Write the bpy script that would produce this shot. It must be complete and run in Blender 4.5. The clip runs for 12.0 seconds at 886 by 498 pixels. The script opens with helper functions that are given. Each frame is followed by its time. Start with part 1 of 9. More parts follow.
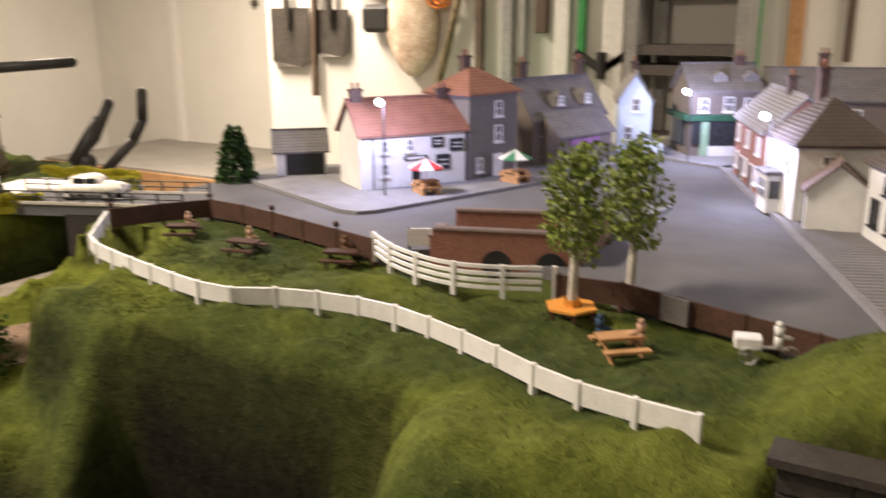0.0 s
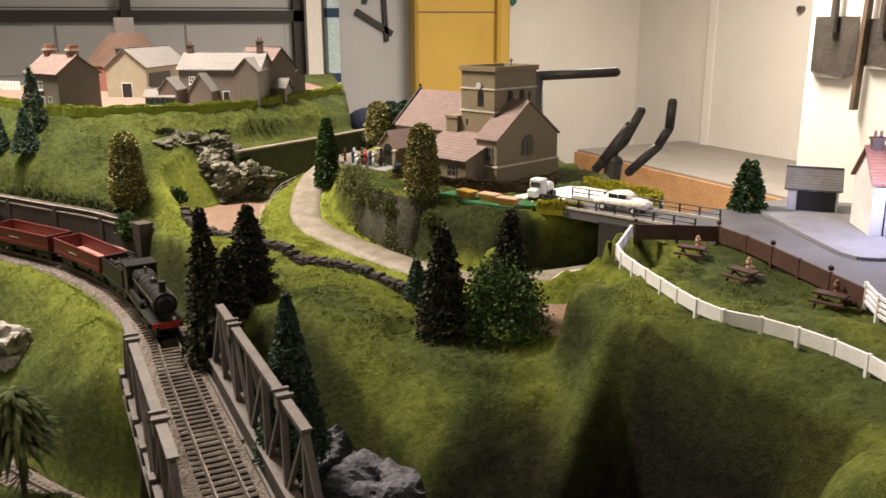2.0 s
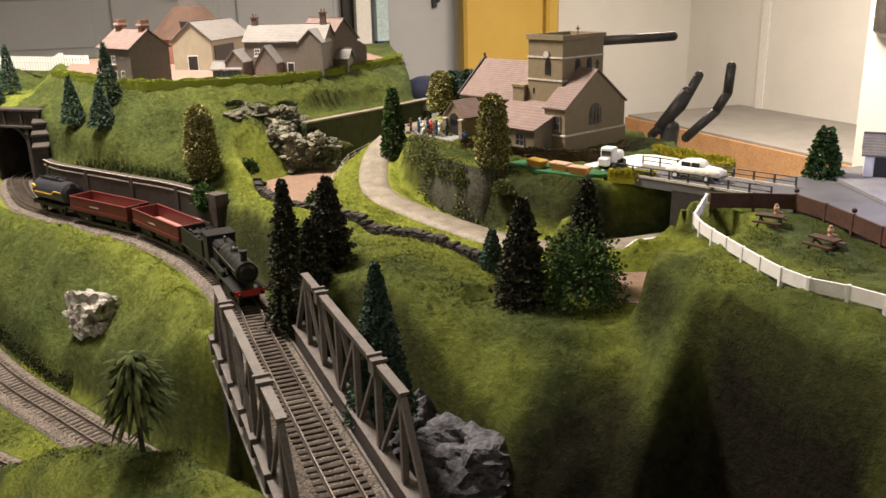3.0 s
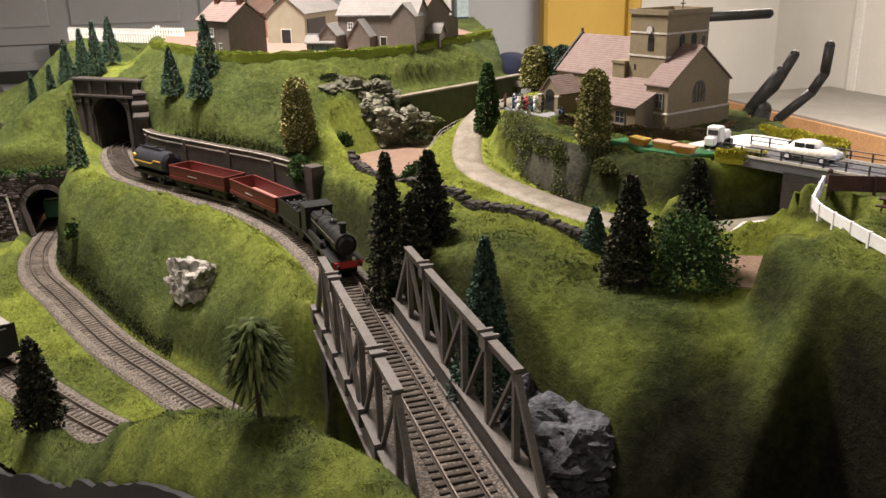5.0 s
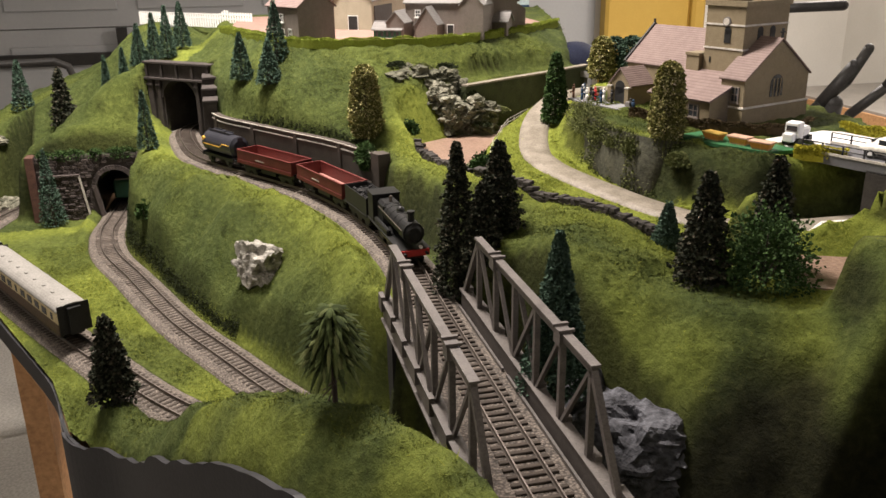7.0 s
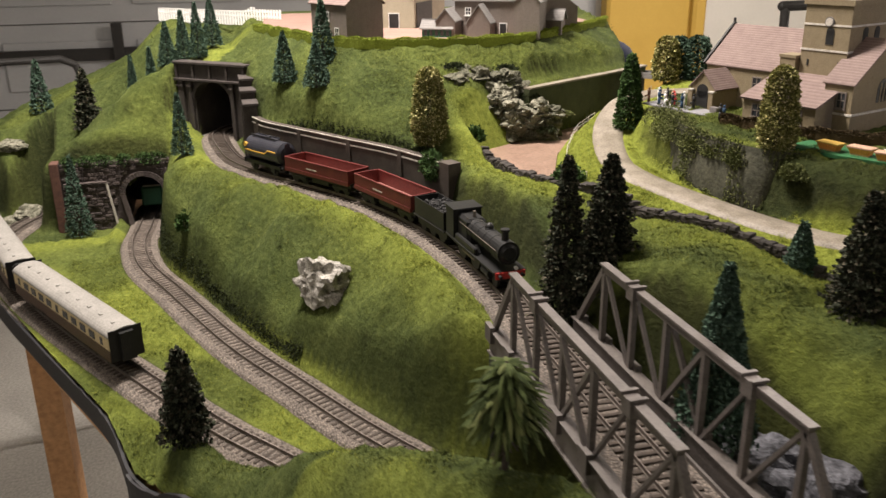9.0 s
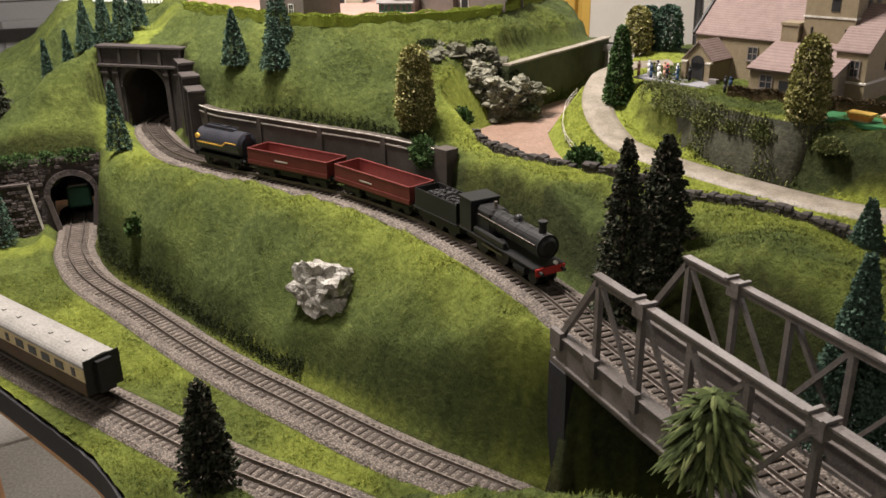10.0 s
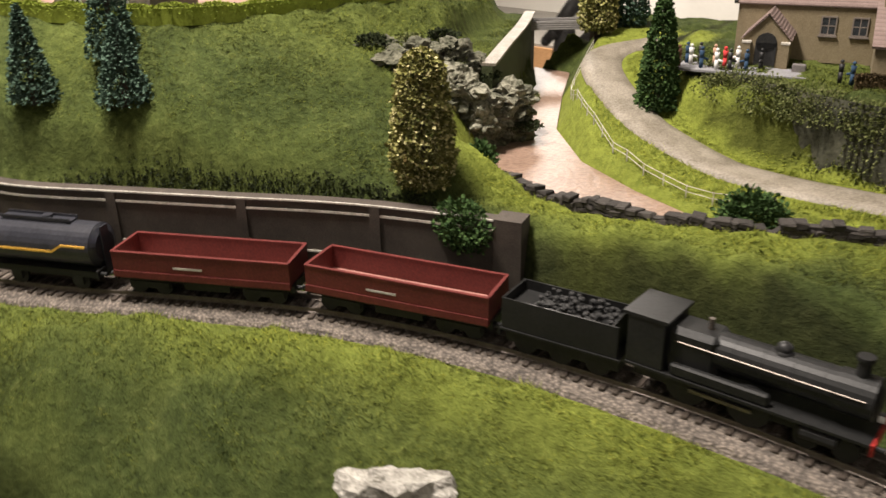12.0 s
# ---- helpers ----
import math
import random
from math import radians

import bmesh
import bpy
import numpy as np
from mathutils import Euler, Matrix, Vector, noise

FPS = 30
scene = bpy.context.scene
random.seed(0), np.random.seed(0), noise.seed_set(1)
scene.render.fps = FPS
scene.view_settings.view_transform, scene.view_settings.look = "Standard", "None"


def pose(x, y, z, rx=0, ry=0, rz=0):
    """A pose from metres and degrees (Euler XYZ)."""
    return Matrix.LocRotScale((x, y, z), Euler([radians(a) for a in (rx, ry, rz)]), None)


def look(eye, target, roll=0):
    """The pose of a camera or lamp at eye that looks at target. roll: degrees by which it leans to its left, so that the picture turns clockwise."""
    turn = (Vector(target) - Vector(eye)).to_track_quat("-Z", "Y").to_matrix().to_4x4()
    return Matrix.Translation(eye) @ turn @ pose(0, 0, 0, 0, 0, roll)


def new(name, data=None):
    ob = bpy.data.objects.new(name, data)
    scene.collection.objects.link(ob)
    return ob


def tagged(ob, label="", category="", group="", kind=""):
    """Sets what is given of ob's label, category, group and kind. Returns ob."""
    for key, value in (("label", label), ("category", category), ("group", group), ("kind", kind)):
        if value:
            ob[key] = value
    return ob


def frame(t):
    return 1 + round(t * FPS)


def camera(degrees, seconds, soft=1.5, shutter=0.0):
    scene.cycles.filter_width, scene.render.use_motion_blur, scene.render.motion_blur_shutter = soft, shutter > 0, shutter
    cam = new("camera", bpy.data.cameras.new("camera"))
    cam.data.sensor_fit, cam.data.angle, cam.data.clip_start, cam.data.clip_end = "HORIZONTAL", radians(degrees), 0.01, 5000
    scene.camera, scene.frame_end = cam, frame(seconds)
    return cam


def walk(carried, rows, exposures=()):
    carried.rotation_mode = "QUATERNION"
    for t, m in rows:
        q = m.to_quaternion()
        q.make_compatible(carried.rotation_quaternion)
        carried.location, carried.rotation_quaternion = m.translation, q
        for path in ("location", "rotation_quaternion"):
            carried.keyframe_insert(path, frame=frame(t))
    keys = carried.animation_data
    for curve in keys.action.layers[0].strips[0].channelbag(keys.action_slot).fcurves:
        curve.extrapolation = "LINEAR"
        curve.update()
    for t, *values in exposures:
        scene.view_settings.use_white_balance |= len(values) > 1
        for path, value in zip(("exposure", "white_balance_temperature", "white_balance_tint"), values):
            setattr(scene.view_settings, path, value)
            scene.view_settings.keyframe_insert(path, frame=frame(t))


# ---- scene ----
cam = camera(55.1, 12.0, shutter=0.3)
METRES, EYE, TILT, LEAN, TURN = 0.92, 1.35, 0.0, 0.0, 30.3
ROWS = [
    (0.0, 0.0, 0.0, 0.0, -0.08, -15.21, 0.29),
    (0.5, 0.0081, -0.0055, 0.0214, 14.87, -12.91, -0.81),
    (1.0, 0.0141, -0.0377, 0.034, 26.51, -12.06, -1.16),
    (1.5, 0.0203, -0.0706, 0.0352, 31.7, -13.38, -0.77),
    (2.0, 0.0268, -0.095, 0.0414, 34.08, -15.06, 0.19),
    (2.5, 0.0212, -0.1121, 0.0453, 35.71, -16.4, 1.12),
    (3.0, 0.0124, -0.1225, 0.0475, 36.96, -17.23, 1.26),
    (3.5, 0.0059, -0.1307, 0.0489, 38.57, -17.67, 1.41),
    (5.5, -0.0158, -0.1373, 0.0436, 42.62, -18.95, 1.13),
    (6.0, -0.0169, -0.1391, 0.0439, 43.39, -19.28, 1.18),
    (6.5, -0.0231, -0.1442, 0.0448, 44.51, -19.34, 0.92),
    (8.5, -0.0643, -0.1571, 0.0483, 47.61, -19.34, 0.7),
    (9.0, -0.1551, -0.1681, 0.0468, 44.7, -19.68, 0.6),
    (9.5, -0.258, -0.1825, 0.0475, 39.46, -20.29, 0.62),
    (10.0, -0.3053, -0.1952, 0.0414, 36.32, -21.43, 0.89),
    (10.5, -0.3496, -0.1942, 0.0236, 33.33, -22.2, 0.57),
    (11.0, -0.4359, -0.1524, 0.0237, 29.61, -21.98, 0.66),
    (11.5, -0.5919, -0.0592, 0.0114, 24.18, -22.21, -0.09),
    (12.0, -0.7592, 0.0161, 0.0135, 13.5, -23.87, 1.08),
]
walk(cam, [(t, pose(0, 0, EYE, TILT, LEAN, TURN) @ pose(METRES * x, METRES * y, METRES * z, 90 + pitch, roll, yaw)) for t, x, y, z, yaw, pitch, roll in ROWS],
     exposures=[(0.0, 0.0, 7300, 10), (1.0, -0.08, 6750, 10), (2.0, -0.01, 6950, 10), (3.0, 0.02, 6900, 10), (5.5, 0.05, 6400, 10), (9.0, 0.02, 6450, 10), (10.0, -0.02, 6250, 10), (11.0, -0.17, 6300, 10), (12.0, -0.25, 6500, 8)])

# ---- world and lamps ----
world = bpy.data.worlds.new("world")
scene.world = world
world.use_nodes = True
world.node_tree.nodes["Background"].inputs[0].default_value = (1.0, 0.86, 0.68, 1)
world.node_tree.nodes["Background"].inputs[1].default_value = 0.055


def area_lamp(name, eye, target, sx, sy, watts, colour):
    d = bpy.data.lights.new(name, "AREA")
    d.shape, d.size, d.size_y, d.energy, d.color = "RECTANGLE", sx, sy, watts, colour
    ob = new(name, d)
    ob.matrix_world = look(eye, target)
    return ob


def point_lamp(name, at, watts, radius, colour):
    d = bpy.data.lights.new(name, "POINT")
    d.energy, d.shadow_soft_size, d.color = watts, radius, colour
    ob = new(name, d)
    ob.location = at
    return ob


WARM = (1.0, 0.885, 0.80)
# key lamp set from the shadow directions; its tube is out of view
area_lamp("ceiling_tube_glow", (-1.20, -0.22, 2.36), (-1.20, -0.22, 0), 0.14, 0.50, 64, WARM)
# unseen fills, added to brighten slopes, far walls and tool wall
area_lamp("near_fill_glow", (0.3, -1.4, 2.36), (0.3, -1.4, 0), 0.3, 1.2, 14, WARM)
area_lamp("far_fill_glow", (-2.9, 2.6, 2.36), (-2.9, 2.6, 0), 0.3, 1.2, 140, WARM)
area_lamp("tool_fill_glow", (0.4, 2.7, 2.36), (0.4, 2.7, 0), 0.3, 1.2, 30, WARM)
COOL = (0.52, 0.55, 1.0)

# ---- materials ----


def tree_of(name):
    m = bpy.data.materials.new(name)
    m.use_nodes = True
    nt = m.node_tree
    return m, nt, nt.nodes["Principled BSDF"]


def coords(nt, scale, kind="Object"):
    tc = nt.nodes.new("ShaderNodeTexCoord")
    mp = nt.nodes.new("ShaderNodeMapping")
    mp.inputs["Scale"].default_value = scale if isinstance(scale, tuple) else (scale,) * 3
    nt.links.new(tc.outputs[kind], mp.inputs[0])
    return mp.outputs[0]


def noise_of(nt, vec, scale, detail=4, rough=0.6):
    n = nt.nodes.new("ShaderNodeTexNoise")
    n.inputs["Scale"].default_value, n.inputs["Detail"].default_value, n.inputs["Roughness"].default_value = scale, detail, rough
    nt.links.new(vec, n.inputs["Vector"])
    return n.outputs["Fac"]


def ramp_of(nt, fac, stops):
    r = nt.nodes.new("ShaderNodeValToRGB")
    e = r.color_ramp.elements
    while len(e) < len(stops):
        e.new(0.5)
    for el, (p, c) in zip(e, stops):
        el.position, el.color = p, (*c, 1)
    nt.links.new(fac, r.inputs[0])
    return r.outputs[0]


def mix_of(nt, fac, a, b, mode="MIX"):
    m = nt.nodes.new("ShaderNodeMix")
    m.data_type, m.blend_type = "RGBA", mode
    for sock, v in ((m.inputs[0], fac), (m.inputs[6], a), (m.inputs[7], b)):
        if isinstance(v, (int, float)):
            sock.default_value = v
        elif isinstance(v, tuple):
            sock.default_value = (*v, 1)
        else:
            nt.links.new(v, sock)
    return m.outputs[2]


def bump_of(nt, fac, strength, dist, bsdf, under=None):
    b = nt.nodes.new("ShaderNodeBump")
    b.inputs["Strength"].default_value, b.inputs["Distance"].default_value = strength, dist
    nt.links.new(fac, b.inputs["Height"])
    if under:
        nt.links.new(under, b.inputs["Normal"])
    nt.links.new(b.outputs[0], bsdf.inputs["Normal"])
    return b.outputs[0]


def mottled(name, dark, light, fine=900.0, coarse=60.0, rough=0.85, bump=0.3, metal=0.0, spread=0.25, depth=0.0008, jitter=0.0, spec=0.3, grain=0.4):
    """Two-scale mottled surface: coarse stains and fine grain, sizes per metre."""
    m, nt, p = tree_of(name)
    v = coords(nt, 1.0)
    a = noise_of(nt, v, coarse, 5)
    b = noise_of(nt, v, fine, 3)
    c = ramp_of(nt, a, [(0.5 - spread, dark), (0.5 + spread, light)])
    c = mix_of(nt, grain, c, ramp_of(nt, b, [(0.3, tuple(0.55 * x for x in dark)), (0.7, tuple(min(1, 1.25 * x) for x in light))]))
    if jitter:
        oi = nt.nodes.new("ShaderNodeObjectInfo")
        c = mix_of(nt, jitter, c, ramp_of(nt, oi.outputs["Random"], [(0.0, dark), (1.0, light)]))
    nt.links.new(c, p.inputs["Base Color"])
    p.inputs["Roughness"].default_value, p.inputs["Metallic"].default_value = rough, metal
    p.inputs["Specular IOR Level"].default_value = spec
    if bump:
        bump_of(nt, b, bump, depth, p)
    return m


def leafy(name, dark, light, tip=None):
    """Foliage: every leaf island takes its own shade."""
    m, nt, p = tree_of(name)
    g = nt.nodes.new("ShaderNodeNewGeometry")
    stops = [(0.0, dark), (0.75, light)] + ([(0.95, tip)] if tip else [])
    c = ramp_of(nt, g.outputs["Random Per Island"], stops)
    n = noise_of(nt, coords(nt, 1.0), 400.0, 2)
    c = mix_of(nt, 0.35, c, ramp_of(nt, n, [(0.3, tuple(0.5 * x for x in dark)), (0.7, light)]))
    nt.links.new(c, p.inputs["Base Color"])
    p.inputs["Roughness"].default_value = 0.9
    p.inputs["Specular IOR Level"].default_value = 0.15
    return m


def ground_material(name="static_grass", fibre=False):
    """Static grass: olive base, yellow-green patches where the lime attribute is high, near-black where bare_shade is
    high (earth, and shade put into the colour).
    """
    m, nt, p = tree_of(name)
    v = coords(nt, 1.0)
    n1, n2, n3 = noise_of(nt, v, 22.0, 6, 0.65), noise_of(nt, v, 140.0, 5, 0.7), noise_of(nt, v, 1100.0, 3, 0.7)
    base = ramp_of(nt, n1, [(0.3, (0.020, 0.028, 0.009)), (0.5, (0.056, 0.075, 0.022)), (0.7, (0.108, 0.130, 0.038))])
    base = mix_of(nt, 0.5, base, ramp_of(nt, n2, [(0.3, (0.022, 0.033, 0.011)), (0.55, (0.074, 0.098, 0.028)), (0.75, (0.155, 0.180, 0.060))]))
    lime = ramp_of(nt, n2, [(0.25, (0.125, 0.152, 0.024)), (0.75, (0.290, 0.335, 0.060))])
    at = nt.nodes.new("ShaderNodeAttribute")
    at.attribute_name = "lime"
    base = mix_of(nt, at.outputs["Fac"], base, lime)
    at2 = nt.nodes.new("ShaderNodeAttribute")
    at2.attribute_name = "bare_shade"
    # near-black tone for track earth and for the painted bank shade
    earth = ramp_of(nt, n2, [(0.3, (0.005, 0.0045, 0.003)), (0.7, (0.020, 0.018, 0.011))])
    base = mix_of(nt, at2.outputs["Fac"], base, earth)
    base = mix_of(nt, 0.55, base, ramp_of(nt, n3, [(0.25, (0.50, 0.50, 0.50)), (0.75, (1.40, 1.40, 1.35))]), "MULTIPLY")
    if fibre:
        g = nt.nodes.new("ShaderNodeNewGeometry")
        base = mix_of(nt, 0.85, base, ramp_of(nt, g.outputs["Random Per Island"], [(0.0, (0.55, 0.60, 0.50)), (0.7, (1.15, 1.10, 1.0)), (1.0, (1.75, 1.60, 1.25))]), "MULTIPLY")
    nt.links.new(base, p.inputs["Base Color"])
    p.inputs["Roughness"].default_value = 0.95
    p.inputs["Specular IOR Level"].default_value = 0.1
    u = nt.nodes.new("ShaderNodeBump")
    u.inputs["Strength"].default_value, u.inputs["Distance"].default_value = 0.9, 0.006
    nt.links.new(n2, u.inputs["Height"])
    bump_of(nt, n3, 0.8, 0.0015, p, u.outputs[0])
    return m


def tiled(name, dark, light, pitch=0.0022):
    """Roofing in level courses with a dark line under each and mottled slates."""
    m, nt, p = tree_of(name)
    v = coords(nt, 1.0)
    c = ramp_of(nt, noise_of(nt, v, 90.0, 5), [(0.25, dark), (0.75, light)])
    c = mix_of(nt, 0.35, c, ramp_of(nt, noise_of(nt, v, 1100.0, 3), [(0.3, tuple(0.6 * x for x in dark)), (0.7, tuple(1.2 * x for x in light))]))
    sep = nt.nodes.new("ShaderNodeSeparateXYZ")
    nt.links.new(v, sep.inputs[0])
    saw = nt.nodes.new("ShaderNodeMath")
    saw.operation = "PINGPONG"
    nt.links.new(sep.outputs[2], saw.inputs[0])
    saw.inputs[1].default_value = pitch / 2
    up = nt.nodes.new("ShaderNodeMath")
    up.operation = "MULTIPLY"
    nt.links.new(saw.outputs[0], up.inputs[0])
    up.inputs[1].default_value = 2.0 / pitch
    c = mix_of(nt, 0.6, c, ramp_of(nt, up.outputs[0], [(0.05, (0.45, 0.45, 0.45)), (0.35, (1, 1, 1))]), "MULTIPLY")
    nt.links.new(c, p.inputs["Base Color"])
    p.inputs["Roughness"].default_value = 0.8
    p.inputs["Specular IOR Level"].default_value = 0.3
    bump_of(nt, up.outputs[0], 0.5, 0.0006, p)
    return m


def stony(name, dark, light, scale=450.0, soft=0.8, rough=0.9, depth=0.001):
    m, nt, p = tree_of(name)
    v = coords(nt, 1.0)
    vo = nt.nodes.new("ShaderNodeTexVoronoi")
    vo.inputs["Scale"].default_value = scale
    nt.links.new(v, vo.inputs["Vector"])
    c = ramp_of(nt, vo.outputs["Color"], [(0.1, dark), (0.9, light)])
    c = mix_of(nt, 0.4, c, ramp_of(nt, noise_of(nt, v, scale * 0.1, 4), [(0.3, dark), (0.7, light)]))
    d = ramp_of(nt, vo.outputs["Distance"], [(0.3, (1, 1, 1)), (0.75, (0.25, 0.25, 0.25))])
    c = mix_of(nt, soft, c, d, "MULTIPLY")
    nt.links.new(c, p.inputs["Base Color"])
    p.inputs["Roughness"].default_value = rough
    inv = nt.nodes.new("ShaderNodeMath")
    inv.operation = "SUBTRACT"
    inv.inputs[0].default_value = 1.0
    nt.links.new(vo.outputs["Distance"], inv.inputs[1])
    bump_of(nt, inv.outputs[0], 0.8, depth, p)
    return m


def emitter(name, colour, strength):
    m, nt, p = tree_of(name)
    p.inputs["Emission Color"].default_value, p.inputs["Emission Strength"].default_value = (*colour, 1), strength
    return m


GRASS = ground_material()
FIBRE = ground_material("grass_fibre", True)
BALLAST = stony("ballast", (0.050, 0.042, 0.035), (0.245, 0.205, 0.170), 520.0, depth=0.0016)
SLEEPER = mottled("sleeper", (0.024, 0.018, 0.014), (0.072, 0.057, 0.045), 1500, 200, jitter=0.3)
WALLSTONE = mottled("black_brown_walling", (0.009, 0.008, 0.007), (0.056, 0.049, 0.043), 700, 120, bump=0.6, jitter=0.4)
RAIL = mottled("rail_steel", (0.06, 0.048, 0.040), (0.24, 0.21, 0.185), 1200, 100, rough=0.42, metal=0.7)
GIRDER = mottled("weathered_girder", (0.032, 0.027, 0.025), (0.145, 0.128, 0.116), 700, 90, rough=0.5, jitter=0.2, spec=0.5)
ROCKPALE = mottled("pale_rock", (0.09, 0.08, 0.065), (0.52, 0.50, 0.45), 500, 90, bump=0.9, depth=0.003, spread=0.15)
ROCKGREY = mottled("grey_slate_rock", (0.010, 0.010, 0.012), (0.125, 0.128, 0.145), 260, 80, bump=0.9, depth=0.003, spread=0.13)
ROAD = mottled("grey_card_road", (0.075, 0.075, 0.08), (0.14, 0.14, 0.148), 1500, 30, rough=0.9)
TRACKWAY = mottled("gravel_lane", (0.115, 0.098, 0.070), (0.27, 0.240, 0.195), 620, 55, bump=0.6, rough=0.55, spread=0.13, grain=0.5)
PAVING = mottled("paving", (0.14, 0.14, 0.15), (0.25, 0.25, 0.26), 900, 60)
WATER = mottled("muddy_water", (0.15, 0.095, 0.068), (0.27, 0.185, 0.14), 260, 50, rough=0.42, bump=0.5, depth=0.002, spec=0.35)
WALLPAINT = mottled("white_wall_paint", (0.60, 0.58, 0.53), (0.72, 0.70, 0.65), 60, 1.2, rough=0.7, bump=0.05, grain=0.06)
GREYPAINT = mottled("pale_grey_door_paint", (0.33, 0.34, 0.35), (0.42, 0.43, 0.44), 60, 1.0, rough=0.5, bump=0.03, grain=0.06)
CONCRETE = mottled("concrete_floor", (0.24, 0.23, 0.21), (0.40, 0.385, 0.35), 120, 2.5, rough=0.8)
PINE = mottled("pine_timber", (0.33, 0.17, 0.075), (0.50, 0.29, 0.14), 90, 9, rough=0.6)
FASCIA = mottled("charcoal_fascia", (0.009, 0.009, 0.010), (0.022, 0.022, 0.025), 300, 8, rough=0.6)
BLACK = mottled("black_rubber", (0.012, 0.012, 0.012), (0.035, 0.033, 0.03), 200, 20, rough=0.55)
YELLOW = mottled("yellow_foam_board", (0.43, 0.28, 0.055), (0.53, 0.355, 0.08), 90, 2, rough=0.6, grain=0.06)
WHITE = mottled("white_plastic", (0.62, 0.60, 0.56), (0.80, 0.78, 0.74), 600, 60, rough=0.5, grain=0.06)
BROWNFENCE = mottled("dark_brown_fence", (0.030, 0.014, 0.009), (0.085, 0.042, 0.028), 800, 80)

# ---- mesh helpers ----


def part(name, bm, material, parent=None, label="", smooth=False):
    me = bpy.data.meshes.new(name)
    bm.to_mesh(me)
    bm.free()
    return mesh_part(name, me, material, parent, label, smooth)


def mesh_part(name, me, material, parent=None, label="", smooth=False):
    for mat in material if isinstance(material, (list, tuple)) else (material,):
        me.materials.append(mat)
    if smooth:
        for f in me.polygons:
            f.use_smooth = True
    ob = new(name, me)
    if parent:
        ob.parent = parent
    if label:
        ob["label"] = label
    return ob


def thing(name, at, label, category, group="", rz=0.0, kind=""):
    ob = new(name)
    ob.empty_display_size = 0.02
    ob.matrix_world = pose(*at, 0, 0, rz)
    return tagged(ob, label, category, group, kind)


def add_box(bm, x0, x1, y0, y1, z0, z1, m=None, bevel=0.0):
    r = bmesh.ops.create_cube(bm, size=1.0)
    vs = r["verts"]
    mm = Matrix.Translation(((x0 + x1) / 2, (y0 + y1) / 2, (z0 + z1) / 2)) @ Matrix.Diagonal((x1 - x0, y1 - y0, z1 - z0, 1))
    bmesh.ops.transform(bm, matrix=(m or Matrix()) @ mm, verts=vs)
    if bevel:
        es = list({e for v in vs for e in v.link_edges})
        bmesh.ops.bevel(bm, geom=es, offset=bevel, segments=1, affect="EDGES")
    return vs


def boxed(*a, **k):
    bm = bmesh.new()
    add_box(bm, *a, **k)
    return bm


def add_beam(bm, a, b, w, h, up=(0, 0, 1)):
    """A rectangular bar from a to b, w wide and h high."""
    a, b = Vector(a), Vector(b)
    d = b - a
    z = d.normalized()
    x = z.cross(Vector(up))
    if x.length < 1e-4:
        x = z.cross(Vector((1, 0, 0)))
    x.normalize()
    y = x.cross(z)
    m = Matrix.Translation((a + b) / 2) @ Matrix((x, y, z)).transposed().to_4x4()
    add_box(bm, -w / 2, w / 2, -h / 2, h / 2, -d.length / 2, d.length / 2, m)


def beam(*a, **k):
    bm = bmesh.new()
    add_beam(bm, *a, **k)
    return bm


def add_rod(bm, a, b, r, n=8, r2=None):
    a, b = Vector(a), Vector(b)
    d = b - a
    m = Matrix.Translation((a + b) / 2) @ d.to_track_quat("Z", "Y").to_matrix().to_4x4()
    bmesh.ops.create_cone(bm, cap_ends=True, segments=n, radius1=r, radius2=r if r2 is None else r2, depth=d.length, matrix=m)


def rod(*a, **k):
    bm = bmesh.new()
    add_rod(bm, *a, **k)
    return bm


def add_prism(bm, pts, z0, z1, m=None):
    """An upright prism over a plan polygon."""
    m = m or Matrix()
    lo = [bm.verts.new(m @ Vector((x, y, z0))) for x, y in pts]
    hi = [bm.verts.new(m @ Vector((x, y, z1))) for x, y in pts]
    bm.faces.new(lo[::-1])
    bm.faces.new(hi)
    for i in range(len(pts)):
        j = (i + 1) % len(pts)
        bm.faces.new((lo[i], lo[j], hi[j], hi[i]))
    bmesh.ops.recalc_face_normals(bm, faces=bm.faces[:])


def prism(*a, **k):
    bm = bmesh.new()
    add_prism(bm, *a, **k)
    return bm


def spline(pts, step=0.004):
    """Dense points of a Catmull-Rom curve through plan or space points."""
    p = np.array(pts, float)
    p = np.vstack([2 * p[0] - p[1], p, 2 * p[-1] - p[-2]])
    out = []
    for i in range(1, len(p) - 2):
        a, b, c, d = p[i - 1], p[i], p[i + 1], p[i + 2]
        n = max(2, int(np.linalg.norm(c - b) / step))
        for k in range(n):
            t = k / n
            out.append(0.5 * (2 * b + (c - a) * t + (2 * a - 5 * b + 4 * c - d) * t * t + (3 * b - a - 3 * c + d) * t ** 3))
    out.append(p[-2])
    return np.array(out)


def along(path):
    """Arc length at each point of a path."""
    return np.concatenate([[0], np.cumsum(np.linalg.norm(np.diff(path, axis=0), axis=1))])


def at_length(path, s):
    """Plan point and heading (radians) at arc length s."""
    L = along(path)
    x, y = np.interp(s, L, path[:, 0]), np.interp(s, L, path[:, 1])
    e = 0.004
    dx = np.interp(s + e, L, path[:, 0]) - np.interp(s - e, L, path[:, 0])
    dy = np.interp(s + e, L, path[:, 1]) - np.interp(s - e, L, path[:, 1])
    return x, y, math.atan2(dy, dx)


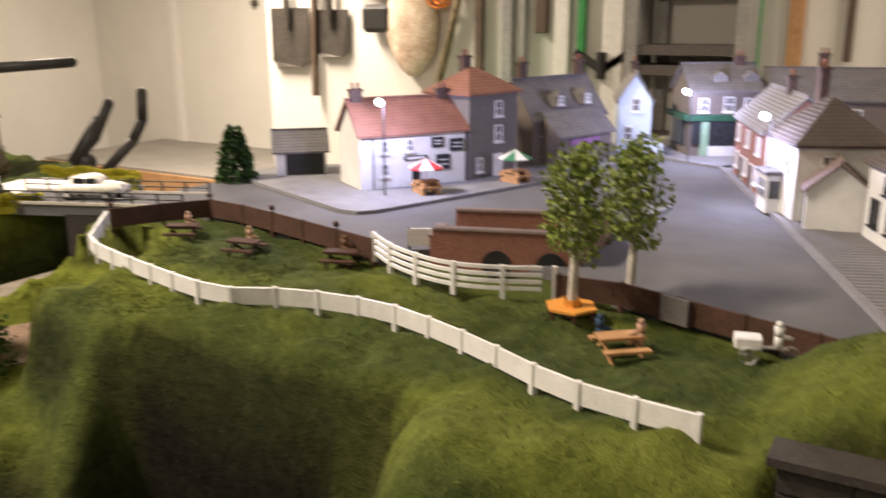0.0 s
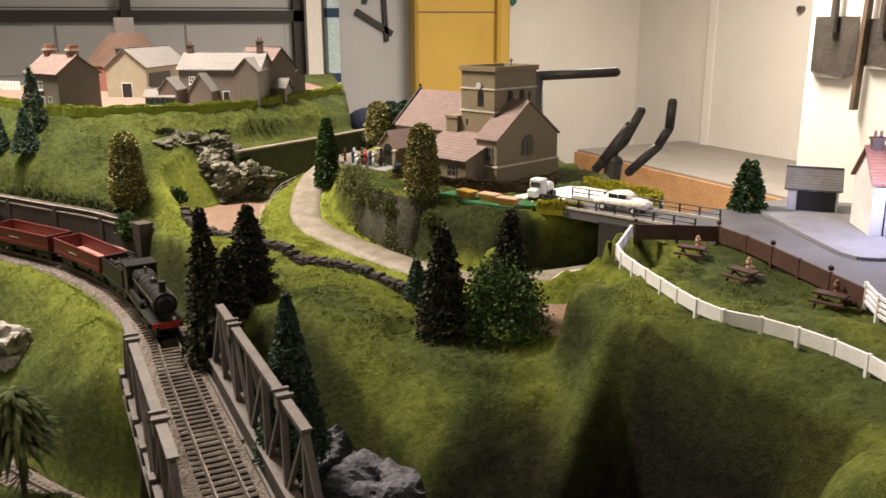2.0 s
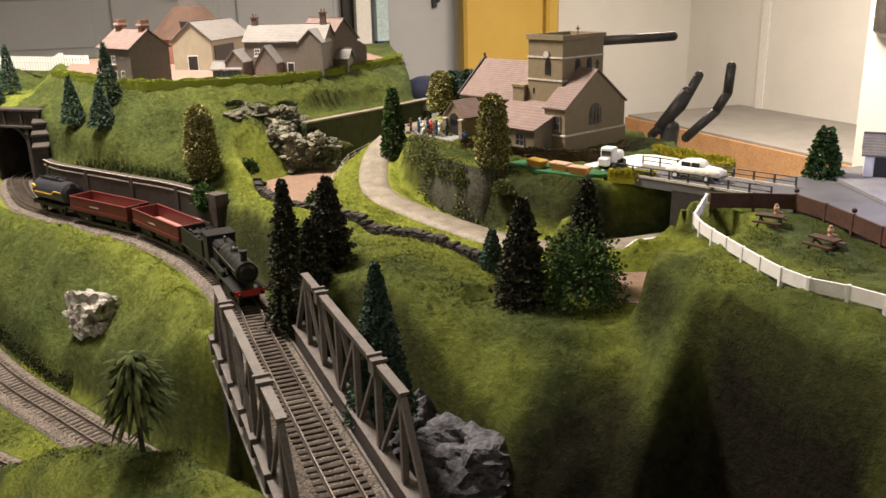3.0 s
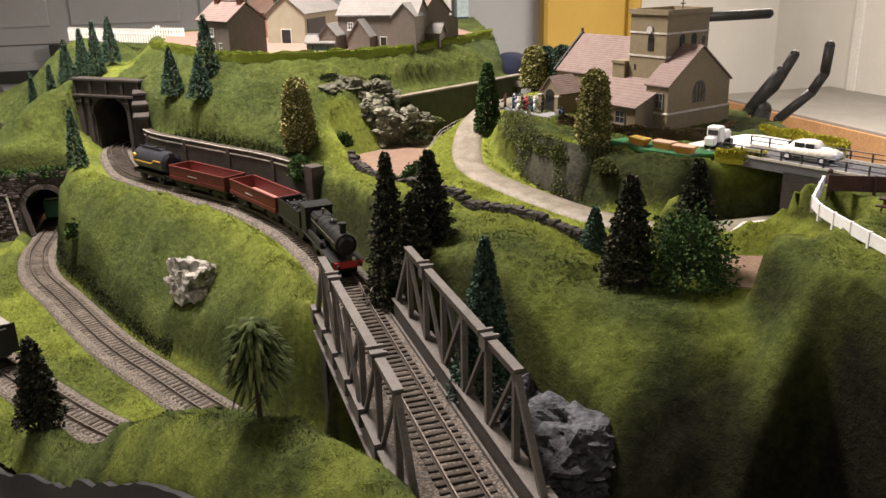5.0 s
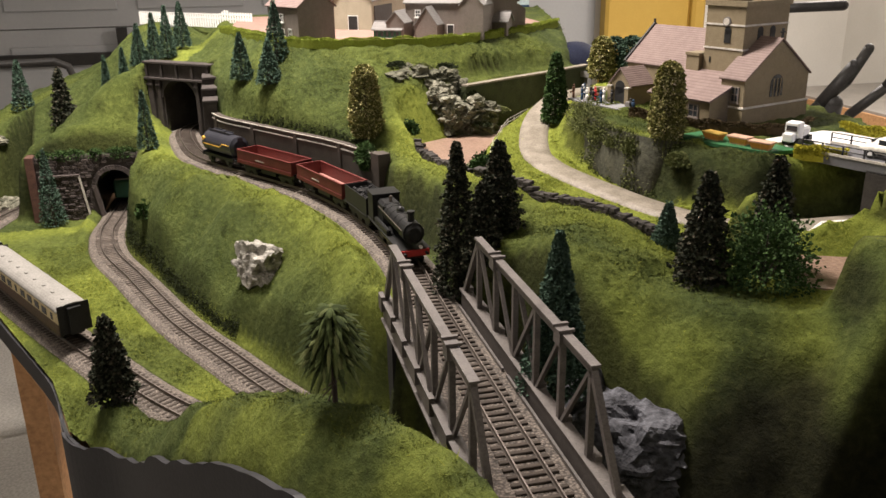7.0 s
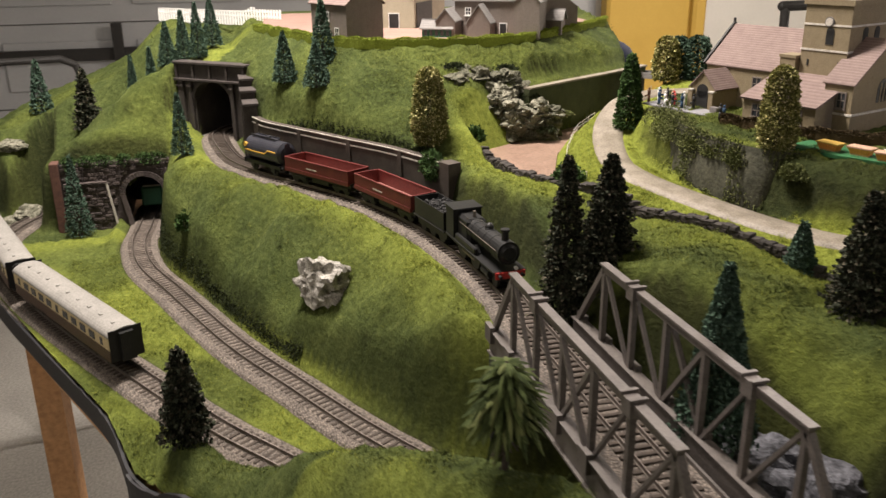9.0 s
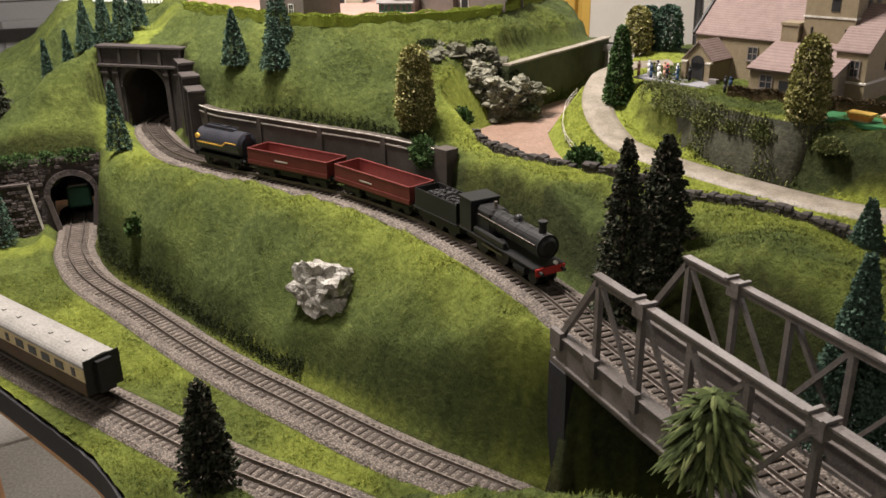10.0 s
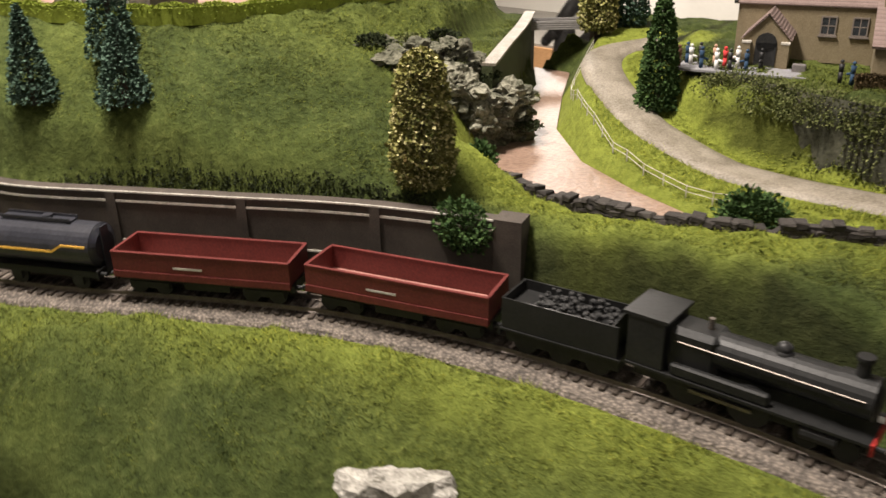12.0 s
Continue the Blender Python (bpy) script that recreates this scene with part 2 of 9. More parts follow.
def sweep(path, profile, closed=True):
    """A mesh of a profile (sideways, up) swept along a path of (x, y, z)."""
    P = np.array(path)
    T = np.gradient(P[:, :2], axis=0)
    T /= np.linalg.norm(T, axis=1)[:, None] + 1e-9
    N = np.stack([-T[:, 1], T[:, 0]], 1)
    V, F, k = [], [], len(profile)
    for i in range(len(P)):
        for u, w in profile:
            V.append((P[i, 0] + N[i, 0] * u, P[i, 1] + N[i, 1] * u, P[i, 2] + w))
    for i in range(len(P) - 1):
        for j in range(k if closed else k - 1):
            j2 = (j + 1) % k
            F.append((i * k + j, (i + 1) * k + j, (i + 1) * k + j2, i * k + j2))
    if closed:
        F.append(tuple(range(k)))
        F.append(tuple((len(P) - 1) * k + j for j in reversed(range(k))))
    me = bpy.data.meshes.new("sweep")
    me.from_pydata(V, [], F)
    bm = bmesh.new()
    bm.from_mesh(me)
    bmesh.ops.recalc_face_normals(bm, faces=bm.faces[:])
    bm.to_mesh(me)
    bm.free()
    return me


def with_z(path, z):
    return np.column_stack([path, np.full(len(path), z) if np.isscalar(z) else z])


# ---- the lie of the land ----
V0, R0, L0 = 1.220, 1.111, 0.994
UPPER = spline([(0.12, 0.0185), (-0.25, 0.0185), (-0.6, 0.0205), (-0.7, 0.0225), (-0.8, 0.014), (-0.9, -0.006), (-1.0, -0.042), (-1.09, -0.094), (-1.17, -0.145),
                (-1.25, -0.183), (-1.33, -0.202), (-1.39, -0.2085), (-1.43, -0.2025), (-1.47, -0.178), (-1.52, -0.13)])
LOW_A = spline([(-0.42, 0.06), (-0.52, -0.002), (-0.613, -0.058), (-0.694, -0.107), (-0.79, -0.156), (-0.908, -0.214), (-1.07, -0.276), (-1.18, -0.318), (-1.28, -0.334), (-1.36, -0.330), (-1.52, -0.32)])
LOW_B = spline([(-0.50, -0.07), (-0.65, -0.171), (-0.732, -0.231), (-0.839, -0.297), (-0.976, -0.378), (-1.115, -0.452), (-1.25, -0.508), (-1.34, -0.532), (-1.42, -0.520), (-1.49, -0.487), (-1.56, -0.44), (-1.62, -0.39)])
EDGE = [(-1.95, -0.72), (-1.50, -0.63), (-1.312, -0.565), (-1.124, -0.487), (-0.976, -0.417), (-0.80, -0.333), (-0.69, -0.300), (-0.61, -0.245), (-0.50, -0.195), (-0.38, -0.135), (-0.27, -0.09), (-0.10, -0.075), (0.18, -0.075)]
LANE = spline([(-1.035, 0.395), (-1.052, 0.350), (-1.036, 0.304), (-0.988, 0.258), (-0.935, 0.229), (-0.87, 0.209), (-0.81, 0.206), (-0.75, 0.215), (-0.68, 0.232), (-0.63, 0.246), (-0.585, 0.268), (-0.555, 0.305), (-0.545, 0.42)])
LANE_Z = np.interp(along(LANE), [0, 0.05, 0.11, 0.165, 0.22, 0.30, 0.5, 0.8], [1.212, 1.209, 1.204, 1.194, 1.180, 1.168, 1.165, 1.168])
HEDGE = [(-1.47, -0.135), (-1.30, -0.075), (-1.20, -0.03), (-1.163, 0.04), (-1.15, 0.11), (-1.17, 0.20), (-1.26, 0.31), (-1.38, 0.43)]
FENCE = [(-0.483, 0.372), (-0.448, 0.335), (-0.425, 0.316), (-0.36, 0.298), (-0.297, 0.287), (-0.265, 0.300), (-0.235, 0.3055), (-0.204, 0.305), (-0.157, 0.290), (-0.105, 0.268), (-0.056, 0.262)]
TERRACE = [(-1.03, 0.37), (-0.97, 0.325), (-0.89, 0.281), (-0.84, 0.262), (-0.79, 0.251), (-0.74, 0.254), (-0.70, 0.264), (-0.67, 0.280), (-0.64, 0.303), (-0.605, 0.322), (-0.575, 0.345), (-0.572, 0.39), (-0.60, 0.57), (-1.02, 0.62)]
GX, GY = np.arange(-1.92, 0.16, 0.0055), np.arange(-0.74, 0.96, 0.0055)
BACK = [(0.18, 0.97), (-0.27, 0.97), (-0.345, 0.80), (-0.40, 0.70), (-0.505, 0.605), (-0.525, 0.560), (-0.513, 0.50), (-0.515, 0.46), (-0.56, 0.447), (-0.60, 0.50), (-0.655, 0.492), (-0.72, 0.52), (-0.80, 0.53), (-0.95, 0.545), (-1.13, 0.505), (-1.228, 0.395), (-1.42, 0.448), (-1.95, 0.60)]
X, Y = np.meshgrid(GX, GY, indexing="ij")
# the tunnel portal: its middle, its outward and its sideways direction
PX, PY, PTURN = -1.411, -0.2105, -41.15
PORTAL_OUT = (X - PX) * 0.753 - (Y - PY) * 0.658
PORTAL_SIDE = (X - PX) * 0.658 + (Y - PY) * 0.753


def sd_poly(poly, X=X, Y=Y):
    """Signed distance to a polygon, negative inside."""
    d = np.full(X.shape, 1e9)
    inside = np.zeros(X.shape, bool)
    n = len(poly)
    for i in range(n):
        (ax, ay), (bx, by) = poly[i], poly[(i + 1) % n]
        dx, dy = bx - ax, by - ay
        t = np.clip(((X - ax) * dx + (Y - ay) * dy) / (dx * dx + dy * dy + 1e-12), 0, 1)
        d = np.minimum(d, np.hypot(X - ax - t * dx, Y - ay - t * dy))
        if abs(dy) > 1e-12:
            hit = ((ay > Y) != (by > Y)) & (X < (bx - ax) * (Y - ay) / dy + ax)
            inside ^= hit
    return np.where(inside, -d, d)


def near_path(path, val=None, X=X, Y=Y, skip=5):
    """Distance to a path, and the value carried by its nearest point."""
    P = path[::skip]
    d, v = np.full(X.shape, 1e9), np.zeros(X.shape)
    W = None if val is None else val[::skip]
    for i in range(len(P) - 1):
        ax, ay = P[i]
        dx, dy = P[i + 1] - P[i]
        t = np.clip(((X - ax) * dx + (Y - ay) * dy) / (dx * dx + dy * dy + 1e-12), 0, 1)
        e = np.hypot(X - ax - t * dx, Y - ay - t * dy)
        if W is not None:
            v = np.where(e < d, W[i] + (W[i + 1] - W[i]) * t, v)
        d = np.minimum(d, e)
    return d, v


def ease(t):
    t = np.clip(t, 0, 1)
    return t * t * (3 - 2 * t)


def lumps(X, Y, scale, seed):
    """Cheap smooth noise, about -1 to 1."""
    r = np.random.RandomState(seed)
    out = np.zeros(X.shape)
    for k in range(7):
        a, f, ph = r.uniform(0, 6.28), scale * r.uniform(0.6, 1.7), r.uniform(0, 6.28)
        out += np.sin((X * math.cos(a) + Y * math.sin(a)) * f * 6.28 + ph + 1.3 * np.sin((X * math.sin(a) - Y * math.cos(a)) * f * 4 + ph))
    return out / 4


def hill(sd, top, foot, width, power=1.5):
    return top - (top - foot) * np.clip(sd / width, 0, 1) ** power


def track_rise(x):
    """The upper track climbs a little into its tunnel."""
    return 0.009 * ease((-1.27 - x) / 0.14)


def build_height():
    wob = 0.012 * lumps(X, Y, 5.0, 3)
    H = np.full(X.shape, 0.984)
    shelf = [(-0.60, -0.026), (-0.70, -0.024), (-0.78, -0.035), (-0.86, -0.058), (-0.95, -0.093), (-1.05, -0.148), (-1.13, -0.198), (-1.2, -0.236), (-1.29, -0.262), (-1.36, -0.262), (-1.9, -0.2), (-1.9, 0.1), (-0.95, 0.1), (-0.60, 0.07)]
    H = np.maximum(H, hill(sd_poly(shelf) + wob * 0.5, 1.114, 0.984, 0.116, 1.12))
    meadow = [(-0.94, 0.055), (-0.80, 0.055), (-0.66, 0.060), (-0.585, 0.085), (-0.53, 0.13), (-0.475, 0.165), (-0.43, 0.20), (-0.40, 0.30), (-0.46, 0.45), (-1.1, 0.50), (-1.25, 0.2), (-1.02, 0.05)]
    H = np.maximum(H, hill(sd_poly(meadow) + wob, 1.164 + 0.01 * lumps(X, Y, 4, 5), 0.93, 0.165, 1.35))
    farm = HEDGE + [(-1.95, 0.6), (-1.95, -0.12)]
    fw = 0.115 + 0.11 * ease((Y + 0.08) / 0.16)
    H = np.maximum(H, hill(sd_poly(farm) - 0.004 + wob * 0.4, 1.268, 1.163, fw, 1.05) - 2 * (sd_poly(farm) > fw + 0.02))
    left = [(-1.372, -0.150), (-1.462, -0.258), (-1.52, -0.272), (-1.62, -0.285), (-1.95, -0.32), (-1.95, -0.1)]
    sl = sd_poly(left)
    lh = np.where(sl < 0.008, 1.219 + 0.40 * np.clip(-sl, 0, 0.1) + 0.3 * wob, 0.9)
    spur = np.interp(Y, [-0.47, -0.42, -0.40, -0.385, -0.361, -0.339, -0.316, -0.292, -0.266, -0.235], [1.085, 1.115, 1.134, 1.147, 1.165, 1.183, 1.200, 1.213, 1.224, 1.226])
    spur = spur - np.where(X > -1.465, 1.9, 0.5) * np.maximum(np.abs(X + 1.465) - 0.009, 0)
    mound = np.interp(Y, [-0.49, -0.465, -0.448, -0.428, -0.395, -0.351, -0.286, -0.25], [1.06, 1.085, 1.103, 1.119, 1.133, 1.137, 1.125, 1.117])
    mound = mound - np.where(X > -1.43, 1.5, 0.5) * np.maximum(np.abs(X + 1.43) - 0.012, 0)
    rear = np.interp(Y, [-0.72, -0.608, -0.556, -0.498, -0.444, -0.369, -0.337, -0.305, -0.274, -0.2], [1.03, 1.081, 1.115, 1.133, 1.156, 1.188, 1.216, 1.250, 1.262, 1.265]) - 0.9 * np.maximum(X + 1.56, 0)
    west = np.maximum(np.maximum(spur, mound) - 2 * (PORTAL_SIDE > -0.062) * (PORTAL_OUT > -0.01), rear - 2 * (Y > -0.25)) + 0.25 * wob
    H = np.maximum(H, np.where((X < -1.398) & (Y > -0.478 - 0.8 * np.maximum(-1.41 - X, 0)), west, 0.9))
    H = np.maximum(H, lh)
    park = FENCE + [(0.0, 0.262), (0.17, 0.27), (0.17, 0.95), (-0.62, 0.95), (-0.60, 0.52), (-0.505, 0.425)]
    cave = np.exp(-((X + 0.262 - 0.25 * (0.29 - Y)) / 0.062) ** 4)
    lobe = 0.05 * np.exp(-((X + 0.14) / 0.06) ** 2) * ease((0.27 - Y) / 0.05)
    sp = sd_poly(park)
    H = np.maximum(H, hill(sp - 0.014 + wob * ease(sp / 0.04) - lobe + 0.34 * cave * ease((sp - 0.016) / 0.016), 1.214, 0.92, 0.155, 1.15))
    wide = np.interp(X, [-0.76, -0.68], [0.010, 0.046])
    st = sd_poly(TERRACE)
    H = np.maximum(H, hill(st, 1.216, 1.163, wide, 0.9) - 2 * (st > wide))
    garth = [(-1.075, 0.365), (-1.10, 0.37), (-1.135, 0.42), (-1.13, 0.52), (-0.98, 0.56), (-0.98, 0.40)]
    H = np.maximum(H, hill(sd_poly(garth), 1.215, 1.16, 0.030, 0.8) - 2 * (sd_poly(garth) > 0.03))
    # the gorge under the bridge
    gorge = [(-0.575, -0.02), (-0.555, 0.06), (-0.47, 0.088), (-0.40, 0.112), (-0.35, 0.095), (-0.31, 0.03), (-0.33, -0.03), (-0.45, -0.03)]
    g = sd_poly(gorge)
    H = np.where(g < 0.03, np.minimum(H, 0.93 + 7.0 * np.maximum(g, 0) + 0.0), H)
    H = np.where((X > -0.612) & (Y < 0.0), np.minimum(H, 0.980), H)
    ridge = spline([(-0.74, -0.285), (-0.675, -0.25), (-0.597, -0.209), (-0.534, -0.177), (-0.445, -0.130), (-0.394, -0.104), (-0.35, -0.081), (-0.31, -0.061), (-0.27, -0.040), (-0.20, -0.03)])
    rz = np.interp(ridge[:, 0], [-0.74, -0.66, -0.60, -0.567, -0.534, -0.49, -0.445, -0.394, -0.35, -0.31, -0.27, -0.20], [0.99, 1.020, 1.030, 1.050, 1.077, 1.104, 1.129, 1.151, 1.165, 1.170, 1.165, 1.15])
    d, z = near_path(ridge, rz, skip=3)
    over = Y > np.interp(X, ridge[:, 0], ridge[:, 1])
    H = np.maximum(H, z - np.where(over, 5.2, 2.6) * np.maximum(d - 0.012, 0) ** 1.12 - 2 * (d > 0.10))
    near = [(-0.285, -0.09), (0.18, -0.09), (0.18, 0.10), (-0.285, 0.07)]
    H = np.maximum(H, hill(sd_poly(near), 1.104, 0.94, 0.10, 1.3))
    H = np.where((Y > 0.25) & (Y < 0.37), np.maximum(H, 1.210 + 0.034 * ease((X + 0.075) / 0.085) * ease((Y - 0.235) / 0.07) * ease((0.362 - Y) / 0.035)), H)
    H = np.where((X > -0.026) & (Y < 0.262), np.minimum(H, 1.13), H)
    # soften, then cut lanes, streams and track beds
    for _ in range(3):
        H[1:-1, 1:-1] = (H[1:-1, 1:-1] * 2 + H[:-2, 1:-1] + H[2:, 1:-1] + H[1:-1, :-2] + H[1:-1, 2:]) / 6
    bank = ease((X + 1.34) / 0.05) * ease((-0.60 - X) / 0.05) * ease((np.interp(X, UPPER[::-1, 0], UPPER[::-1, 1]) - 0.045 - Y) / 0.03) * (H > 1.0)
    H += bank * (0.0065 * lumps(X, Y, 9, 31) - 0.006 * np.maximum(lumps(X, Y, 6, 33) - 0.2, 0))
    H += 0.0032 * lumps(X, Y, 18, 7) * (H > 0.99) + 0.0017 * lumps(X, Y, 45, 8)
    dl, zl = near_path(LANE, LANE_Z)
    H = zl - 0.002 + (H - zl + 0.002) * ease((dl - 0.024) / 0.022)
    s = sd_poly(STREAM)
    H = np.where(s < 0.05, np.minimum(H, 1.151 + 1.7 * np.maximum(s + 0.003, 0)), H)
    s = sd_poly(POOL)
    H = np.where(s < 0.03, np.minimum(H, 1.151 + 1.2 * np.maximum(s + 0.004, 0)), H)
    H = np.where((s < 0.11) & (Y < 0.285) & (X < -0.405) & (X > -0.505), np.minimum(H, 1.1592 - 0.02 * np.maximum(s, 0)), H)
    du, _ = near_path(UPPER)
    k = ease((du - 0.027) / 0.022)
    rz = R0 + track_rise(X)
    inside = PORTAL_OUT < -0.006
    H = np.where(((X > -0.585) & (X < -0.29)) | inside | (X < -1.5), H, rz - 0.009 + (H - rz + 0.009) * k)
    mouth = (PORTAL_OUT > -0.006) & (PORTAL_OUT < 0.05) & (np.abs(PORTAL_SIDE) < 0.068)
    H = np.where(mouth, np.minimum(H, rz - 0.009 + 0.9 * np.maximum(du - 0.028, 0)), H)
    behind = sd_poly([(-0.905, 0.031), (-0.96, 0.016), (-1.02, -0.012), (-1.09, -0.056), (-1.16, -0.104), (-1.215, -0.141), (-1.262, -0.158), (-1.33, -0.14), (-1.20, -0.05), (-1.05, 0.04), (-0.90, 0.075)])
    H = np.where(behind < -0.0045, np.maximum(H, 1.1655), H)
    for tr in (LOW_A, LOW_B):
        d, _ = near_path(tr)
        k = ease((d - 0.026) / 0.02)
        keep = (X < -1.395) & (Y > -0.47) | (X > -0.60)
        H = np.where(keep, H, L0 - 0.009 + (H - L0 + 0.009) * k)
    H = np.where(sd_poly(farm) < -0.006, np.minimum(H, 1.2655), H)
    H = np.where(sd_poly(LEDGE + [(-1.26, 0.39), (-1.21, 0.30), (-1.16, 0.20), (-1.11, 0.16)]) < 0, np.maximum(H, 1.2205), H)
    flat = sd_poly([(-0.62, 0.43), (-0.452, 0.43), (-0.30, 0.39), (-0.16, 0.38), (-0.03, 0.345), (0.17, 0.36), (0.17, 0.95), (-0.62, 0.95)])
    H = np.where(flat < 0.01, np.minimum(H, 1.214), H)
    return H


STREAM = [(-1.005, 0.098), (-0.925, 0.088), (-0.85, 0.094), (-0.79, 0.112), (-0.83, 0.128), (-0.90, 0.150), (-0.967, 0.180), (-1.036, 0.240), (-1.103, 0.339), (-1.16, 0.43), (-1.21, 0.43), (-1.153, 0.362), (-1.102, 0.255), (-1.062, 0.192)]
LEDGE = [(-1.058, 0.172), (-1.068, 0.189), (-1.104, 0.248), (-1.146, 0.319), (-1.168, 0.354), (-1.205, 0.410)]
POOL = [(-0.508, 0.300), (-0.490, 0.340), (-0.455, 0.350), (-0.424, 0.300), (-0.448, 0.262), (-0.484, 0.266)]
H = build_height()


def ground_z(x, y):
    i, j = np.clip((x - GX[0]) / 0.0055, 0, len(GX) - 2), np.clip((y - GY[0]) / 0.0055, 0, len(GY) - 2)
    a, b = int(i), int(j)
    u, v = i - a, j - b
    return float(H[a, b] * (1 - u) * (1 - v) + H[a + 1, b] * u * (1 - v) + H[a, b + 1] * (1 - u) * v + H[a + 1, b + 1] * u * v)


def scatter_grass(lime, bare_shade, keep, du, da, dl):
    """Static grass fibres over the slopes, denser where the camera passes near."""
    r = np.random.RandomState(77)
    n = 430000
    near = r.rand(n) < 0.72
    x = np.where(near, r.uniform(-1.25, -0.30, n), r.uniform(-1.75, 0.14, n))
    y = np.where(near, r.uniform(-0.42, 0.36, n), r.uniform(-0.60, 0.50, n))
    i, j = ((x - GX[0]) / 0.0055).astype(int), ((y - GY[0]) / 0.0055).astype(int)
    db = np.minimum(near_path(LOW_B)[0], da)
    gx, gy = np.gradient(H, 0.0055)
    steep = np.hypot(gx, gy)
    flat = sd_poly([(-0.62, 0.43), (-0.452, 0.43), (-0.30, 0.395), (-0.16, 0.385), (-0.03, 0.35), (0.17, 0.36), (0.17, 0.95), (-0.62, 0.95)])
    good = keep & (du > 0.030) & (db > 0.031) & (dl > 0.0182) & (sd_poly(STREAM) > 0.004) & (sd_poly(POOL) > 0.004) & (flat > 0.006) & (steep < 1.25) & (H > 0.975)
    farm = sd_poly(HEDGE + [(-1.95, 0.6), (-1.95, -0.12)])
    good &= farm > -0.01
    ok = good[i, j] & (bare_shade[i, j] < 0.55)
    x, y, i, j = x[ok], y[ok], i[ok], j[ok]
    n = len(x)
    u, v = (x - GX[i]) / 0.0055, (y - GY[j]) / 0.0055
    z = H[i, j] * (1 - u) * (1 - v) + H[i + 1, j] * u * (1 - v) + H[i, j + 1] * (1 - u) * v + H[i + 1, j + 1] * u * v
    tall = np.where((x > -0.5) & (y > 0.16), 0.6, 1.0) * r.uniform(0.0018, 0.0046, n) * (1 + 0.5 * np.clip(lumps(x, y, 14, 21), -1, 1))
    a = r.uniform(0, 6.283, n)
    w = r.uniform(0.00030, 0.00055, n)
    P = np.column_stack([x, y, z - 0.0003])
    nor = np.column_stack([-np.clip(gx[i, j], -1.5, 1.5), -np.clip(gy[i, j], -1.5, 1.5), np.ones(n)])
    nor /= np.linalg.norm(nor, axis=1)[:, None]
    lay = np.column_stack([np.cos(a), np.sin(a), np.zeros(n)])
    lay -= nor * np.sum(lay * nor, axis=1)[:, None]
    lay[:, 2] += 0.35 * np.hypot(nor[:, 0], nor[:, 1])
    lean = (lay + nor * (r.uniform(0.25, 0.8, n) * np.clip(1.15 - 0.85 * steep[i, j], 0.08, 1.0))[:, None]) * tall[:, None]
    side = np.cross(nor, lay)
    side *= (w / (np.linalg.norm(side, axis=1) + 1e-9))[:, None]
    V = np.stack([P - side, P + side, P + lean], 1).reshape(-1, 3)
    F = np.arange(3 * n).reshape(-1, 3)
    me = bpy.data.meshes.new("grass_fibres")
    me.from_pydata(V.tolist(), [], F.tolist())
    for nm, arr in (("lime", lime), ("bare_shade", bare_shade * 0.95)):
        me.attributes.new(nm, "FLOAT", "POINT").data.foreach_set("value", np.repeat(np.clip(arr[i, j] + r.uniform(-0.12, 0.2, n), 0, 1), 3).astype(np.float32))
    ob = mesh_part("grass", me, FIBRE)
    tagged(ob, "short olive and lime static grass fibres on the slopes", "grass", kind="stuff")


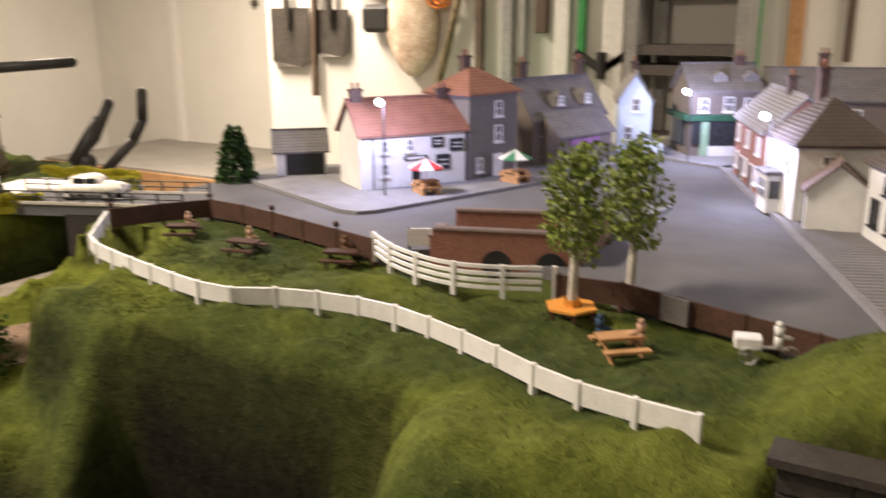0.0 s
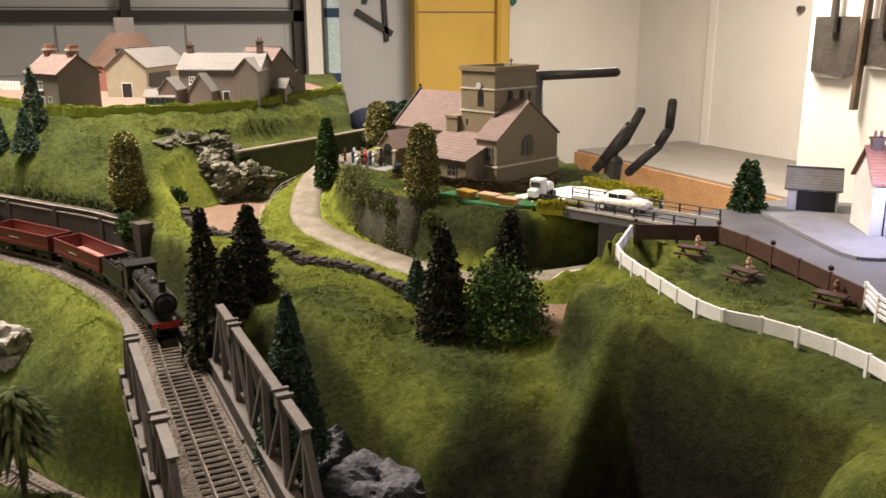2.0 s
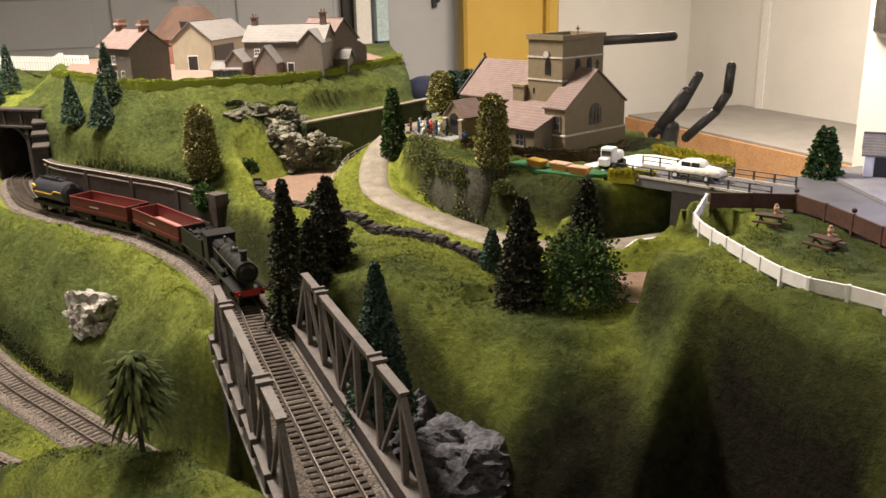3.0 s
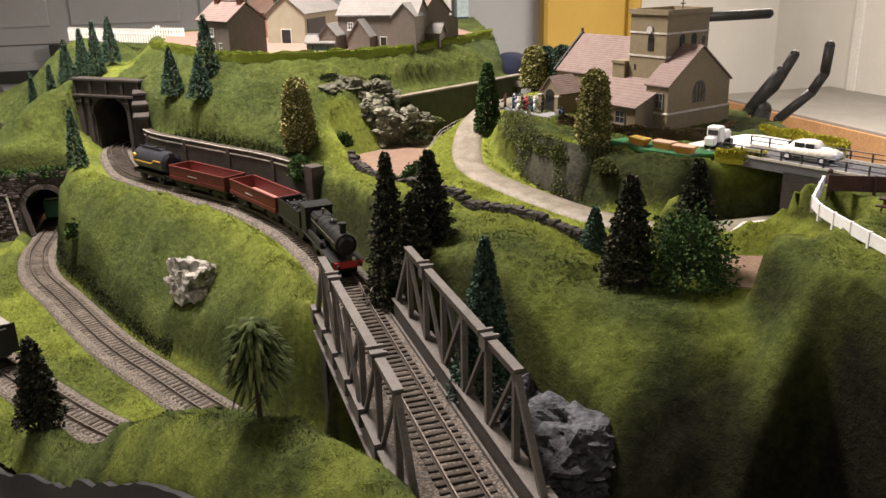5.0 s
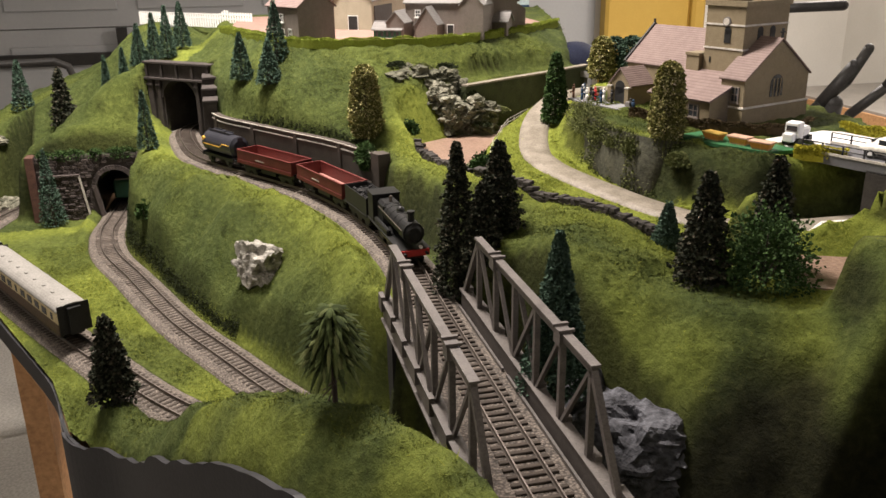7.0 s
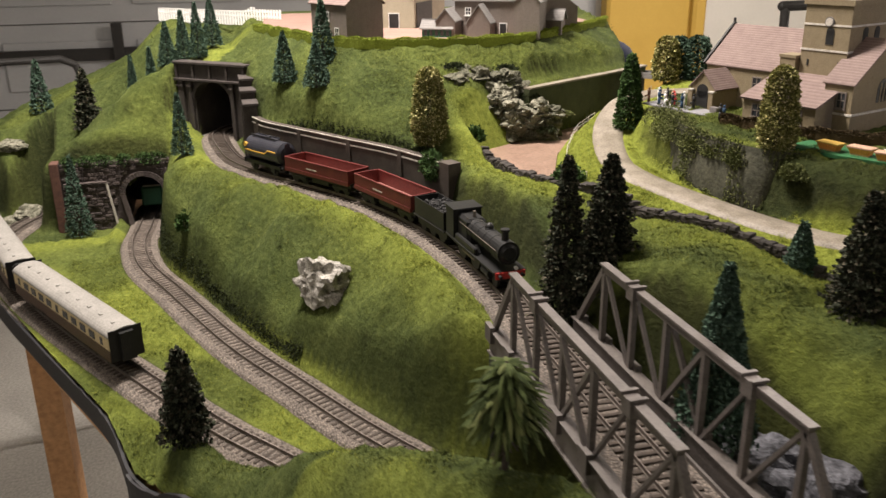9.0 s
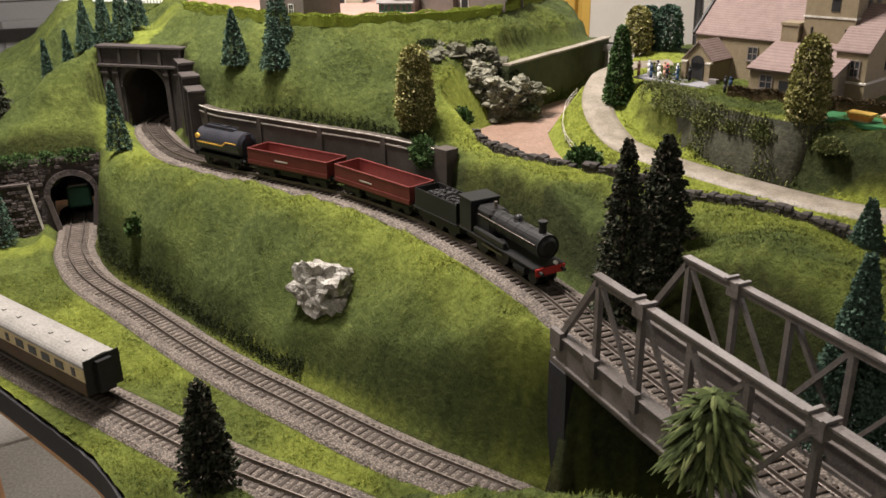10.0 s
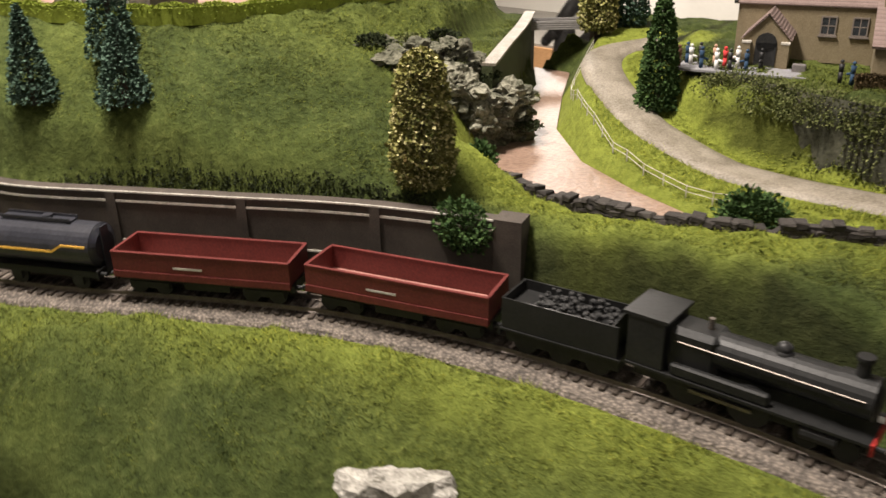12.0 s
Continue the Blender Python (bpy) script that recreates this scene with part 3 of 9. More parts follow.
def make_ground():
    rim = sd_poly(EDGE + BACK)
    keep = rim < 0.0075
    du, _ = near_path(UPPER)
    da, _ = near_path(LOW_A)
    mouth_u = (np.abs(PORTAL_SIDE + 0.001) < 0.040) & (PORTAL_OUT < 0.010) & (PORTAL_OUT > -0.022)
    mouth_a = (X < -1.36) & (X > -1.412) & (np.abs(Y + 0.3275) < 0.030)
    n, m = X.shape
    idx = np.arange(n * m).reshape(n, m)
    ok = keep[:-1, :-1] & keep[1:, :-1] & keep[:-1, 1:] & keep[1:, 1:]
    hole = (mouth_u | mouth_a)
    rise = np.maximum.reduce([H[:-1, :-1], H[1:, :-1], H[:-1, 1:], H[1:, 1:]])
    low = np.minimum.reduce([H[:-1, :-1], H[1:, :-1], H[:-1, 1:], H[1:, 1:]])
    deep = hole[:-1, :-1] & (rise > np.where(mouth_u[:-1, :-1], R0 + 0.012, L0 + 0.004)) & (rise - low > 0.009) & (low < np.where(mouth_u[:-1, :-1], R0 + 0.09, L0 + 0.05))
    ok &= ~deep
    a, b, c, d = idx[:-1, :-1][ok], idx[1:, :-1][ok], idx[1:, 1:][ok], idx[:-1, 1:][ok]
    used = np.zeros(n * m, bool)
    for q in (a, b, c, d):
        used[q] = True
    new_id = np.cumsum(used) - 1
    rx, ry = np.gradient(rim, 0.0055)
    out = np.maximum(rim, 0) / np.maximum(np.hypot(rx, ry), 0.3) ** 2
    co = np.column_stack([(X - out * rx).ravel(), (Y - out * ry).ravel(), H.ravel()])[used]
    faces = np.column_stack([new_id[a], new_id[b], new_id[c], new_id[d]])
    me = bpy.data.meshes.new("ground")
    me.from_pydata(co.tolist(), [], faces.tolist())
    dl, _ = near_path(LANE)
    ds, dp = np.abs(sd_poly(STREAM)), np.abs(sd_poly(POOL))
    w = lumps(X, Y, 9, 11)
    lime = 1.0 * ease((0.062 - dl + 0.008 * w) / 0.018)
    lime = np.maximum(lime, 0.85 * ease((0.06 - np.minimum(ds, dp) + 0.01 * w) / 0.04) * (X > -1.06))
    lowgrass = (H < 1.0) & (X > -1.35)
    lime = np.maximum(lime, lowgrass * (0.22 + 0.5 * ease(0.5 + lumps(X, Y, 4, 12))))
    crest = ease((0.100 - du) / 0.055) * (Y < np.interp(X, UPPER[::-1, 0], UPPER[::-1, 1])) * (X < -0.6)
    lime = np.maximum(lime, crest * (0.30 + 0.45 * ease(0.5 + lumps(X, Y, 6, 13))))
    lime = np.maximum(lime, 0.62 * ease((0.15 - dl + 0.02 * w) / 0.08) * (Y < 0.25) * (X < -0.42) * (X > -1.0))
    lime = np.maximum(lime, 0.22 * ease(0.3 + lumps(X, Y, 3.5, 14)))
    lime = np.maximum(lime, 0.50 * ease(0.35 + lumps(X, Y, 8, 15)) * (X > -0.5) * (Y < 0.36))
    lime = np.maximum(lime, 0.55 * ease((X + 0.03) / 0.03) * (Y < 0.4))
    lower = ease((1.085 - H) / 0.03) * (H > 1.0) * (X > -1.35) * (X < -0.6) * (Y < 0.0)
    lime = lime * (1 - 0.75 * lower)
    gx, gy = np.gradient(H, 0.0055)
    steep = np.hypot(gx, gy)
    # near-black tone grows with the steepness of the slope
    bare_shade = ease((steep - 1.8) / 1.0) * np.where(X < -1.28, 0.60, 0.65)
    bare_shade = bare_shade * np.where((X < -0.60) & (X > -1.30) & (Y < 0.0), 0.2, 1.0)
    # these three put shade of the bank hollow and foot into the colour
    bare_shade = np.maximum(bare_shade, 1.0 * ease((1.196 + 0.012 * w - H) / 0.02) * ease((X + 0.352) / 0.04) * ease((-0.185 - X) / 0.03) * (Y > 0.10))
    bare_shade = np.maximum(bare_shade, 0.92 * ease((1.156 + 0.014 * w - H) / 0.035) * ease((X + 0.42) / 0.05) * ease((-0.175 - X) / 0.03) * ease((0.285 - Y) / 0.04) * (Y > 0.08))
    bare_shade = np.maximum(bare_shade, 0.85 * ease((1.128 + 0.014 * w - H) / 0.045) * ease((X + 0.46) / 0.06) * ease((-0.17 - X) / 0.03) * (Y > 0.10))
    bare_shade = np.maximum(bare_shade, 0.85 * ease(0.45 + lumps(X, Y, 11, 41)) * ease((1.192 - H) / 0.02) * (X > -0.22) * (X < -0.05) * (Y > 0.10))
    bare_shade = np.maximum(bare_shade, ease((0.030 - np.minimum(da, near_path(LOW_B)[0])) / 0.006) * (H < 1.02))
    # darker towards the gorge floor
    bare_shade = np.maximum(bare_shade, ease((0.9 - (H - 0.93) / 0.06)) * 0.9)
    sc = sd_poly(TERRACE)
    apron = np.interp(X, [-0.76, -0.68], [0.005, 0.027])
    terrace = ease((apron - sc + 0.004 * w) / 0.006) * ease((sc + 0.012) / 0.008)
    bare_shade = np.maximum(bare_shade, terrace * np.interp(X, [-0.76, -0.68], [0.8, 0.45]))
    lime = lime * (1 - terrace)
    for nm, arr in (("lime", lime), ("bare_shade", bare_shade)):
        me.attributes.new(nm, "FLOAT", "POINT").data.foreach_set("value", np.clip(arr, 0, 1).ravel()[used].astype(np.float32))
    scatter_grass(lime, bare_shade, rim < -0.001, du, da, dl)
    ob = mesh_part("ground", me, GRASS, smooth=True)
    tagged(ob, "olive and lime static grass slopes of the model landscape", "ground", kind="structure")


make_ground()

# ---- the garage around the layout ----


def wall(name, x0, x1, y0, y1, z0, z1, mat, label):
    ob = part(name, boxed(x0, x1, y0, y1, z0, z1), mat)
    return tagged(ob, label, "wall", kind="structure")


tagged(part("floor", boxed(-5.9, 3.2, -4.2, 4.7, -0.1, 0.0), CONCRETE), "pale worn concrete garage floor", "floor", kind="structure")
tagged(part("ceiling", boxed(-5.9, 3.2, -4.2, 4.7, 2.45, 2.55), WALLPAINT), "plain white garage ceiling", "ceiling", kind="structure")
# stretch of the west wall in a darker grey than the white beyond
wall("wall_west_grey", -5.75, -5.6, 1.62, 2.36, 0, 2.45, GREYPAINT, "pale grey stretch of wall beside the garage door")
wall("wall_west", -5.75, -5.6, 2.36, 4.55, 0, 2.45, WALLPAINT, "white painted garage wall")
wall("wall_door", -5.6, -2.75, 4.4, 4.55, 0, 2.45, WALLPAINT, "white painted wall round the inner door")
wall("wall_nib", -2.88, -2.74, 3.25, 4.4, 0, 2.45, WALLPAINT, "end of the white tool wall")
wall("wall_north", -2.74, 3.0, 3.25, 3.4, 0, 2.45, WALLPAINT, "white garage wall hung with garden tools")
wall("wall_east", 3.0, 3.15, -4.0, 3.4, 0, 2.45, WALLPAINT, "plain white garage wall")
wall("wall_south", -5.75, 3.15, -4.15, -4.0, 0, 2.45, WALLPAINT, "plain white garage wall")
wall("wall_corner", -5.75, -5.6, -4.0, -3.0, 0, 2.45, WALLPAINT, "plain white garage wall")

# ---- tracks ----


def make_sleeper_mesh():
    bm = boxed(-0.0017, 0.0017, -0.0158, 0.0158, -0.0022, 0.0, bevel=0.0004)
    me = bpy.data.meshes.new("sleeper")
    bm.to_mesh(me)
    bm.free()
    me.materials.append(SLEEPER)
    return me


SLEEPER_MESH = make_sleeper_mesh()


random.seed(3)


def make_track(path, z, label, s0, s1, pitch=0.0078):
    tr = thing("railway_track", (0, 0, 0), label, "railway track")
    L = along(path)
    keep = (L >= s0) & (L <= s1)
    climb = track_rise if path is UPPER else (lambda x: 0.0 * x)
    p = with_z(path[keep], z + climb(path[keep][:, 0]))
    for side in (-1, 1):
        o = side * 0.0087
        prof = [(o - 0.0005, 0), (o + 0.0005, 0), (o + 0.0005, -0.0025), (o + 0.0011, -0.0031), (o - 0.0011, -0.0031), (o - 0.0005, -0.0025)]
        mesh_part("rail", sweep(p[::2], prof), RAIL, tr)
    s = s0
    while s < s1:
        x, y, a = at_length(path, s)
        ob = new("sleeper", SLEEPER_MESH)
        ob.parent = tr
        ob.matrix_basis = pose(x, y, z + float(climb(np.float64(x))) - 0.0031, 0, 0, math.degrees(a) + random.uniform(-1.2, 1.2))
        s += pitch
    n = len(p[::3])
    fill = -0.0044 if z > 1.05 else -0.0036
    bed = [(-0.030, -0.0125), (-0.024, -0.0062), (-0.015, fill), (-0.005, fill), (0.005, fill), (0.015, fill), (0.024, -0.0062), (0.030, -0.0125)]
    me = sweep(p[::3], bed, closed=False)
    r = np.random.RandomState(5)
    for v in me.vertices:
        v.co.z += r.uniform(-0.0007, 0.0004)
    mesh_part("ballast_bed", me, BALLAST, tr, "grey-brown crushed stone ballast")
    return tr


make_track(UPPER, R0, "single track of fine rails on brown sleepers, upper line", 0.0, along(UPPER)[-1] - 0.02)
make_track(LOW_A, L0, "single track of fine rails on brown sleepers entering the stone tunnel", 0.06, along(LOW_A)[-1] - 0.02)
make_track(LOW_B, L0, "single track of fine rails on brown sleepers by the board edge", 0.03, along(LOW_B)[-1] - 0.01)

# ---- truss bridge ----
NODES = [-0.555, -0.511, -0.4675, -0.424, -0.380, -0.336]


def make_bridge():
    br = thing("truss_bridge", (-0.44, 0.0135, 1.095), "weathered grey-brown girder truss bridge carrying the upper track", "bridge")
    br.matrix_world = Matrix()
    zt, zb = 1.181, 1.122
    foot0, foot1 = -0.597, -0.296
    for y in (-0.0205, 0.0475):
        out = -1 if y < 0 else 1
        bm = boxed(NODES[0] - 0.003, NODES[-1] + 0.003, y - 0.0018, y + 0.0018, zt - 0.006, zt - 0.0015)
        add_box(bm, NODES[0] - 0.004, NODES[-1] + 0.004, y - 0.0030, y + 0.0030, zt - 0.0015, zt)
        part("top_chord", bm, GIRDER, br)
        bm = boxed(foot0 - 0.004, foot1 + 0.004, y - 0.0024, y + 0.0024, zb - 0.020, zb - 0.001)
        chord = part("bottom_chord", bm, GIRDER, br)
        part("flange", boxed(foot0 - 0.004, foot1 + 0.004, y - 0.0045, y + 0.0045, zb - 0.001, zb), GIRDER, chord)
        part("flange", boxed(foot0 - 0.004, foot1 + 0.004, y - 0.0045, y + 0.0045, zb - 0.021, zb - 0.0195), GIRDER, chord)
        part("end_post", beam((foot0, y, zb - 0.002), (NODES[0], y, zt - 0.003), 0.0038, 0.0042), GIRDER, br)
        part("end_post", beam((foot1, y, zb - 0.002), (NODES[-1], y, zt - 0.003), 0.0038, 0.0042), GIRDER, br)
        for i, x in enumerate(NODES):
            part("post", boxed(x - 0.0019, x + 0.0019, y - 0.0019, y + 0.0019, zb, zt - 0.005), GIRDER, br)
        for i in range(5):
            a, b = (NODES[i], NODES[i + 1])
            if i < 2:
                part("diagonal", beam((a + 0.002, y, zt - 0.006), (b - 0.004, y, zb), 0.0026, 0.0024), GIRDER, br)
            elif i == 2:
                part("diagonal", beam((a + 0.002, y, zb), (b - 0.002, y, zt - 0.006), 0.003, 0.003), GIRDER, br)
                part("diagonal", beam((a + 0.002, y + out * 0.002, zt - 0.006), (b - 0.002, y + out * 0.002, zb), 0.003, 0.003), GIRDER, br)
            else:
                part("diagonal", beam((b - 0.002, y, zt - 0.006), (a + 0.004, y, zb), 0.0026, 0.0024), GIRDER, br)
        for x in (NODES[1], NODES[4]):
            bm = boxed(x - 0.005, x + 0.005, y - 0.0040, y + 0.0040, zt - 0.009, zt + 0.0005)
            for dx in (-0.005, 0.005):
                add_box(bm, x + dx - 0.0012, x + dx + 0.0012, y - 0.0050, y + 0.0050, zt + 0.0005, zt + 0.0022)
            part("joint_plate", bm, GIRDER, br, "knobbly joint of the top chord")
        for x in NODES + [foot0, foot1]:
            part("bracket", boxed(x - 0.0065, x + 0.0065, y + out * 0.0035 - 0.002, y + out * 0.0035 + 0.002, zb - 0.010, zb + 0.003), GIRDER, br)
        for x0, x1 in ((foot0, -0.475), (-0.465, foot1)):
            part("kerb", boxed(x0, x1, y - out * 0.0058 - 0.0009, y - out * 0.0058 + 0.0009, 1.100, 1.1090), GIRDER, br, "low timber kerb beside the ballast")
    part("deck", boxed(foot0 - 0.02, foot1 + 0.02, -0.017, 0.044, 1.090, 1.1005), GIRDER, br)
    part("ballast", boxed(foot0 - 0.02, foot1 + 0.02, -0.0165, 0.0435, 1.1005, 1.1062), BALLAST, br, "grey-brown ballast spread over the deck")
    # charcoal puts the shadow under the bridge into the abutment colour
    for x in (foot0 - 0.008, foot1 + 0.008):
        part("abutment", boxed(x - 0.012, x + 0.012, -0.018, 0.045, 0.93, 1.090), FASCIA, br, "abutment coloured charcoal for the shadow under the bridge")


make_bridge()

# ---- walls and tunnel mouths ----


WALL_LINE = spline([(-0.912, 0.034), (-0.96, 0.016), (-1.02, -0.012), (-1.09, -0.056), (-1.16, -0.104), (-1.215, -0.141), (-1.262, -0.158)])


def make_retaining_wall():
    rw = thing("retaining_wall", (0, 0, 0), "long brown retaining wall with pale coping lines beside the track", "wall")
    p = WALL_LINE
    L = along(p)
    top = np.interp(L, [0, 0.2, 0.5], [1.169, 1.168, 1.172])
    T = np.gradient(p, axis=0)
    T /= np.linalg.norm(T, axis=1)[:, None]
    N = np.stack([-T[:, 1], T[:, 0]], 1)

    def strip(u0, u1, f0, f1):
        V = []
        for i in range(len(p)):
            for u, z in ((u0, f0[i]), (u0, f1[i]), (u1, f1[i]), (u1, f0[i])):
                V.append((*(p[i] + N[i] * u), z))
        F = []
        for i in range(len(p) - 1):
            for j in range(4):
                k = (j + 1) % 4
                F.append((4 * i + j, 4 * i + 4 + j, 4 * i + 4 + k, 4 * i + k))
        F += [(0, 1, 2, 3), tuple(4 * (len(p) - 1) + j for j in (3, 2, 1, 0))]
        me = bpy.data.meshes.new("strip")
        me.from_pydata(V, [], F)
        return me

    base = np.full(len(p), 1.085)
    mesh_part("wall_face", strip(-0.004, 0.004, base, top - 0.002), WALLBROWN, rw)
    mesh_part("coping", strip(-0.0050, 0.0052, top - 0.002, top), WALLBROWN, rw)
    mesh_part("coping_edge", strip(0.0045, 0.0056, top - 0.0008, top + 0.0003), COPING, rw, "pale worn coping edge")
    mesh_part("string_course", strip(-0.0002, 0.0052, top - 0.0078, top - 0.0064), COPING, rw)
    mesh_part("string_course", strip(-0.0002, 0.0052, top - 0.0365, top - 0.0352), COPING, rw)
    s = 0.0
    while s < L[-1]:
        x, y, a = at_length(p, s)
        m = pose(x, y, 0, 0, 0, math.degrees(a))
        h = float(np.interp(s, L, top))
        part("pilaster", boxed(-0.0035, 0.0035, 0.003, 0.0056, 1.09, h - 0.001, m=m), WALLBROWN, rw)
        s += 0.094
    x, y, a = at_length(p, 0.002)
    part("end_pier", boxed(-0.008, 0.010, -0.008, 0.0085, 1.08, 1.171, m=pose(x, y, 0, 0, 0, math.degrees(a))), WALLBROWN, rw)


WALLBROWN = mottled("brown_retaining_brick", (0.030, 0.024, 0.020), (0.078, 0.065, 0.053), 1400, 60, bump=0.4)
COPING = mottled("pale_coping", (0.30, 0.28, 0.24), (0.62, 0.58, 0.52), 600, 120)
PORTALMAT = mottled("soot_brown_portal", (0.022, 0.018, 0.017), (0.070, 0.060, 0.055), 900, 50)
make_retaining_wall()


def arch_slab(w0, w1, h, thick, aw, spring, n=12, rise=None):
    """Upright slab in the local y-z plane with an arched opening; local x is its thickness."""
    bm = bmesh.new()
    arc = [(-aw * math.cos(math.pi * k / n), spring + (rise or aw) * math.sin(math.pi * k / n)) for k in range(n + 1)]
    cols = [((w0, 0), (w0, h)), ((-aw, 0), (-aw, h))] + [(p, (p[0], h)) for p in arc] + [((aw, 0), (aw, h)), ((w1, 0), (w1, h))]
    rows = [[bm.verts.new((x, y, z)) for x in (0, -thick) for y, z in c] for c in cols]
    for k, (p, q) in enumerate(zip(rows, rows[1:])):
        if k in (1, len(rows) - 3):
            bm.faces.new((p[0], q[0], q[2], p[2]))
            continue
        bm.faces.new((p[0], q[0], q[1], p[1]))
        bm.faces.new((p[2], p[3], q[3], q[2]))
        bm.faces.new((p[1], q[1], q[3], p[3]))
        bm.faces.new((p[0], p[2], q[2], q[0]))
    for p in (rows[0], rows[-1]):
        bm.faces.new((p[0], p[1], p[3], p[2]))
    bmesh.ops.recalc_face_normals(bm, faces=bm.faces[:])
    return bm


def make_portal():
    z0 = 1.112
    po = thing("tunnel_portal", (PX, PY, z0), "soot-brown tunnel portal with panelled parapet and stepped wing wall", "tunnel portal", rz=PTURN)
    part("front", arch_slab(-0.0665, 0.0665, 0.094, 0.018, 0.0350, 0.058, 16, 0.029), PORTALMAT, po)
    for y, w in ((-0.060, 0.0055), (-0.0415, 0.0035), (0.0405, 0.0035), (0.060, 0.0055)):
        part("buttress", boxed(-0.003, 0.0055, y - w, y + w, 0, 0.086, bevel=0.0008), PORTALMAT, po)
        part("buttress_cap", boxed(-0.003, 0.0070, y - w - 0.001, y + w + 0.001, 0.0775, 0.0800), PORTALMAT, po)
    for k in range(17):
        a = math.pi * (k + 0.5) / 17
        y, z = -0.0368 * math.cos(a), 0.058 + 0.0308 * math.sin(a)
        m = pose(0, y, z) @ Matrix.Rotation(math.atan2(-y, (z - 0.058) * 1.35), 4, "X")
        part("voussoir", boxed(-0.001, 0.0030, -0.0034, 0.0034, -0.0016, 0.0036, m=m), PORTALMAT, po)
    part("band", boxed(-0.002, 0.0075, -0.0700, 0.0700, 0.0865, 0.0905, bevel=0.0006), PORTALMAT, po)
    part("parapet", boxed(-0.014, 0.002, -0.0680, 0.0680, 0.0905, 0.1120), PORTALMAT, po)
    part("coping", boxed(-0.016, 0.0065, -0.0705, 0.0705, 0.1120, 0.1160, bevel=0.0006), PORTALMAT, po)
    for k in range(5):
        y = -0.0655 + k * 0.03275
        part("pier", boxed(0.002, 0.0052, y - 0.0022, y + 0.0022, 0.0905, 0.1120), PORTALMAT, po)
    part("side_batter", prism([(-0.012, -0.0665), (0.004, -0.0665), (0.010, -0.0860), (-0.012, -0.0860)], -0.006, 0.035), PORTALMAT, po)
    # wing wall stepping down to the retaining wall
    back = po.matrix_world.inverted()
    for x0, x1, top, y0 in ((-1.384, -1.328, 1.2095, -0.169), (-1.328, -1.292, 1.1975, -0.170), (-1.292, -1.254, 1.1850, -0.169)):
        part("wing_step", boxed(x0, x1, y0, -0.152, 1.095, top, m=back), PORTALMAT, po)
        part("wing_coping", boxed(x0 - 0.002, x1 + 0.003, y0 - 0.003, -0.150, top, top + 0.004, m=back, bevel=0.0006), PORTALMAT, po)
        part("wing_pilaster", boxed(x1 - 0.008, x1 - 0.001, y0 - 0.003, y0, 1.095, top, m=back), PORTALMAT, po)
    # added bore into the hill behind the arch; black roof and end paint darkness
    for s in (-1, 1):
        part("tunnel_lining", boxed(-0.130, -0.0185, s * 0.0375 - 0.0015, s * 0.0375 + 0.0015, -0.010, 0.090), PORTALMAT, po)
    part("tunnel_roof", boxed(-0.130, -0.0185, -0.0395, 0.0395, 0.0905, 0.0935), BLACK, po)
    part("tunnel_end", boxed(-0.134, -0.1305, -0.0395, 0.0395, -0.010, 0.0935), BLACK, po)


make_portal()


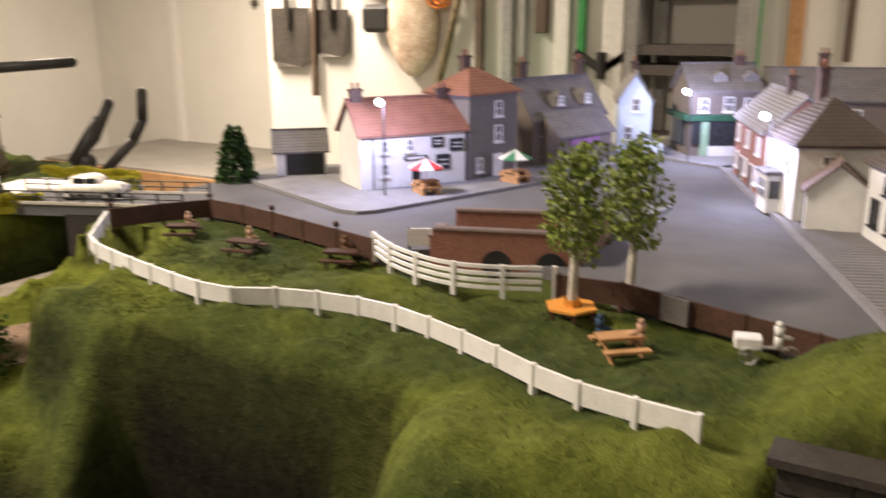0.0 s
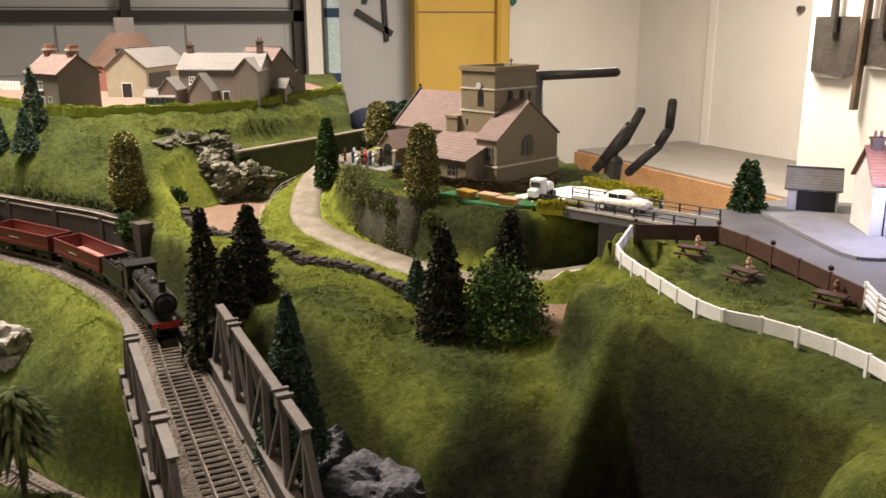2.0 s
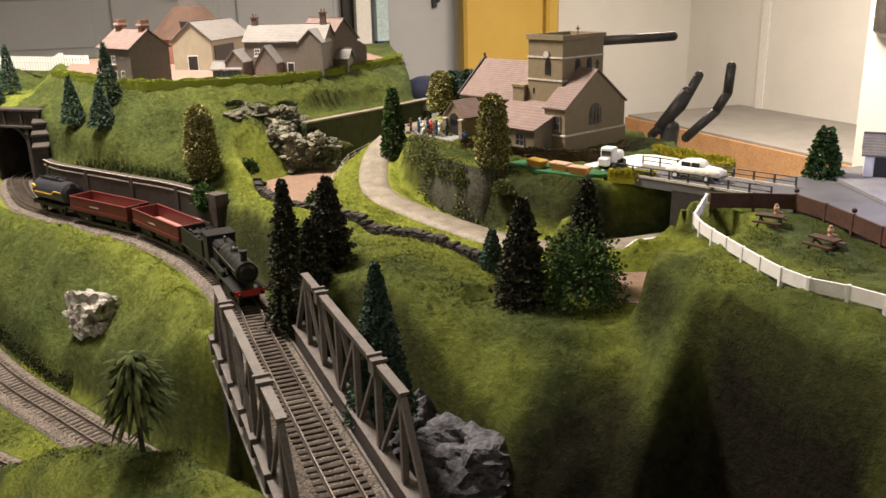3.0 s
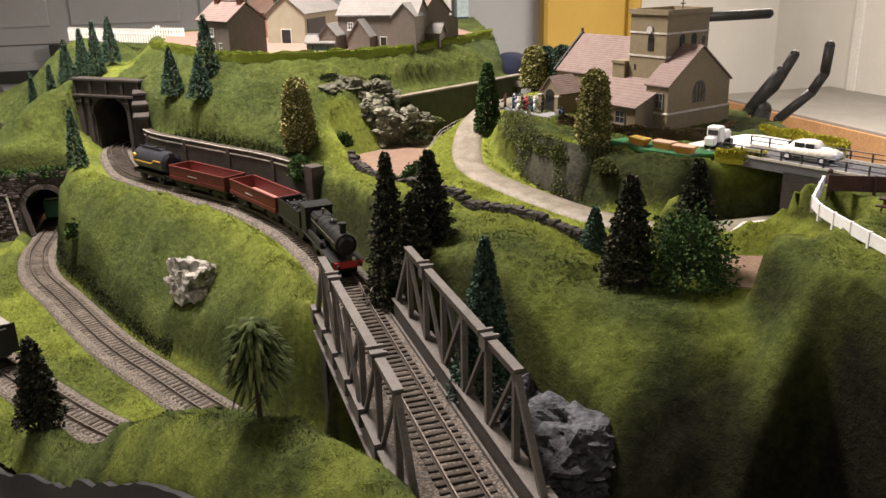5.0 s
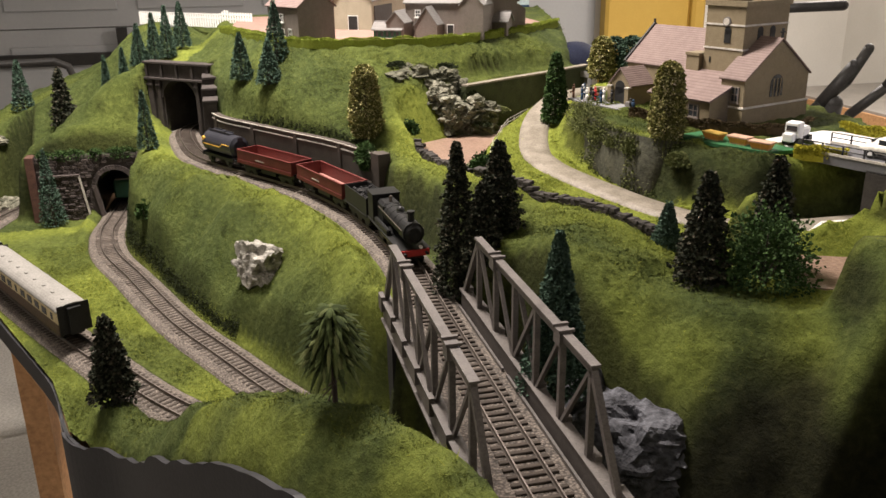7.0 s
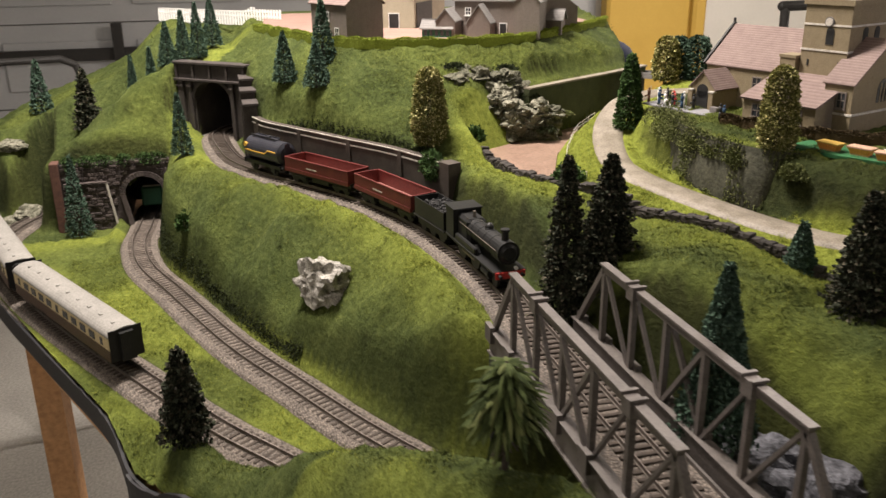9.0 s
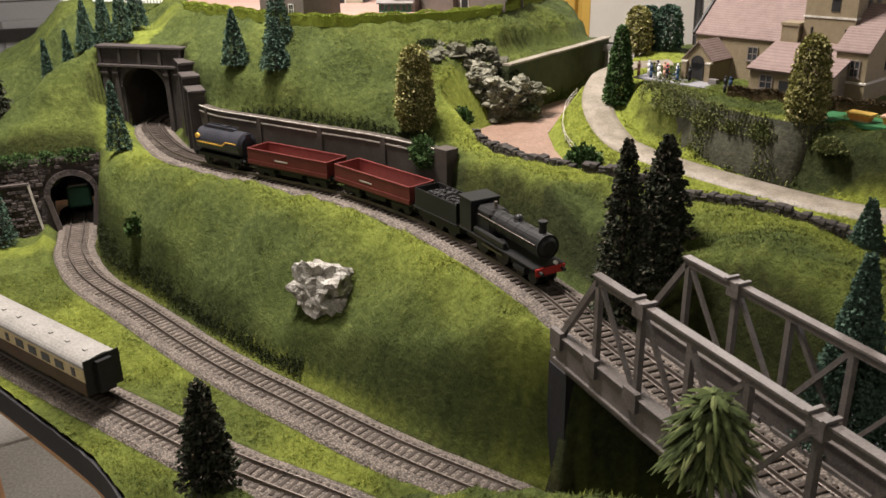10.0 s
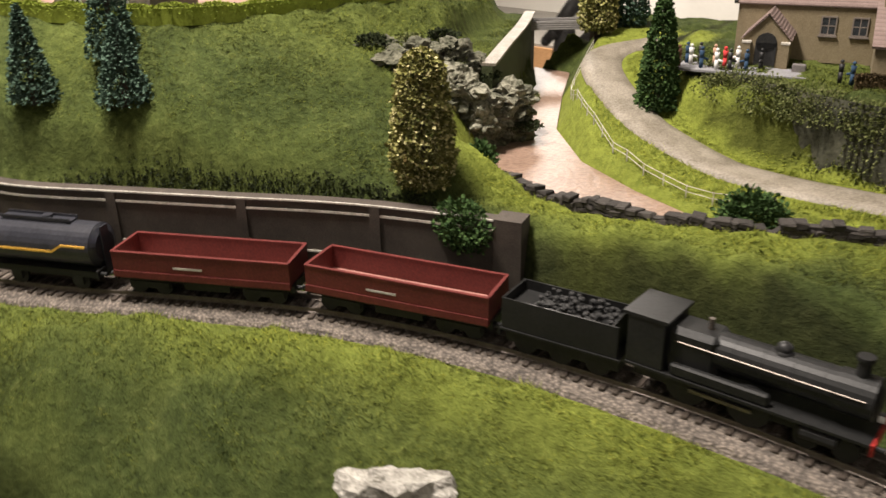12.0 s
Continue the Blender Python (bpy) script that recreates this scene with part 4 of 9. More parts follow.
def make_stone_tunnel():
    tn = thing("stone_tunnel_mouth", (-1.392, -0.3275, L0 - 0.010), "dark rubble stone tunnel mouth with an arched ring and buttress panel", "tunnel portal")
    part("front", arch_slab(-0.117, 0.044, 0.106, 0.018, 0.0285, 0.0515, 16), RUBBLE, tn)
    for k in range(21):
        a = math.pi * (k + 0.5) / 21
        m = pose(0, -0.0305 * math.cos(a), 0.0515 + 0.0305 * math.sin(a)) @ Matrix.Rotation(-(math.pi / 2 - a), 4, "X").inverted()
        part("voussoir", boxed(-0.001, 0.0040, -0.0021, 0.0021, -0.0022, 0.0052, m=m), RUBBLE, tn)
    for s in (-1, 1):
        part("arch_jamb", beam((0.0012, s * 0.0315, 0.0515), (0.0012, s * 0.0235, 0.004), 0.006, 0.007), RUBBLE, tn)
    r = random.Random(4)

    def courses(y0, y1, z0, z1, x, free, slope=0.0):
        z = z0
        while z < z1 - 0.003:
            hh = r.uniform(0.0042, 0.0062)
            y, end = y0, y1 + slope * (z1 - z)
            while y < end - 0.003:
                w = r.uniform(0.006, 0.0125)
                cy, cz = y + w / 2, z + hh / 2
                if free or (not (abs(cy) < 0.041 and cz < 0.052) and math.hypot(cy, cz - 0.0515) > 0.0425):
                    part("stone", boxed(x, x + r.uniform(0.0008, 0.0030), y + 0.0005, min(y + w - 0.0005, end), z + 0.0005, min(z + hh - 0.0004, z1), bevel=0.0005), RUBBLE, tn)
                y += w
            z += hh

    courses(-0.116, 0.042, 0.0, 0.105, 0.0, False)
    # stepped buttress panel with a pale worn edge
    part("buttress", prism([(0.0, -0.112), (0.0045, -0.112), (0.0045, -0.052), (0.0, -0.052)], 0.0, 0.074), RUBBLE, tn)
    courses(-0.112, -0.0535, 0.0, 0.074, 0.0045, True, 0.13)
    part("buttress_edge", beam((0.0068, -0.0525, 0.0745), (0.0068, -0.0430, 0.0), 0.0018, 0.003), COPING, tn, "pale worn edge of the buttress")
    part("buttress_coping", boxed(0.0, 0.0080, -0.113, -0.0515, 0.074, 0.0765), RUBBLE, tn)
    part("end_pier", boxed(-0.018, 0.006, -0.130, -0.1175, 0.0, 0.108, bevel=0.001), BRICKDARK, tn, "weathered red-brown pier")
    # added bore boxes behind the arch, black to paint in the tunnel darkness
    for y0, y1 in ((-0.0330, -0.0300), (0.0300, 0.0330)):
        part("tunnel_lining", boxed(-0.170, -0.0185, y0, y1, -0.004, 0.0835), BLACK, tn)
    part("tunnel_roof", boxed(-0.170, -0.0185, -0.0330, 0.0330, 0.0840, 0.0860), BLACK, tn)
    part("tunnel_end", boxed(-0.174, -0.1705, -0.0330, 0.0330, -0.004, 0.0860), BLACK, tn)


RUBBLE = mottled("dark_rubble", (0.022, 0.018, 0.017), (0.105, 0.085, 0.078), 900, 140, bump=0.7, depth=0.0015, jitter=0.55)
BRICKDARK = mottled("dark_red_brick", (0.045, 0.024, 0.018), (0.125, 0.062, 0.045), 700, 120, bump=0.5)
make_stone_tunnel()


def make_end_wall():
    w = thing("stone_end_wall", (0, 0, 0), "dark rubble stone wall under the grass mound at the board end", "stone wall")
    part("face", boxed(-0.030, 0.165, 0.2565, 0.268, 0.96, 1.2165), WALLSTONE, w)
    part("coping", boxed(-0.033, 0.167, 0.2525, 0.268, 1.2165, 1.2195), WALLSTONE, w)
    r = random.Random(14)
    z = 1.10
    while z < 1.212:
        x, hh = -0.030, r.uniform(0.008, 0.012)
        while x < 0.15:
            l = r.uniform(0.012, 0.024)
            part("stone", boxed(x + 0.0005, x + l - 0.0005, 0.2565 - r.uniform(0.001, 0.003), 0.2565, z + 0.0005, min(z + hh - 0.0005, 1.2160)), WALLSTONE, w)
            x += l
        z += hh


make_end_wall()

# ---- lane, water, board edge ----


def make_lane():
    p = np.column_stack([LANE, LANE_Z + 0.0005])
    prof = [(-0.0185, -0.004), (-0.0165, 0.0), (-0.008, 0.0012), (0.008, 0.0012), (0.0165, 0.0), (0.0185, -0.004)]
    ob = mesh_part("lane", sweep(p[::2], prof, closed=False), TRACKWAY, smooth=True)
    tagged(ob, "pale gravel lane winding below the church", "lane", kind="structure")


def make_stream_bank():
    t = thing("stream_bank", (0, 0, 0), "dark green upright stream bank with a pale path on top", "bank")
    p = spline(LEDGE, 0.006)
    mesh_part("face", sweep(with_z(p, 1.150), [(-0.004, 0.0), (0.004, 0.0), (0.003, 0.071), (-0.006, 0.071)]), BANKGREEN, t)
    mesh_part("path", sweep(with_z(p, 1.2212), [(-0.0085, 0.0), (0.0035, 0.0), (0.0030, 0.0022), (-0.0085, 0.0022)]), TRACKWAY, t, "pale worn path")


BANKGREEN = mottled("dark_green_bank", (0.020, 0.026, 0.010), (0.062, 0.075, 0.028), 700, 70, bump=0.6, depth=0.002)
make_stream_bank()


def flat_sheet(name, poly, z, mat, label, cat):
    ob = part(name, prism(poly, z - 0.004, z), mat)
    return tagged(ob, label, cat, kind="structure")


make_lane()
flat_sheet("water", STREAM, 1.1585, WATER, "muddy brown stream with ripples", "water")
flat_sheet("water", POOL, 1.1585, WATER, "muddy brown pool below the bank", "water")


def make_fascia():
    V, F = [], []
    P = spline(EDGE, 0.01)
    P = P[P[:, 0] > -0.70]
    for x, y in P:
        z = ground_z(x, y + 0.003) - 0.0045
        V += [(x, y - 0.0060, z), (x, y - 0.0060, 0.86), (x, y - 0.001, 0.86), (x, y - 0.001, z)]
    for i in range(len(P) - 1):
        for j in range(4):
            k = (j + 1) % 4
            F.append((4 * i + j, 4 * i + 4 + j, 4 * i + 4 + k, 4 * i + k))
    me = bpy.data.meshes.new("fascia")
    me.from_pydata(V, [], F)
    ob = mesh_part("fascia_board", me, FASCIA)
    tagged(ob, "charcoal profile board along the edge of the layout", "fascia board")
    V, F = [], []
    P = spline(EDGE + BACK, 0.012)
    for x, y in P:
        z = ground_z(x, y) - 0.004
        V += [(x, y, z), (x, y, min(0.955, z))]
    n = len(P)
    F = [(2 * i, 2 * i + 2, 2 * i + 3, 2 * i + 1) for i in range(n - 1)]
    me = bpy.data.meshes.new("skirt")
    me.from_pydata(V, [], F)
    mod = mesh_part("layout_skirt", me, FASCIA)
    so = mod.modifiers.new("thick", "SOLIDIFY")
    so.thickness = 0.003
    tagged(mod, "thin dark plaster edge round the layout", "layout edge", kind="structure")
    fr = thing("baseboard_frame", (0, 0, 0), "pine frame and legs under the layout", "timber frame")
    part("top_board", prism([(x, y + 0.004) for x, y in EDGE] + [(x, y - 0.004) for x, y in BACK], 0.940, 0.955), PINE, fr)
    for x, y in ((-0.775, -0.315), (-1.6, -0.58), (0.1, 0.0), (-1.7, 0.85), (-0.4, 0.85), (0.1, 0.85)):
        part("leg", boxed(x - 0.035, x + 0.035, y, y + 0.045, 0, 0.94), PINE, fr)
    part("rail", beam((-0.775, -0.28, 0.905), (-1.6, -0.55, 0.905), 0.03, 0.07), PINE, fr)


make_fascia()

# ---- trees ----


def leaf_mesh(name, pts, size, seed, flat=0.5, droop=0.0, long=1.0):
    """Many small bent leaves (two triangles each) at the given points with outward directions."""
    r = np.random.RandomState(seed)
    P = np.array([p for p, _ in pts])
    D = np.array([d for _, d in pts])
    n = len(P)
    D = D + r.normal(0, flat, D.shape) + np.array([0, 0, -droop])
    D /= np.linalg.norm(D, axis=1)[:, None] + 1e-9
    S = np.cross(D, r.normal(0, 1, D.shape))
    S /= np.linalg.norm(S, axis=1)[:, None] + 1e-9
    k = size * r.uniform(0.6, 1.3, (n, 1))
    U = np.cross(D, S)
    a, b = P, P + D * k * long
    c, d = P + D * k * 0.5 * long + S * k * 0.45 + U * k * 0.15, P + D * k * 0.5 * long - S * k * 0.45 + U * k * 0.15
    V = np.stack([a, c, b, d], 1).reshape(-1, 3)
    i = np.arange(n) * 4
    F = np.concatenate([np.column_stack([i, i + 1, i + 2]), np.column_stack([i, i + 2, i + 3])])
    me = bpy.data.meshes.new(name)
    me.from_pydata(V.tolist(), [], F.tolist())
    return me


def conifer(name, at, h, w, label, mat, seed, n=1500, whorls=9, leaf=0.006, pointed=1.0, lean=(0, 0), group="conifers", rough=0.35, bark=None):
    """A bottle-brush conifer: whorls of drooping sprigs round a stem."""
    t = thing(name, at, label, "tree", group)
    r = np.random.RandomState(seed)
    part("trunk", rod((0, 0, -0.012), (0, 0, h * 0.93), w * 0.09, 6, w * 0.02), bark or SLEEPER, t)
    pts = []
    for i in range(n):
        u = r.beta(1.0, 1.35) if pointed else r.uniform(0, 1)
        wh = (u * whorls) % 1.0
        rad = w * 0.5 * ((1 - u) ** pointed if pointed else min(1.0, 0.74 + 1.3 * u) * (1 - 0.46 * u ** 1.7) * math.sqrt(max(0.0, 1 - max(0.0, (u - 0.84) / 0.16) ** 2))) + 0.0008
        rad *= 1.0 - rough * wh
        a = r.uniform(0, 6.283)
        rad *= 1 + (0.16 if rough > 0.3 else 0.05) * math.sin(3 * a + 40 * u + seed)
        q = rad * math.sqrt(r.uniform(0.25, 1.0))
        z = h * (0.04 + 0.94 * u)
        pts.append(((q * math.cos(a) + lean[0] * u, q * math.sin(a) + lean[1] * u, z), (math.cos(a), math.sin(a), -0.15)))
    mesh_part("crown", leaf_mesh("crown", pts, leaf, seed), mat, t)
    return t


DARKFIR = leafy("dark_conifer", (0.010, 0.013, 0.008), (0.042, 0.048, 0.030), (0.13, 0.11, 0.08))
BLUEFIR = leafy("blue_green_fir", (0.020, 0.042, 0.028), (0.080, 0.130, 0.092))
MIDFIR = leafy("green_fir", (0.015, 0.040, 0.012), (0.060, 0.11, 0.035))
FLECKED = leafy("flecked_yew", (0.045, 0.050, 0.013), (0.25, 0.240, 0.075), (0.80, 0.72, 0.38))
BUSH = leafy("bush_foliage", (0.015, 0.036, 0.010), (0.060, 0.108, 0.032))
BIRCH = leafy("birch_leaves", (0.085, 0.125, 0.025), (0.26, 0.33, 0.085), (0.42, 0.48, 0.17))
PALM = leafy("pale_frond", (0.018, 0.028, 0.009), (0.080, 0.105, 0.034), (0.17, 0.185, 0.075))
HEDGEMAT = leafy("hedge_flock", (0.10, 0.135, 0.015), (0.25, 0.30, 0.045))
HEDGEYEL = leafy("yellow_hedge_flock", (0.20, 0.19, 0.02), (0.52, 0.48, 0.06))
SCRUB = leafy("olive_scrub", (0.045, 0.056, 0.018), (0.145, 0.165, 0.058), (0.21, 0.21, 0.095))
BARKPALE = mottled("pale_bark", (0.30, 0.28, 0.24), (0.60, 0.57, 0.50), 500, 90)


def g3(x, y, dz=0.0):
    return (x, y, ground_z(x, y) + dz)


def blob(name, at, sx, sy, sz, label, mat, seed, n=500, leaf=0.006, cat="bush", group="bushes", z0=0.0):
    """A loose clump of foliage."""
    t = thing(name, at, label, cat, group)
    r = np.random.RandomState(seed)
    pts = []
    for _ in range(n):
        d = r.normal(0, 1, 3)
        d /= np.linalg.norm(d)
        d[2] = abs(d[2]) * 1.0 if z0 == 0 else d[2]
        q = r.uniform(0.45, 1.0) * (1 + 0.18 * math.sin(4 * d[0] * 3 + seed) * math.cos(5 * d[1] * 2))
        pts.append(((d[0] * sx * q, d[1] * sy * q, z0 + d[2] * sz * q), tuple(d)))
    mesh_part("foliage", leaf_mesh("foliage", pts, leaf, seed), mat, t)
    for k in range(5):
        a = 1.257 * k + seed
        part("stem", rod((0, 0, -0.003), (sx * 0.6 * math.cos(a), sy * 0.6 * math.sin(a), z0 + sz * 0.7), 0.0008, 5, 0.0004), SLEEPER, t)
    return t


DK = "bottle-brush model conifer, almost black green with pale tips"
for i, (x, y, top, w) in enumerate(((-0.632, 0.050, 1.244, 0.048), (-0.640, 0.090, 1.240, 0.050), (-0.610, 0.066, 1.212, 0.040), (-0.482, 0.199, 1.243, 0.046), (-0.492, 0.262, 1.247, 0.044))):
    b = ground_z(x, y) - 0.002
    conifer("conifer", (x, y, b), top - b, w, DK, DARKFIR, 20 + i, 7500, 11, 0.0031, 0.72, rough=0.42)
b = ground_z(-0.679, -0.255)
conifer("conifer", (-0.679, -0.255, b), 1.100 - b, 0.042, "bottle-brush model conifer, almost black green, beside the board edge", DARKFIR, 31, 4000, 10, 0.0040, 0.72, rough=0.42)
b = 1.105
conifer("conifer", (-0.440, 0.068, b), 1.224 - b, 0.052, "tall slim blue-green bottle-brush fir leaning by the bridge", BLUEFIR, 32, 15000, 26, 0.0025, 0.95, rough=0.1)
FIR = "blue-green bottle-brush fir on the grass slope"
for i, (x, y, top, w) in enumerate(((-1.235, -0.112, 1.288, 0.037), (-1.170, -0.076, 1.282, 0.040), (-1.205, -0.062, 1.333, 0.040), (-1.298, -0.260, 1.204, 0.032), (-1.366, -0.424, 1.112, 0.044),
                                    (-1.50, -0.275, 1.286, 0.034), (-1.50, -0.249, 1.303, 0.030), (-1.475, -0.226, 1.316, 0.030), (-1.50, -0.203, 1.320, 0.034), (-1.50, -0.303, 1.247, 0.016), (-1.50, -0.333, 1.236, 0.016), (-0.561, 0.212, 1.196, 0.026))):
    b = ground_z(x, y) - 0.001
    conifer("conifer", (x, y, b), max(top - b, 0.03), w, FIR, BLUEFIR, 40 + i, 4200, 18, 0.0024, 0.95, rough=0.12)
b = ground_z(-1.50, -0.408) - 0.002
conifer("conifer", (-1.50, -0.408, b), 1.218 - b, 0.044, "bottle-brush model conifer, almost black green, on the far grass hill", DARKFIR, 60, 3600, 10, 0.0042, 0.72, rough=0.42)
b = ground_z(-1.62, -0.495) - 0.002
conifer("conifer", (-1.62, -0.495, b), 1.223 - b, 0.040, "pale blue-green fir on the far grass hill", BLUEFIR, 61, 3000, 14, 0.0032, 0.9, rough=0.12)
b = ground_z(-0.985, 0.028)
conifer("yew_tree", (-0.985, 0.028, b), 1.266 - b, 0.044, "columnar yellow-flecked yew above the retaining wall", FLECKED, 71, 11000, 16, 0.0027, 0, group="flecked trees", rough=0.12)
b = 1.214
conifer("yew_tree", (-0.697, 0.279, b), 1.292 - b, 0.037, "columnar yellow-flecked yew before the church", FLECKED, 72, 10000, 16, 0.0024, 0, group="flecked trees", rough=0.12)
conifer("yew_tree", (-1.100, 0.390, b), 0.062, 0.040, "rounded yellow-flecked yew in the churchyard", FLECKED, 73, 4500, 10, 0.0032, 0, group="flecked trees", rough=0.12)
conifer("clipped_tree", (-1.092, 0.432, b), 0.062, 0.042, "dark green rounded tree in the churchyard", BLUEFIR, 74, 3600, 10, 0.0036, 0, group="churchyard trees", rough=0.12)
conifer("clipped_tree", (-1.108, 0.414, b), 0.060, 0.034, "dark green rounded tree in the churchyard", BLUEFIR, 75, 3000, 10, 0.0036, 0, group="churchyard trees", rough=0.12)
conifer("clipped_tree", (-0.955, 0.264, ground_z(-0.955, 0.264) - 0.002), 1.277 - ground_z(-0.955, 0.264), 0.033, "dense green cone tree at the lane corner", BUSH, 76, 5000, 14, 0.0032, 0.55, group="churchyard trees", rough=0.05)
conifer("clipped_tree", (-0.500, 0.516, 1.219), 0.047, 0.030, "dark green cone tree by the village edge", MIDFIR, 77, 1500, 12, 0.0045, 0.6, group="churchyard trees", rough=0.15)
blob("bush", g3(-0.462, 0.238), 0.036, 0.034, 0.046, "leafy dark green bush under the conifers", BUSH, 81, 6000, 0.0030, z0=0.012)

# ---- houses ----
BRICK = stony("red_brick", (0.22, 0.090, 0.062), (0.32, 0.145, 0.105), 1300.0, soft=0.35, depth=0.0004)
RENDER = mottled("white_render", (0.55, 0.55, 0.53), (0.72, 0.71, 0.68), 900, 60, grain=0.12)
STONEBUFF = stony("buff_stone", (0.160, 0.127, 0.073), (0.242, 0.195, 0.120), 1500.0, soft=0.16, depth=0.0003)
STONEGREY = stony("grey_stone", (0.115, 0.105, 0.10), (0.185, 0.172, 0.162), 1500.0, soft=0.18, depth=0.0003)
STONETAUPE = stony("taupe_stone", (0.132, 0.110, 0.094), (0.198, 0.168, 0.146), 1500.0, soft=0.18, depth=0.0003)
BLUEWASH = mottled("pale_blue_render", (0.42, 0.52, 0.62), (0.58, 0.66, 0.74), 900, 60)
GREENPAINT = mottled("dark_green_shopfront", (0.015, 0.06, 0.035), (0.03, 0.11, 0.065), 500, 60, rough=0.5)
TILERED = tiled("red_roof_tiles", (0.17, 0.075, 0.05), (0.30, 0.14, 0.10))
TILEPINK = tiled("pinkish_roof_tiles", (0.14, 0.098, 0.088), (0.235, 0.175, 0.158))
SLATE = tiled("grey_roof_slate", (0.10, 0.095, 0.095), (0.20, 0.19, 0.185))
SLATEBROWN = tiled("brown_roof_slate", (0.055, 0.045, 0.04), (0.125, 0.10, 0.09))
SLATEPALE = tiled("pale_roof_slate", (0.155, 0.148, 0.14), (0.245, 0.235, 0.225))
GLASSDARK = mottled("dark_window_pane", (0.015, 0.017, 0.02), (0.04, 0.045, 0.05), 300, 90, rough=0.12, bump=0.0, spec=0.6)
TRIMWHITE = mottled("white_trim", (0.58, 0.58, 0.56), (0.76, 0.76, 0.74), 900, 100, rough=0.5, grain=0.12)
SOOTBRICK = mottled("sooty_chimney_brick", (0.045, 0.030, 0.025), (0.13, 0.085, 0.070), 900, 120, bump=0.4)
DARKPAINT = mottled("black_paint", (0.010, 0.010, 0.010), (0.03, 0.03, 0.03), 600, 60, rough=0.5)


def gable_body(L, D, e, r):
    bm = bmesh.new()
    lo = [(0, 0, 0), (L, 0, 0), (L, D, 0), (0, D, 0)]
    v = [bm.verts.new(p) for p in lo + [(x, y, e) for x, y, _ in lo] + [(0, D / 2, r - 0.001), (L, D / 2, r - 0.001)]]
    for f in ((3, 2, 1, 0), (0, 1, 5, 4), (2, 3, 7, 6), (1, 2, 6, 9, 5), (3, 0, 4, 8, 7), (4, 5, 9, 8), (6, 7, 8, 9)):
        bm.faces.new([v[i] for i in f])
    return bm


def roof_slab(L, D, e, r, side, over=0.003, th=0.0016):
    """One pitched plane of a gabled roof as a thin slab."""
    k = (r - e) / (D / 2)
    y0 = -over if side == "front" else D + over
    z0 = e - over * k
    q = [(-over, y0, z0), (L + over, y0, z0), (L + over, D / 2, r), (-over, D / 2, r)]
    bm = bmesh.new()
    a = [bm.verts.new(p) for p in q]
    b = [bm.verts.new((x, y, z + th)) for x, y, z in q]
    bm.faces.new(a)
    bm.faces.new(b)
    for i in range(4):
        bm.faces.new((a[i], a[(i + 1) % 4], b[(i + 1) % 4], b[i]))
    bmesh.ops.recalc_face_normals(bm, faces=bm.faces[:])
    return bm


def hip_slab(L, D, e, r):
    bm = bmesh.new()
    o = 0.003
    s = min(D / 2, L / 2) * 0.98
    lo = [(-o, -o, e), (L + o, -o, e), (L + o, D + o, e), (-o, D + o, e)]
    v = [bm.verts.new(p) for p in lo] + [bm.verts.new((x, y, e - 0.0018)) for x, y, _ in lo]
    t0, t1 = bm.verts.new((s, D / 2, r)), bm.verts.new((max(L - s, s + 0.001), D / 2, r))
    for f in ((v[0], v[1], t1, t0), (v[1], v[2], t1), (v[2], v[3], t0, t1), (v[3], v[0], t0), (v[7], v[6], v[5], v[4])):
        bm.faces.new(f)
    for i in range(4):
        j = (i + 1) % 4
        bm.faces.new((v[i], v[4 + i], v[4 + j], v[j]))
    bmesh.ops.recalc_face_normals(bm, faces=bm.faces[:])
    return bm


def face_frame(face, L, D):
    """Local frame of a wall: x along it seen from outside, y inwards."""
    return {"f": Matrix(), "r": pose(L, 0, 0, 0, 0, 90), "b": pose(L, D, 0, 0, 0, 180), "l": pose(0, D, 0, 0, 0, -90)}[face]


def add_window(parent, m, u, z, w, h, bars=True, name="window", frame_mat=None, pane_mat=None):
    t = 0.0011
    bm = bmesh.new()
    loops = []
    for d, y in ((0, -0.0011), (t, -0.0011), (t, 0.0006), (0, 0.0006)):
        loops.append([bm.verts.new(m @ Vector(p)) for p in ((u - w / 2 + d, y, z + d), (u + w / 2 - d, y, z + d), (u + w / 2 - d, y, z + h - d), (u - w / 2 + d, y, z + h - d))])
    for k in range(4):
        p, q = loops[k], loops[(k + 1) % 4]
        for i in range(4):
            j = (i + 1) % 4
            bm.faces.new((p[i], p[j], q[j], q[i]))
    bmesh.ops.recalc_face_normals(bm, faces=bm.faces[:])
    mat = frame_mat or TRIMWHITE
    wn = part(name, bm, mat, parent)
    if bars:
        part("glazing_bar", boxed(u - 0.0004, u + 0.0004, -0.0008, 0.0004, z + t, z + h - t, m=m), mat, wn)
        part("glazing_bar", boxed(u - w / 2 + t, u + w / 2 - t, -0.0007, 0.0004, z + h / 2 - 0.0004, z + h / 2 + 0.0004, m=m), mat, wn)
    part("sill", boxed(u - w / 2 - 0.001, u + w / 2 + 0.001, -0.002, 0.0006, z - 0.0012, z, m=m), mat, wn)
    part("pane", boxed(u - w / 2 + 0.0006, u + w / 2 - 0.0006, -0.0004, 0.0007, z + 0.0006, z + h - 0.0006, m=m), pane_mat or GLASSDARK, wn)
    return wn


